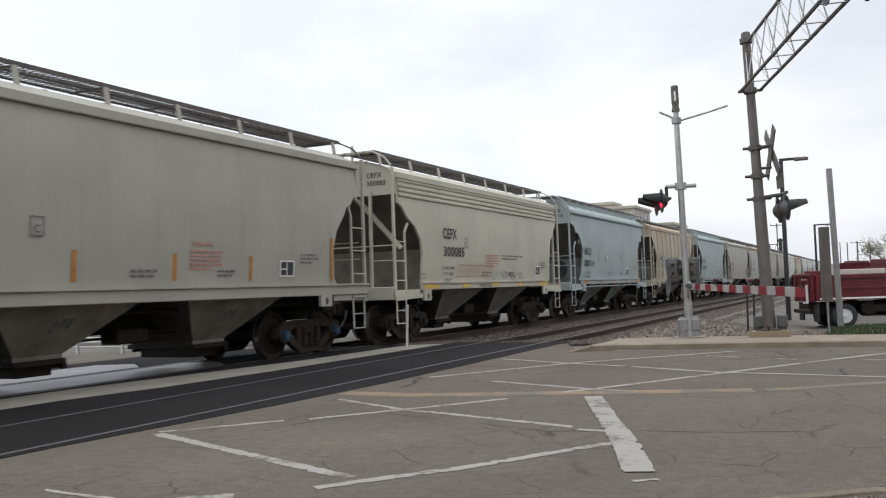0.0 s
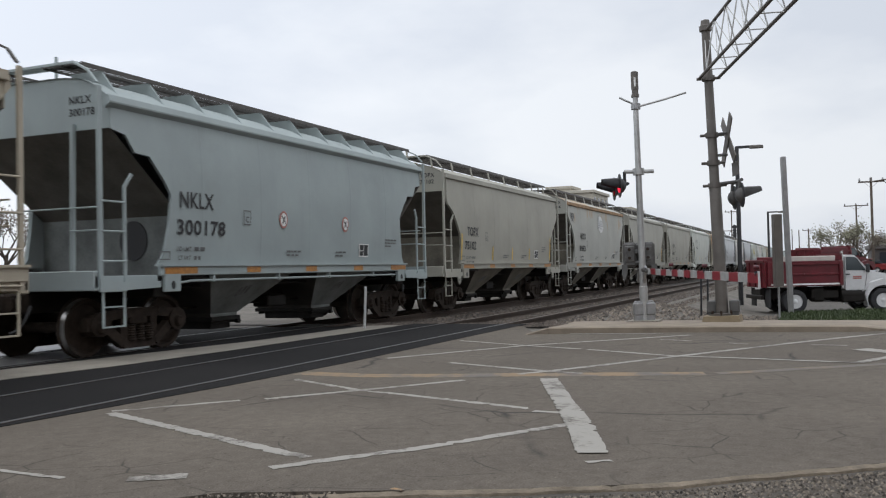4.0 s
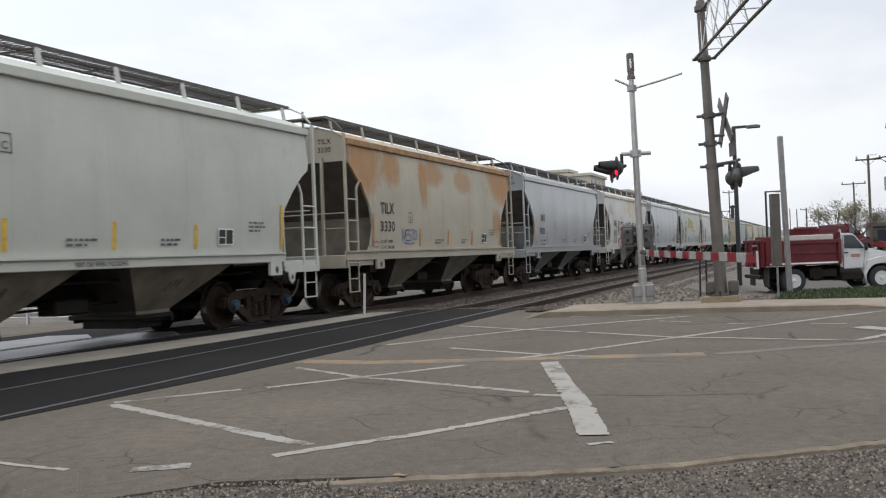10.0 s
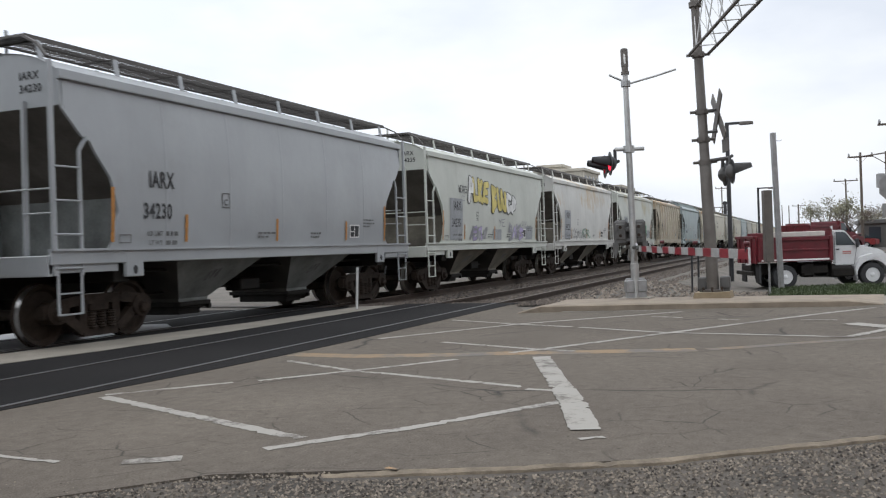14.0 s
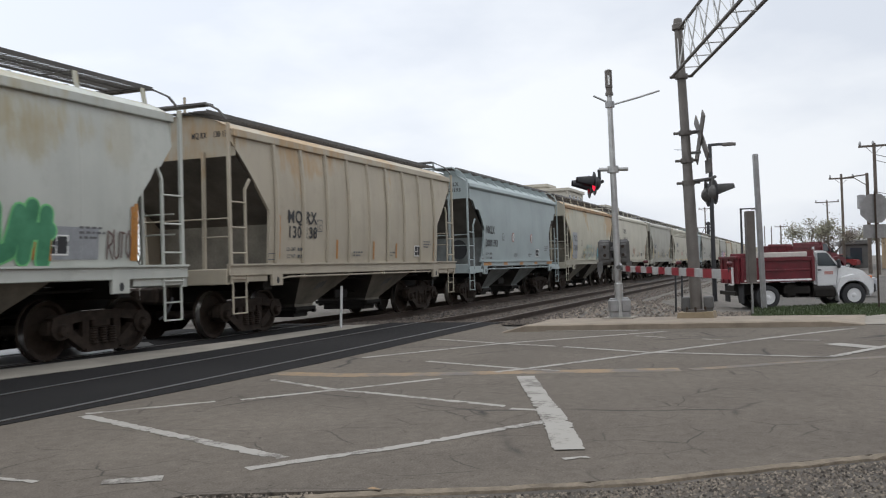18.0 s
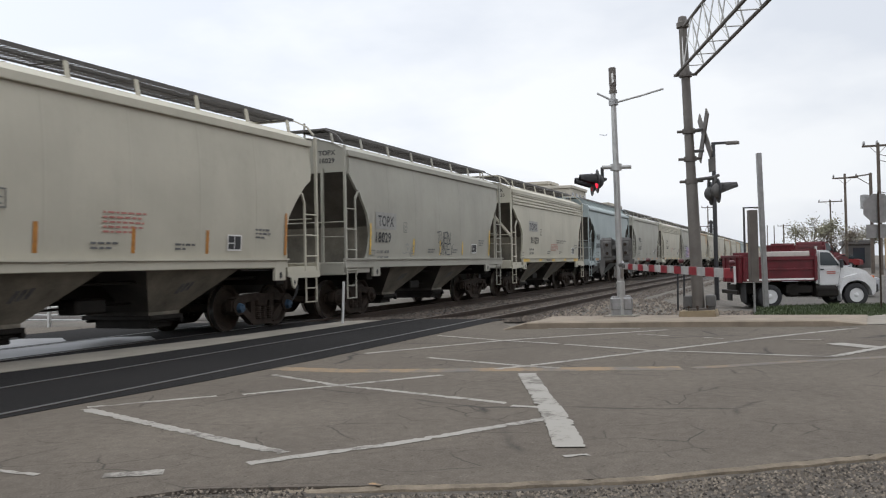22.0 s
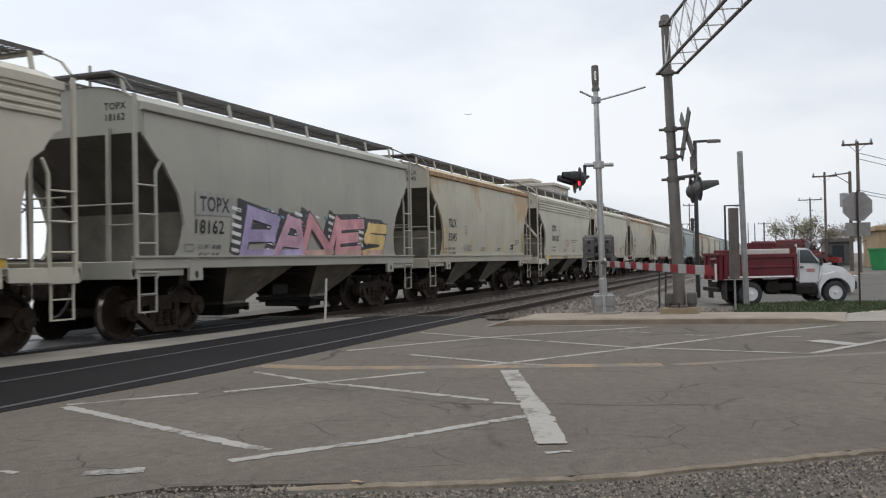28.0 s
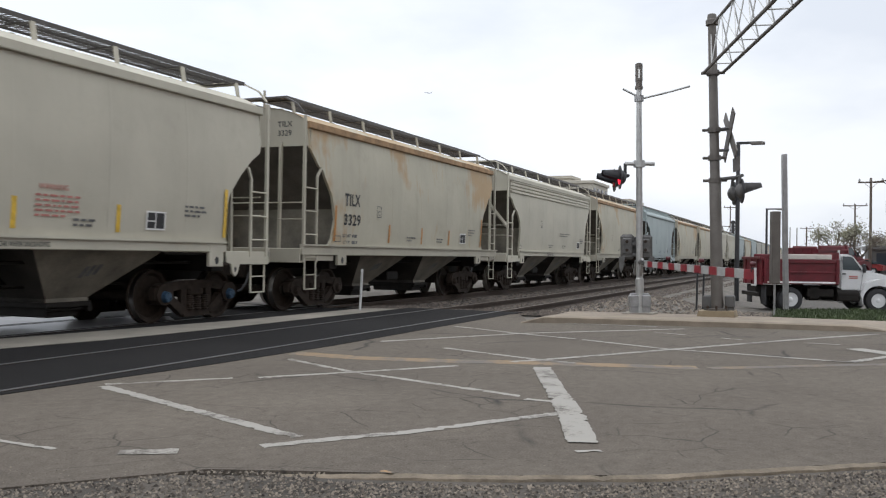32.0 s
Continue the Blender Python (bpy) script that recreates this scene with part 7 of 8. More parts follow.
for k in range(8):
    u = 0.75 + k * 0.95
    for s in (-1, 1):
        bm = bmesh.new()
        bar(bm, SH * s * 0.20 + T * u + Vector((0, 0, 5.15)), T * u + Vector((0, 0, 6.14)), 0.014, 5)
        part("strut", bm, ALU, cant)
        bm = bmesh.new()
        bar(bm, SH * s * 0.20 + T * (u + 0.2 if k < 0 else u) + Vector((0, 0, 5.15)), T * (u - 0.85) + Vector((0, 0, 6.10)), 0.009, 5)
        part("brace", bm, ALU, cant)
    bm = bmesh.new()
    bar(bm, SH * -0.2 + T * u + Vector((0, 0, 5.15)), SH * 0.2 + T * u + Vector((0, 0, 5.15)), 0.012, 5)
    part("tie_bar", bm, ALU, cant)
for u in (6.4, 7.5):
    bm = bmesh.new()
    bar(bm, T * u + Vector((0, 0, 5.1)), T * u + Vector((0, 0, 5.6)), 0.04, 8)
    bar(bm, T * (u - 0.35) + Vector((0, 0, 5.22)), T * (u + 0.35) + Vector((0, 0, 5.22)), 0.035, 8)
    part("lamp_arm", bm, DULL, cant)
    for s in (-1, 1):
        c = T * (u + s * 0.35) + Vector((0, 0, 5.22))
        flasher(cant, frame_along(*(c + SH * 0.28), (HEAD[0], HEAD[1])), s > 0 and u < 7)
        flasher(cant, frame_along(*(c - SH * 0.28), (-HEAD[0], -HEAD[1])), False)
# crossbuck, its small plate, and a pair of lights that face away over the street
B = (0.30, -0.954)
c = Vector((0.02, -0.29, 3.80))
bm = bmesh.new()
bar(bm, (0, 0, 3.93), c + Vector((0, 0, 0.15)), 0.03, 6)
bar(bm, (0, 0, 3.5), c + Vector((0, 0, -0.3)), 0.03, 6)
part("crossbuck_bracket", bm, DULL, cant)
for k, a in ((0, 48), (1, -48)):
    bm = bmesh.new()
    box(bm, -0.61, 0.61, -0.012, 0.012, -0.115, 0.115, 0.004)
    m = frame_along(c.x, c.y - 0.03 * k, c.z, (0.34, -0.94)) @ pose(0, 0, 0, 0, a, 0)
    part("crossbuck_board", bm, MASTGREY, cant, "crossbuck board seen from its bare metal back", at=m)
bm = bmesh.new()
box(bm, -0.22, 0.22, -0.012, 0.012, -0.14, 0.14, 0.004)
part("track_plate", bm, MASTGREY, cant, "small metal sign plate", at=frame_along(0.06, -0.42, 3.20, (0.34, -0.94)))
bm = bmesh.new()
bar(bm, (0, 0, 2.90), (0.04, -0.45, 2.93), 0.035, 8)
bar(bm, Vector((0.04, -0.45, 2.93)) + Vector((0.35, 0.11, 0)), Vector((0.04, -0.45, 2.93)) - Vector((0.35, 0.11, 0)), 0.035, 8)
part("lamp_arm", bm, DULL, cant)
for s in (-1, 1):
    flasher(cant, frame_along(0.04 + s * 0.33, -0.45 + s * 0.10, 2.62, B), None)
    bm = bmesh.new()
    bar(bm, (0.04 + s * 0.33, -0.42 + s * 0.10, 2.93), (0.04 + s * 0.33, -0.38 + s * 0.10, 2.62), 0.03, 6)
    part("lamp_hanger", bm, DULL, cant)

# posts and signs
def post(name, label, cat, x, y, h, w, mat, square=True, lean=0.0):
    bm = bmesh.new()
    if square:
        box(bm, -w / 2, w / 2, -w / 2, w / 2, -0.3, h, w * 0.12)
    else:
        bar(bm, (0, 0, -0.3), (0, 0, h), w / 2, 10)
    return tagged(part(name, bm, mat, at=pose(x, y, land(x, y), lean, 0, 20)), label, cat)


post("steel_post", "tall weathered grey steel post beside the grass", "post", 23.5, 0.75, 3.92, 0.12, GALV, True, -1.3)
post("steel_post", "short grey steel post with a narrow plate", "post", 21.15, 0.92, 1.4, 0.05, GALV, False)
pl = bpy.data.objects["steel_post.001"]
bm = bmesh.new()
box(bm, -0.10, 0.10, -0.09, 0.09, 0.72, 2.33, 0.01)
part("plate", bm, MASTGREY, pl, "narrow upright grey plate")
post("marker_post", "white flexible marker post between the tracks", "post", 17.3, 9.30, 0.92, 0.06, GATEWHITE, False, 2.5)
for dx, dy in ((0, 0), (0.12, -0.14)):
    post("stake", "thin dark steel stake in the gravel", "post", 22.6 + dx, 2.78 + dy, 0.95, 0.05, SIGBLACK, False, 1.0)
stop = thing("stop_sign", "octagonal sign and plate seen from the bare grey back", "road sign", "", pose(23.2, -1.80, 0))
bm = bmesh.new()
box(bm, -0.03, 0.03, -0.02, 0.02, -0.3, 2.75)
part("sign_post", bm, RAIL, stop, "rusty steel channel post")
for nm, pts in (("sign_face", [(0.37 * math.cos(radians(22.5 + 45 * k)), 2.36 + 0.37 * math.sin(radians(22.5 + 45 * k))) for k in range(8)]), ("sign_plate", [(-0.29, 1.66), (0.29, 1.66), (0.29, 1.98), (-0.29, 1.98)])):
    bm = bmesh.new()
    extrude_xz(bm, pts, -0.005, 0.005)
    part(nm, bm, GALV, stop, at=pose(0.035, 0, 0, 0, 0, -74))


rail = thing("pipe_railing", "low white pipe railing beside the street beyond the tracks", "railing", "", pose(16.5, 13.8, 0))
for k in range(6):
    bm = bmesh.new()
    box(bm, -0.035, 0.035, 1.55 * k - 0.035, 1.55 * k + 0.035, -0.1, 0.46, 0.008)
    part("post", bm, GATEWHITE, rail)
for z in (0.10, 0.22, 0.32, 0.41):
    bm = bmesh.new()
    bar(bm, (0.02, -0.5, z), (0.02, 8.2, z), 0.022, 8)
    part("rail", bm, GATEWHITE, rail)

# ---- dump truck ----
T_RED = worn("truck_red_paint", (0.098, 0.009, 0.014), 0.75, 1.25, 3, 40, 0.35, relief=0.1)
T_WHITE = worn("truck_white_paint", (0.56, 0.56, 0.555), 0.92, 1.04, 2, 40, 0.3, relief=0.05)
TYRE = worn("tyre_rubber", (0.022, 0.022, 0.023), 0.8, 1.3, 10, 60, 0.85)
CHROME = shader("bright_steel", (0.6, 0.6, 0.6), 0.25, 1.0)[0]
GLASS, gn, gl, gb = shader("dark_window_glass", (0.03, 0.04, 0.045), 0.06)
gb.inputs["Specular IOR Level"].default_value = 0.7
AMBER = shader("amber_lens", (0.5, 0.12, 0.02), 0.25)[0]


def road_wheel(parent, x, y, r, w, side):
    bm = bmesh.new()
    lathe(bm, [(-w / 2, r * 0.58), (-w / 2 - 0.01, r * 0.80), (-w * 0.42, r * 0.96), (-w * 0.25, r), (w * 0.25, r), (w * 0.42, r * 0.96), (w / 2 + 0.01, r * 0.80), (w / 2, r * 0.58)], 32, caps=False)
    tyre = part("wheel", bm, TYRE, parent, "black truck tyre", True, pose(x, y, r, 0, 0, 0 if side < 0 else 180))
    bm = bmesh.new()
    dish = -w / 2 + 0.02
    lathe(bm, [(dish, r * 0.60), (dish + 0.01, r * 0.52), (dish + 0.07, r * 0.48), (dish + 0.05, r * 0.22), (dish - 0.02, r * 0.18), (dish - 0.04, r * 0.08)], 28)
    rim = part("rim", bm, T_WHITE, tyre, "white steel rim", True)
    bm = bmesh.new()
    for k in range(5):
        a = 2 * math.pi * k / 5
        c = Vector((r * 0.37 * math.cos(a), dish + 0.045, r * 0.37 * math.sin(a)))
        bar(bm, c, c + Vector((0, -0.012, 0)), r * 0.075, 8)
    tagged(part("hand_hole", bm, SIGBLACK, tyre), kind="stuff")
    return tyre


DIRX = math.degrees(math.atan2(-0.93, 0.36))
truck = thing("dump_truck", "white-cabbed dump truck with a dark red steel bed", "truck", "", pose(36.3, 1.62, -0.665, 0, 0, DIRX))
# local: +x forward, rear axle at x 0, -y the near side
for nm, pts, y0, y1, mat, lab in (
        ("cab", [(2.10, 0.78), (3.08, 0.78), (3.08, 1.50), (2.95, 1.57), (2.58, 2.09), (2.46, 2.15), (2.16, 2.15), (2.08, 2.08)], -1.02, 1.02, T_WHITE, "white truck cab"),
        ("hood", [(2.98, 0.95), (4.12, 0.92), (4.18, 1.10), (4.12, 1.26), (3.90, 1.40), (3.00, 1.58)], -0.78, 0.78, T_WHITE, "white sloping hood")):
    bm = bmesh.new()
    extrude_xz(bm, pts, y0, y1)
    bmesh.ops.bevel(bm, geom=bm.edges[:], offset=0.05, segments=2, affect="EDGES")
    part(nm, bm, mat, truck, lab, True)
for s in (-1, 1):
    bm = bmesh.new()
    pts = []
    for k in range(13):
        a = radians(200 - 220 * k / 12)
        pts.append((3.47 + 0.58 * math.cos(a), 0.44 + 0.57 * math.sin(a)))
    pts2 = [(4.10, 0.55), (4.18, 0.55), (4.20, 0.98), (4.02, 1.16), (3.5, 1.24), (2.98, 1.10), (2.82, 0.65)]
    y0, y1 = sorted((s * 0.72, s * 1.14))
    extrude_xz(bm, [pts[i] for i in range(12)] + pts2[1:], y0, y1)
    part("fender", bm, T_WHITE, truck, "white rounded front fender", False)
    bm = bmesh.new()
    y = s * 1.026
    y0, y1 = sorted((y, y + s * 0.006))
    extrude_xz(bm, [(2.18, 1.58), (2.90, 1.56), (2.56, 2.03), (2.46, 2.07), (2.18, 2.07)], y0, y1)
    part("side_window", bm, GLASS, truck, "dark side window")
    bm = bmesh.new()
    for p, q in (((2.14, 0.85), (2.14, 2.08)), ((2.84, 0.85), (2.95, 1.54)), ((2.14, 0.85), (2.84, 0.85))):
        beam(bm, (p[0], y, p[1]), (q[0], y, q[1]), 0.006, 0.014, (0, 1, 0))
    part("door_seam", bm, SIGBLACK, truck)
    bm = bmesh.new()
    box(bm, 2.18, 2.30, min(y, y + s * 0.03), max(y, y + s * 0.03), 1.40, 1.45)
    part("door_handle", bm, SIGBLACK, truck)
    bm = bmesh.new()
    yy = s * 1.24
    box(bm, 2.88, 2.96, min(yy, yy - s * 0.16), max(yy, yy - s * 0.16), 1.48, 1.80, 0.02)
    bar(bm, (2.92, s * 0.98, 1.75), (2.92, s * 1.18, 1.75), 0.015)
    bar(bm, (2.92, s * 1.0, 1.52), (2.92, s * 1.18, 1.52), 0.015)
    part("mirror", bm, SIGBLACK, truck)
    bm = bmesh.new()
    y0, y1 = sorted((s * 0.62, s * 1.0))
    box(bm, 4.14, 4.21, y0, y1, 0.96, 1.16, 0.02)
    part("headlight", bm, AMBER if s < 0 else GLASS, truck, "headlight with amber corner lens")
bm = bmesh.new()
vs = [bm.verts.new(c) for c in ((2.96, -0.88, 1.58), (2.96, 0.88, 1.58), (2.60, 0.84, 2.07), (2.60, -0.84, 2.07))]
bm.faces.new(vs)
bmesh.ops.solidify(bm, geom=bm.faces[:], thickness=0.01)
part("windscreen", bm, GLASS, truck, "dark windscreen", at=pose(0.035, 0, 0.03))
bm = bmesh.new()
box(bm, 4.16, 4.30, -1.12, 1.12, 0.55, 0.86, 0.04)
part("bumper", bm, SIGBLACK, truck, "black front bumper")
bm = bmesh.new()
for z0, z1 in ((1.25, 1.29), (1.31, 1.36)):
    extrude_xz(bm, [(2.42, z0), (2.74, z0), (2.74, z1), (2.42, z1)], -1.034, -1.027)
part("door_decal", bm, REDTEXT, truck, "faded red decal")
for x, r, w, ys in ((3.47, 0.45, 0.28, (-0.98, 0.98)), (0.27, 0.45, 0.27, (-0.98, -0.68, 0.68, 0.98))):
    for y in ys:
        road_wheel(truck, x, y, r, w, -1 if y < 0 else 1)
bm = bmesh.new()
for s in (-1, 1):
    box(bm, -0.8, 4.1, s * 0.42 - 0.04, s * 0.42 + 0.04, 0.72, 0.95)
box(bm, 0.12, 0.42, -0.9, 0.9, 0.36, 0.54, 0.03)
box(bm, 3.32, 3.62, -0.9, 0.9, 0.40, 0.52, 0.03)
part("chassis", bm, UNDER, truck)
bm = bmesh.new()
lathe(bm, [(1.95, 0.10), (1.98, 0.27), (2.72, 0.27), (2.75, 0.10)], 18, "X")
bmesh.ops.translate(bm, verts=bm.verts, vec=(0.02, -0.80, 0.68))
part("fuel_tank", bm, UNDER, truck, "dark fuel tank", True)
bm = bmesh.new()
box(bm, 0.9, 1.9, -1.0, 1.0, 0.55, 0.85, 0.03)
part("tool_box", bm, UNDER, truck)
bm = bmesh.new()
bar(bm, (2.04, -1.0, 0.9), (2.04, -1.0, 2.30), 0.05, 10)
part("exhaust_pipe", bm, CHROME, truck, "bright upright exhaust pipe")
bm = bmesh.new()      # frame and axle mass under the bed
box(bm, -0.80, 3.9, -0.46, 0.46, 0.52, 0.93, 0.03)
part("chassis", bm, UNDER, truck, "dark truck frame")
for s in (-1, 1):
    bm = bmesh.new()
    y0, y1 = sorted((s * 0.5, s * 1.0))
    box(bm, 0.95, 1.40, y0, y1, 0.42, 0.98, 0.08)
    part("fuel_tank", bm, UNDER, truck)
    bm = bmesh.new()
    y0, y1 = sorted((s * 0.5, s * 1.06))
    box(bm, 2.02, 2.84, y0, y1, 0.40, 0.76, 0.05)
    part("step_box", bm, UNDER, truck, "dark step box under the cab")
bm = bmesh.new()
bar(bm, (0.27, -0.9, 0.45), (0.27, 0.9, 0.45), 0.15, 12)
part("rear_axle", bm, UNDER, truck)
# bed
bm = bmesh.new()
box(bm, -0.75, 2.0, -1.15, 1.15, 1.02, 1.12)
for s in (-1, 1):
    y0, y1 = sorted((s * 1.09, s * 1.15))
    box(bm, -0.75, 2.0, y0, y1, 1.1, 1.92)
box(bm, 1.94, 2.0, -1.15, 1.15, 1.1, 2.20)
part("bed", bm, T_RED, truck, "dark red steel dump bed")
for s in (-1, 1):
    for z, h, d in ((1.87, 0.14, 0.06), (1.46, 0.07, 0.04)):
        bm = bmesh.new()
        y = s * 1.152
        y0, y1 = sorted((y, y + s * d))
        box(bm, -0.75, 2.0, y0, y1, z - h / 2, z + h / 2, 0.01)
        part("bed_rail", bm, T_RED, truck)
    bm = bmesh.new()
    y0, y1 = sorted((s * 1.153, s * 1.175))
    box(bm, -0.7, 1.95, y0, y1, 1.06, 1.12)
    part("bed_trim", bm, WHITE, truck, "pale strip along the bed")
    for x in (-0.69, 1.94):
        bm = bmesh.new()
        y = s * 1.16
        box(bm, x - 0.06, x + 0.06, min(y, y + s * 0.07), max(y, y + s * 0.07), 1.05, 1.95, 0.01)
        part("bed_post", bm, T_RED, truck)
    bm = bmesh.new()
    y0, y1 = sorted((s * 1.06, s * 1.15))
    box(bm, -0.40, 1.75, y0, y1, 1.94, 2.13, 0.02)
    part("side_board", bm, worn("pale_board", (0.46, 0.42, 0.38), 0.8, 1.1, 4) if s < 0 else T_RED, truck, "pale wooden side board")
bm = bmesh.new()
box(bm, -0.82, -0.75, -1.13, 1.13, 0.98, 2.02, 0.02)
for y in (-0.7, 0.0, 0.7):
    box(bm, -0.87, -0.81, y - 0.05, y + 0.05, 1.0, 2.0, 0.01)
box(bm, -0.88, -0.81, -1.13, 1.13, 1.92, 2.02, 0.01)
part("tailgate", bm, T_RED, truck, "dark red ribbed tailgate")
bm = bmesh.new()
box(bm, -0.92, -0.84, -0.95, 0.95, 0.55, 0.70, 0.02)
part("rear_bar", bm, UNDER, truck)
for s in (-1, 1):
    bm = bmesh.new()
    box(bm, -0.66, -0.62, s * 0.83 - 0.27, s * 0.83 + 0.27, 0.25, 0.95)
    part("mud_flap", bm, TYRE, truck)

second = copy_thing(truck, pose(66.0, 0.55, land(66.0, 0.55) - 0.045, 0, 0, -42) @ Matrix.Diagonal((1.06, 1.06, 1.06, 1)))
tagged(second, "red-cabbed dump truck with a dark red bed parked in the lot", "truck")
for o in second.children:
    if o.name.split(".")[0] in ("cab", "hood", "fender", "side_board"):
        o.material_slots[0].link = "OBJECT"
        o.material_slots[0].material = T_RED

# ---- far things ----
BRICK = worn("tan_brick", (0.30, 0.22, 0.13), 0.8, 1.15, 0.8, 12, 0.9)
BEIGE = worn("beige_wall", (0.42, 0.39, 0.33), 0.88, 1.08, 0.3, 8, 0.9)
REDBRICK = worn("red_brick", (0.22, 0.10, 0.07), 0.75, 1.2, 1.0, 14, 0.9)
ROOFDARK = worn("dark_shingles", (0.055, 0.05, 0.05), 0.7, 1.3, 2, 12, 0.9)
WINDOW = shader("far_window", (0.03, 0.035, 0.045), 0.1)[0]
BARK = worn("bark", (0.09, 0.075, 0.06), 0.6, 1.4, 4, 20, 0.95)
LEAF = worn("spring_leaves", (0.155, 0.148, 0.098), 0.5, 1.5, 1.5, 9, 0.8)
LEAF2 = worn("brown_buds", (0.11, 0.088, 0.066), 0.6, 1.4, 1.5, 9, 0.8)
GREENBOX = worn("dumpster_green", (0.01, 0.20, 0.055), 0.75, 1.2, 2, 20, 0.5)
POLE = worn("pole_wood", (0.10, 0.08, 0.065), 0.7, 1.3, 3, 20, 0.9)


def building(label, x, y, turn, w, d, h, mat, floors, bays, roof="flat", z=-0.3):
    b = thing("building", label, "building", "", pose(x, y, z, 0, 0, turn))
    bm = bmesh.new()
    box(bm, -w / 2, w / 2, -d / 2, d / 2, -0.5, h)
    part("wall", bm, mat, b)
    if roof == "flat":
        bm = bmesh.new()
        box(bm, -w / 2 - 0.25, w / 2 + 0.25, -d / 2 - 0.25, d / 2 + 0.25, h, h + 0.45, 0.05)
        part("parapet", bm, mat, b)
    else:
        bm = bmesh.new()
        r = h + 0.32 * d
        e = 0.5
        vs = [bm.verts.new(c) for c in ((-w / 2 - e, -d / 2 - e, h - 0.1), (w / 2 + e, -d / 2 - e, h - 0.1), (w / 2 + e, d / 2 + e, h - 0.1), (-w / 2 - e, d / 2 + e, h - 0.1), (-w / 2 + d * 0.3, 0, r), (w / 2 - d * 0.3, 0, r))]
        for f in ((0, 1, 5, 4), (2, 3, 4, 5), (1, 2, 5), (3, 0, 4), (3, 2, 1, 0)):
            bm.faces.new([vs[i] for i in f])
        part("roof", bm, ROOFDARK, b, "dark shingled hip roof")
    bm = bmesh.new()
    box(bm, -0.55, 0.55, -0.04, 0.04, -0.8, 0.8)
    me = mesh_of("window", bm, WINDOW)
    for f in range(floors):
        zz = h * (f + 0.55) / floors
        for k in range(bays):
            xx = -w / 2 + w * (k + 0.5) / bays
            share("window", me, b, pose(xx, -d / 2 - 0.01, zz))
        for k in range(max(1, int(bays * d / w))):
            yy = -d / 2 + d * (k + 0.5) / max(1, int(bays * d / w))
            share("window", me, b, pose(-w / 2 - 0.01, yy, zz, 0, 0, 90))
    return b


building("tall beige block with a flat roof behind the train", 134, 34.6, 0, 10, 7.4, 12.4, BEIGE, 4, 4)
building("stepped top of a beige flat-roofed block", 133, 36.4, 0, 5, 3.6, 13.3, BEIGE, 4, 2)
building("lower beige block with a flat roof", 150, 31.3, 0, 11, 5.6, 10.6, BEIGE, 3, 4)
building("house with a dark hip roof behind the train", 138, 24.2, 0, 9, 4.6, 6.6, BEIGE, 2, 3, "hip")
building("tan brick building with a flat roof beyond the lot", 88, -18.8, 0, 14, 22, 3.15, BRICK, 1, 3, z=-0.12)
building("red brick house across the tracks", 30, 62, 0, 26, 12, 5.0, REDBRICK, 2, 8, "hip")
building("white-walled shop across the tracks", -6, 66, 0, 22, 12, 4.4, BEIGE, 1, 5)
building("low dark shed beyond the lot", 105, -5.9, 0, 8, 2.6, 2.5, worn("dark_siding", (0.09, 0.085, 0.08), 0.8, 1.1, 1), 1, 2, z=-0.12)
# two invented rows out of view; they cut the sky light on the train's side
building("unseen long brick row behind the camera, added to block low sky light", -30, -34, 25, 90, 14, 9.0, REDBRICK, 2, 18)
building("unseen brick row to the right of view, added to block low sky light", 40, -52, -12, 50, 14, 8.0, BRICK, 2, 10)


def leaf_tree(x, y, h, spread, seed, mat, label, dense=1.0, z=-0.4):
    rnd = random.Random(seed)
    t = thing("tree", label, "tree", "far trees", pose(x, y, z))
    bm = bmesh.new()
    tips = []
    bar(bm, (0, 0, -0.2), (0.02 * h, 0, h * 0.38), 0.022 * h, 8, 0.015 * h)

    def grow(p, d, ln, r, depth):
        q = p + d * ln
        bar(bm, p, q, r, 5, r * 0.6)
        if depth == 0:
            tips.append(q)
            return
        for _ in range(3):
            nd = (d + Vector((rnd.uniform(-1, 1), rnd.uniform(-1, 1), rnd.uniform(-0.35, 0.7))) * 0.75).normalized()
            grow(p + d * ln * rnd.uniform(0.55, 1.0), nd, ln * rnd.uniform(0.55, 0.8), r * 0.55, depth - 1)

    for k in range(6):
        a = k * 1.05 + rnd.random()
        d = Vector((math.cos(a) * spread, math.sin(a) * spread, 0.9)).normalized()
        grow(Vector((0.02 * h, 0, h * (0.28 + 0.10 * rnd.random()))), d, h * 0.24, 0.010 * h, 2)
    part("trunk", bm, BARK, t)
    verts, faces = [], []
    for p in tips:
        for _ in range(int(42 * dense)):
            c = p + Vector((rnd.gauss(0, 1), rnd.gauss(0, 1), rnd.gauss(0, 0.8))) * h * 0.055
            s = h * rnd.uniform(0.008, 0.018)
            u = Vector((rnd.uniform(-1, 1), rnd.uniform(-1, 1), rnd.uniform(-1, 1))).normalized()
            v = u.orthogonal().normalized()
            k = len(verts)
            verts += [c - u * s, c + v * s * 0.6, c + u * s, c - v * s * 0.6]
            faces.append((k, k + 1, k + 2, k + 3))
    me = bpy.data.meshes.new("crown")
    me.from_pydata(verts, [], faces)
    me.materials.append(mat)
    share("crown", me, t)
    return t


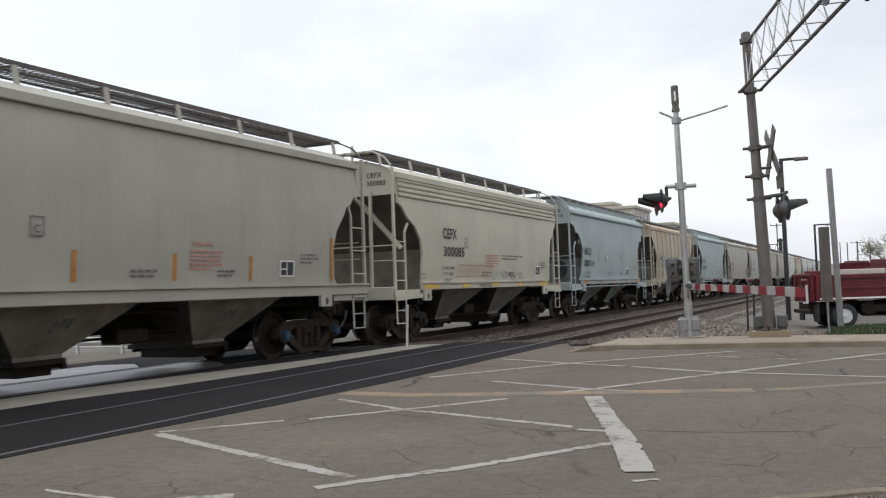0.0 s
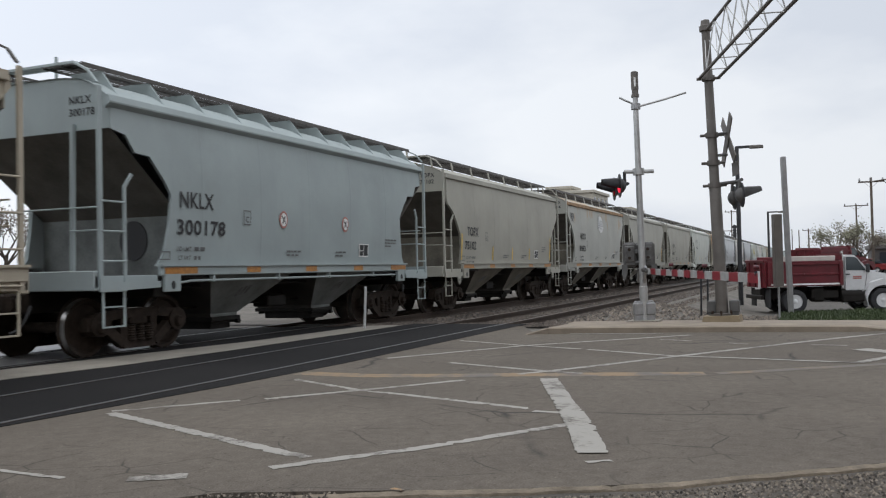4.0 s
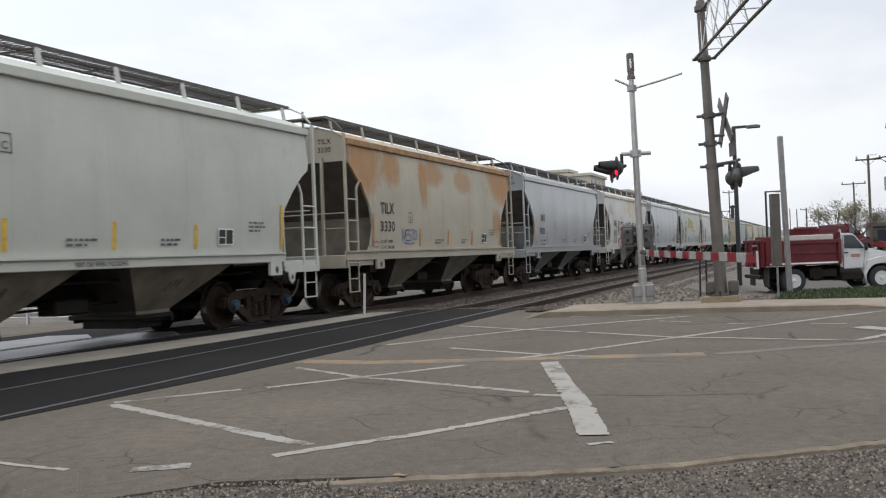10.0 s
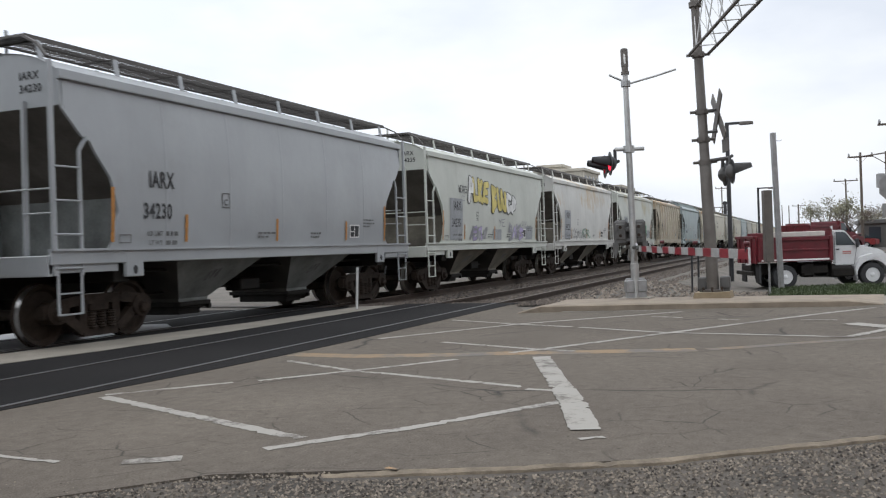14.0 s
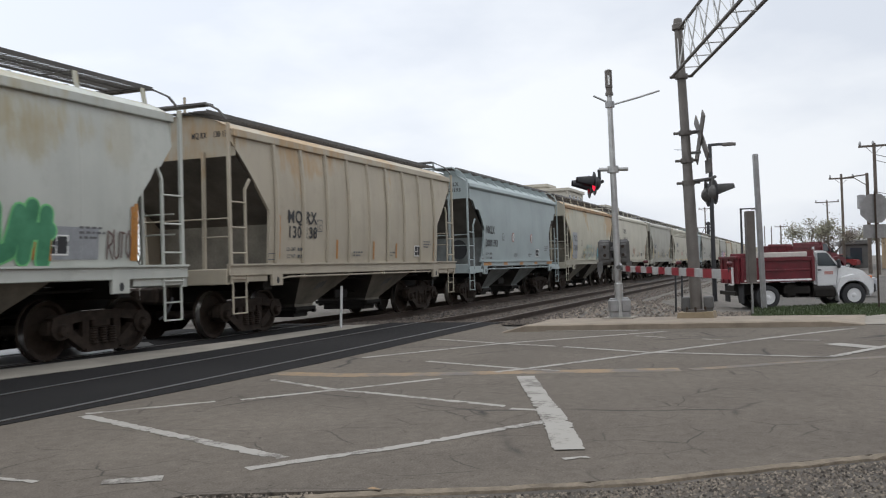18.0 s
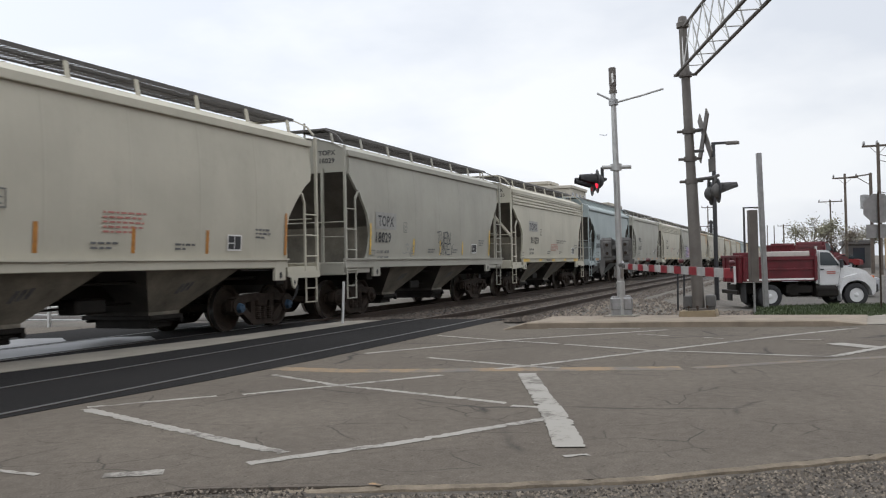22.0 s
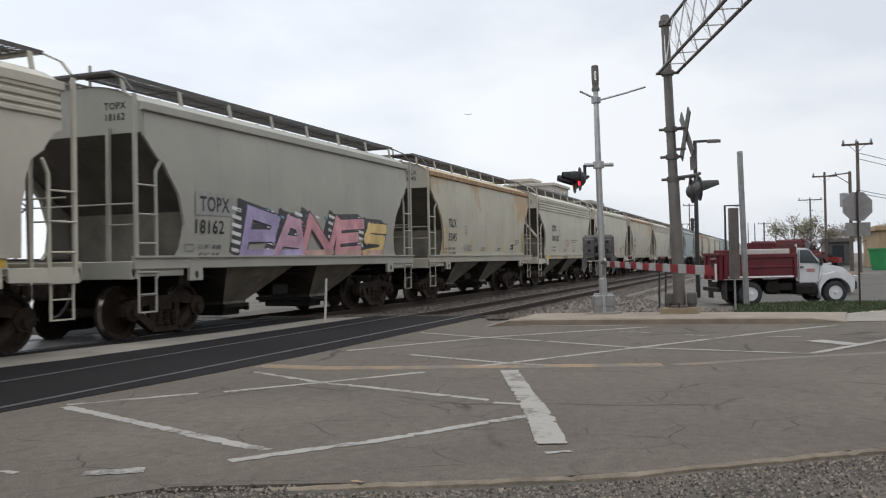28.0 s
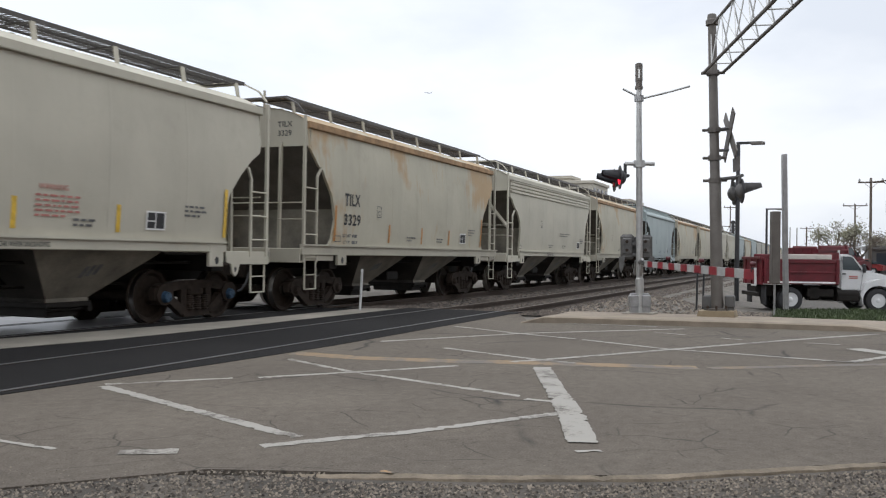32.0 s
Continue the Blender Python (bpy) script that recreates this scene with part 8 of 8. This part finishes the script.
leaf_tree(88, -1.6, 6.4, 0.9, 1, LEAF, "small tree in thin spring leaf beyond the lot", 0.9)
leaf_tree(96, -3.8, 5.8, 0.8, 2, LEAF2, "tree with bare brown twigs and buds", 0.9)
leaf_tree(104, -6.4, 5.6, 0.9, 3, LEAF, "small tree in thin spring leaf beyond the lot", 0.9)
leaf_tree(92, -9.5, 4.4, 0.9, 4, LEAF2, "tree with bare brown twigs and buds")
leaf_tree(120, -13.5, 6.6, 0.9, 5, LEAF, "tree in spring leaf behind the brick building")
leaf_tree(20, 52, 8.0, 0.8, 6, LEAF, "tree in spring leaf across the tracks")
leaf_tree(6, 48, 7.0, 0.8, 7, LEAF, "tree in spring leaf across the tracks")
leaf_tree(48, 56, 9.0, 0.8, 8, LEAF2, "tree with bare brown twigs across the tracks")
leaf_tree(70, 60, 8.0, 0.8, 9, LEAF, "tree in spring leaf across the tracks")
for k in range(14):
    leaf_tree(200 + 12 * k, -42 + 5.2 * k, 6.5 + (k * 37 % 5) * 0.6, 0.9, 30 + k, LEAF if k % 2 else LEAF2, "far tree in thin spring leaf", 0.5)


def utility_pole(x, y, h, arms, turn, label, z=-0.6, r=0.14):
    p = thing("utility_pole", label, "utility pole", "", pose(x, y, z, 0, 0, turn))
    bm = bmesh.new()
    bar(bm, (0, 0, -0.3), (0, 0, h), r, 10, r * 0.75)
    part("pole", bm, POLE, p)
    for zz, w in arms:
        bm = bmesh.new()
        box(bm, -0.06, 0.06, -w / 2, w / 2, zz - 0.07, zz + 0.07)
        for s in (-1, 1):
            bar(bm, (0.05, s * w * 0.28, zz), (0.05, 0, zz - 0.6), 0.02, 4)
        arm = part("crossarm", bm, POLE, p)
        for y2 in (-w / 2 + 0.12, 0.0 + 0.05, w / 2 - 0.12):
            bm = bmesh.new()
            lathe(bm, [(zz + 0.06, 0.05), (zz + 0.12, 0.09), (zz + 0.22, 0.09), (zz + 0.36, 0.05)], 8, "Z")
            part("insulator", bm, GALV, arm, at=pose(0, y2, 0))
    return p


p1 = utility_pole(68, -5.35, 9.6, [(9.4, 2.0)], 0, "wooden utility pole with one crossarm")
utility_pole(92, -4.35, 9.6, [(9.2, 2.2)], 0, "wooden utility pole with one crossarm")
utility_pole(140, -4.6, 9.9, [(9.7, 3.2)], 0, "distant wooden utility pole")
utility_pole(240, 3.0, 10, [(9.7, 3.0)], 0, "distant wooden utility pole")
utility_pole(180, 16, 11.5, [(11.2, 2.4)], 0, "wooden utility pole behind the houses", 0.0)
for x, y, h in ((170, 2.2, 7.5), (190, 4.2, 8.0), (215, 6.2, 9.0), (160, 0.2, 6.6)):
    utility_pole(x, y, h, [], 0, "bare distant pole beside the tracks", -0.4, 0.12)
p2 = utility_pole(71, -5.05, 7.8, [], 0, "pole with a grey transformer and lamp bracket")
bm = bmesh.new()
lathe(bm, [(5.2, 0.15), (5.25, 0.30), (6.2, 0.30), (6.25, 0.15)], 14, "Z")
part("transformer", bm, GALV, p2, "grey transformer can", True, pose(0, 0.42, 0))
bm = bmesh.new()
bar(bm, (0, 0, 7.7), (0, 1.9, 7.5), 0.05, 6)
bar(bm, (0, 0, 6.9), (0, 1.0, 7.6), 0.03, 6)
part("lamp_bracket", bm, POLE, p2)
for k, (za, zb) in enumerate(((8.8, 8.0), (8.4, 7.2), (6.2, 5.8), (6.0, 5.3))):
    bm = bmesh.new()
    last = None
    for i in range(9):
        f = i / 8
        c = Vector((68 + 30 * f, -5.4 - 26 * f, za - 0.6 + (zb - za) * f - 1.2 * math.sin(math.pi * f)))
        if last:
            bar(bm, last, c, 0.022, 4)
        last = c
    tagged(part("cable", bm, SIGBLACK), "dark overhead cable sagging from the pole", "cable")


def street_lamp(x, y, h, reach, label, z=-0.6):
    s = thing("street_lamp", label, "street lamp", "", pose(x, y, z))
    bm = bmesh.new()
    bar(bm, (0, 0, -0.2), (0, 0, h), 0.10, 8, 0.08)
    part("pole", bm, SIGBLACK, s)
    bm = bmesh.new()
    box(bm, -0.06, 0.06, -reach, 0, h - 0.10, h)
    part("arm", bm, SIGBLACK, s)
    bm = bmesh.new()
    box(bm, -0.12, 0.12, -reach - 0.1, -reach + 0.45, h - 0.14, h - 0.02, 0.02)
    part("lamp_head", bm, MASTGREY, s)
    return s


street_lamp(39.0, 3.18, 6.45, 0.95, "slim dark street lamp with a straight arm", -0.3)
street_lamp(75.0, 3.9, 5.9, 1.2, "slim dark street lamp with a straight arm")
# far railway signal beside the tracks
sig = thing("railway_signal", "distant dark railway signal on a lattice gantry", "railway signal", "", pose(150, 14.6, 0))
bm = bmesh.new()
bar(bm, (0, 0, 0), (0, 0, 6.6), 0.12, 6)
bar(bm, (0, 0, 6.5), (0, -2.3, 6.5), 0.06, 6)
bar(bm, (0, 0, 5.2), (0, -2.3, 5.2), 0.06, 6)
for k in range(4):
    bar(bm, (0, -0.55 * k, 5.2 if k % 2 else 6.5), (0, -0.55 * (k + 1), 6.5 if k % 2 else 5.2), 0.04, 5)
part("gantry", bm, MASTGREY, sig)
bm = bmesh.new()
box(bm, -0.2, 0.2, -1.95, -1.45, 5.0, 6.9, 0.08)
part("signal_head", bm, SIGBLACK, sig, "black signal head")
bm = bmesh.new()
lathe(bm, [(-0.1, 0.35), (0.1, 0.35)], 16, "X")
bmesh.ops.translate(bm, verts=bm.verts, vec=(0, -1.7, 7.1))
part("signal_disc", bm, SIGBLACK, sig, "round black disc")

# dumpster in the lot
dump = thing("dumpster", "bright green steel dumpster in the lot", "dumpster", "", pose(73.8, -9.2, -0.05, 0, 0, 86))
bm = bmesh.new()
extrude_xz(bm, [(-2.6, 0.0), (2.6, 0.0), (2.8, 1.55), (-2.8, 1.55)], -1.1, 1.1)
part("bin", bm, GREENBOX, dump)
for k in range(7):
    bm = bmesh.new()
    x = -2.3 + k * 0.76
    box(bm, x - 0.05, x + 0.05, -1.17, -1.1, 0.2, 1.5)
    box(bm, x - 0.05, x + 0.05, 1.1, 1.17, 0.2, 1.5)
    part("rib", bm, GREENBOX, dump)
for s in (-1, 1):
    bm = bmesh.new()
    box(bm, -2.85, 2.85, s * 1.12 - 0.06, s * 1.12 + 0.06, 1.48, 1.62)
    part("top_rail", bm, GREENBOX, dump)

# parked cars beyond the lot
CARPAINT = [worn("silver_car_paint", (0.35, 0.36, 0.38), 0.95, 1.05, 2, 40, 0.3, 0.3, 0.02), worn("white_car_paint", (0.6, 0.6, 0.6), 0.95, 1.05, 2, 40, 0.3, 0, 0.02), worn("red_car_paint", (0.25, 0.03, 0.03), 0.95, 1.05, 2, 40, 0.3, 0, 0.02)]


def parked_car(x, y, turn, paint, label, z=None):
    z = land(x, y) - 0.05 if z is None else z
    c = thing("parked_car", label, "car", "parked cars", pose(x, y, z, 0, 0, turn))
    bm = bmesh.new()
    extrude_xz(bm, [(-2.2, 0.32), (2.2, 0.30), (2.25, 0.62), (1.9, 0.80), (0.95, 0.92), (-1.7, 0.95), (-2.2, 0.85)], -0.86, 0.86)
    bmesh.ops.bevel(bm, geom=bm.edges[:], offset=0.06, segments=2, affect="EDGES")
    part("body", bm, paint, c, "", True)
    bm = bmesh.new()
    extrude_xz(bm, [(0.95, 0.90), (0.25, 1.40), (-0.9, 1.43), (-1.65, 0.93)], -0.74, 0.74)
    bmesh.ops.bevel(bm, geom=bm.edges[:], offset=0.08, segments=2, affect="EDGES")
    part("cabin", bm, GLASS, c, "dark glazed cabin", True)
    bm = bmesh.new()
    box(bm, -0.85, 0.2, -0.70, 0.70, 1.40, 1.46, 0.03)
    part("roof", bm, paint, c)
    for wx in (-1.35, 1.35):
        for s in (-1, 1):
            road_wheel(c, wx, s * 0.78, 0.32, 0.2, s)
    return c


parked_car(46, -1.25, 60, CARPAINT[0], "silver parked car behind the truck")
parked_car(112, -5.5, 75, CARPAINT[1], "white parked car in the lot")
parked_car(100, -3.9, 75, CARPAINT[2], "dark red parked car in the lot")

# airliner
plane = thing("airliner", "distant pale airliner under the clouds", "airplane")
PLANE = worn("plane_grey", (0.42, 0.43, 0.46), 0.9, 1.05, 0.1, 1)
bm = bmesh.new()
lathe(bm, [(-19, 0.2), (-16, 1.0), (-12, 1.9), (13, 1.9), (16, 1.5), (18.5, 0.5)], 12, "X")
part("fuselage", bm, PLANE, plane, "", True)
for s in (-1, 1):
    bm = bmesh.new()
    slab(bm, [(4, s * 1.5), (-3, s * 1.5), (-5.5, s * 17), (-4, s * 17)][::s], -0.6, -0.2)
    part("wing", bm, PLANE, plane)
    bm = bmesh.new()
    slab(bm, [(-14, s * 0.6), (-17.5, s * 0.6), (-18.5, s * 6), (-17, s * 6)][::s], 0.4, 0.7)
    part("tailplane", bm, PLANE, plane)
    bm = bmesh.new()
    bar(bm, (1.5, s * 5.5, -1.6), (-2.0, s * 5.5, -1.6), 1.0, 10)
    part("engine", bm, PLANE, plane)
bm = bmesh.new()
extrude_xz(bm, [(-13, 1.5), (-17.5, 7.2), (-19.2, 7.2), (-18, 1.2)], -0.2, 0.2)
part("fin", bm, PLANE, plane)


def motions():
    for i, car, *_ in TRAIN:
        walk(car, [(t, pose(train_x(i, t), Y2, 0.012)) for t in range(33)])
    # wheels roll while their car is near: one row a frame, under 60 degrees each
    for i, car, *_ in TRAIN:
        t0 = next((k / 30 for k in range(961) if train_x(i, k / 30) < 34), None)
        t1 = next((k / 30 for k in range(961) if train_x(i, k / 30) < 0), 32.0)
        if t0 is None or t0 >= t1:
            continue
        steps = [0.0] + [k / 30 for k in range(max(1, round(t0 * 30)), round(t1 * 30) + 1)]
        steps = steps if steps[-1] >= 32 else steps + [32.0]
        rows = []
        for t in steps:
            turn = -math.degrees((train_x(i, max(t0, min(t1, t))) - train_x(i, t0)) / 0.457)
            rows.append((t, turn))
        for tr in car.children:
            if tr.name.startswith("truck"):
                for w in tr.children:
                    if w.name.startswith("wheel") and w.matrix_basis.translation.y < 0:
                        x, y, z = w.matrix_basis.translation
                        walk(w, [(t, pose(x, y, z, 0, -a % 360, 0)) for t, a in rows])
    # the airliner crosses slowly, climbing to the left
    fly = [(0, (4390, -1100, 190)), (19, (4129, 563, 524)), (23, (4058, 904, 599)), (28, (3922, 1340, 683)), (32, (3772, 1687, 754))]
    walk(plane, [(t, pose(*c, 0, -8, 101)) for t, c in fly])


motions()
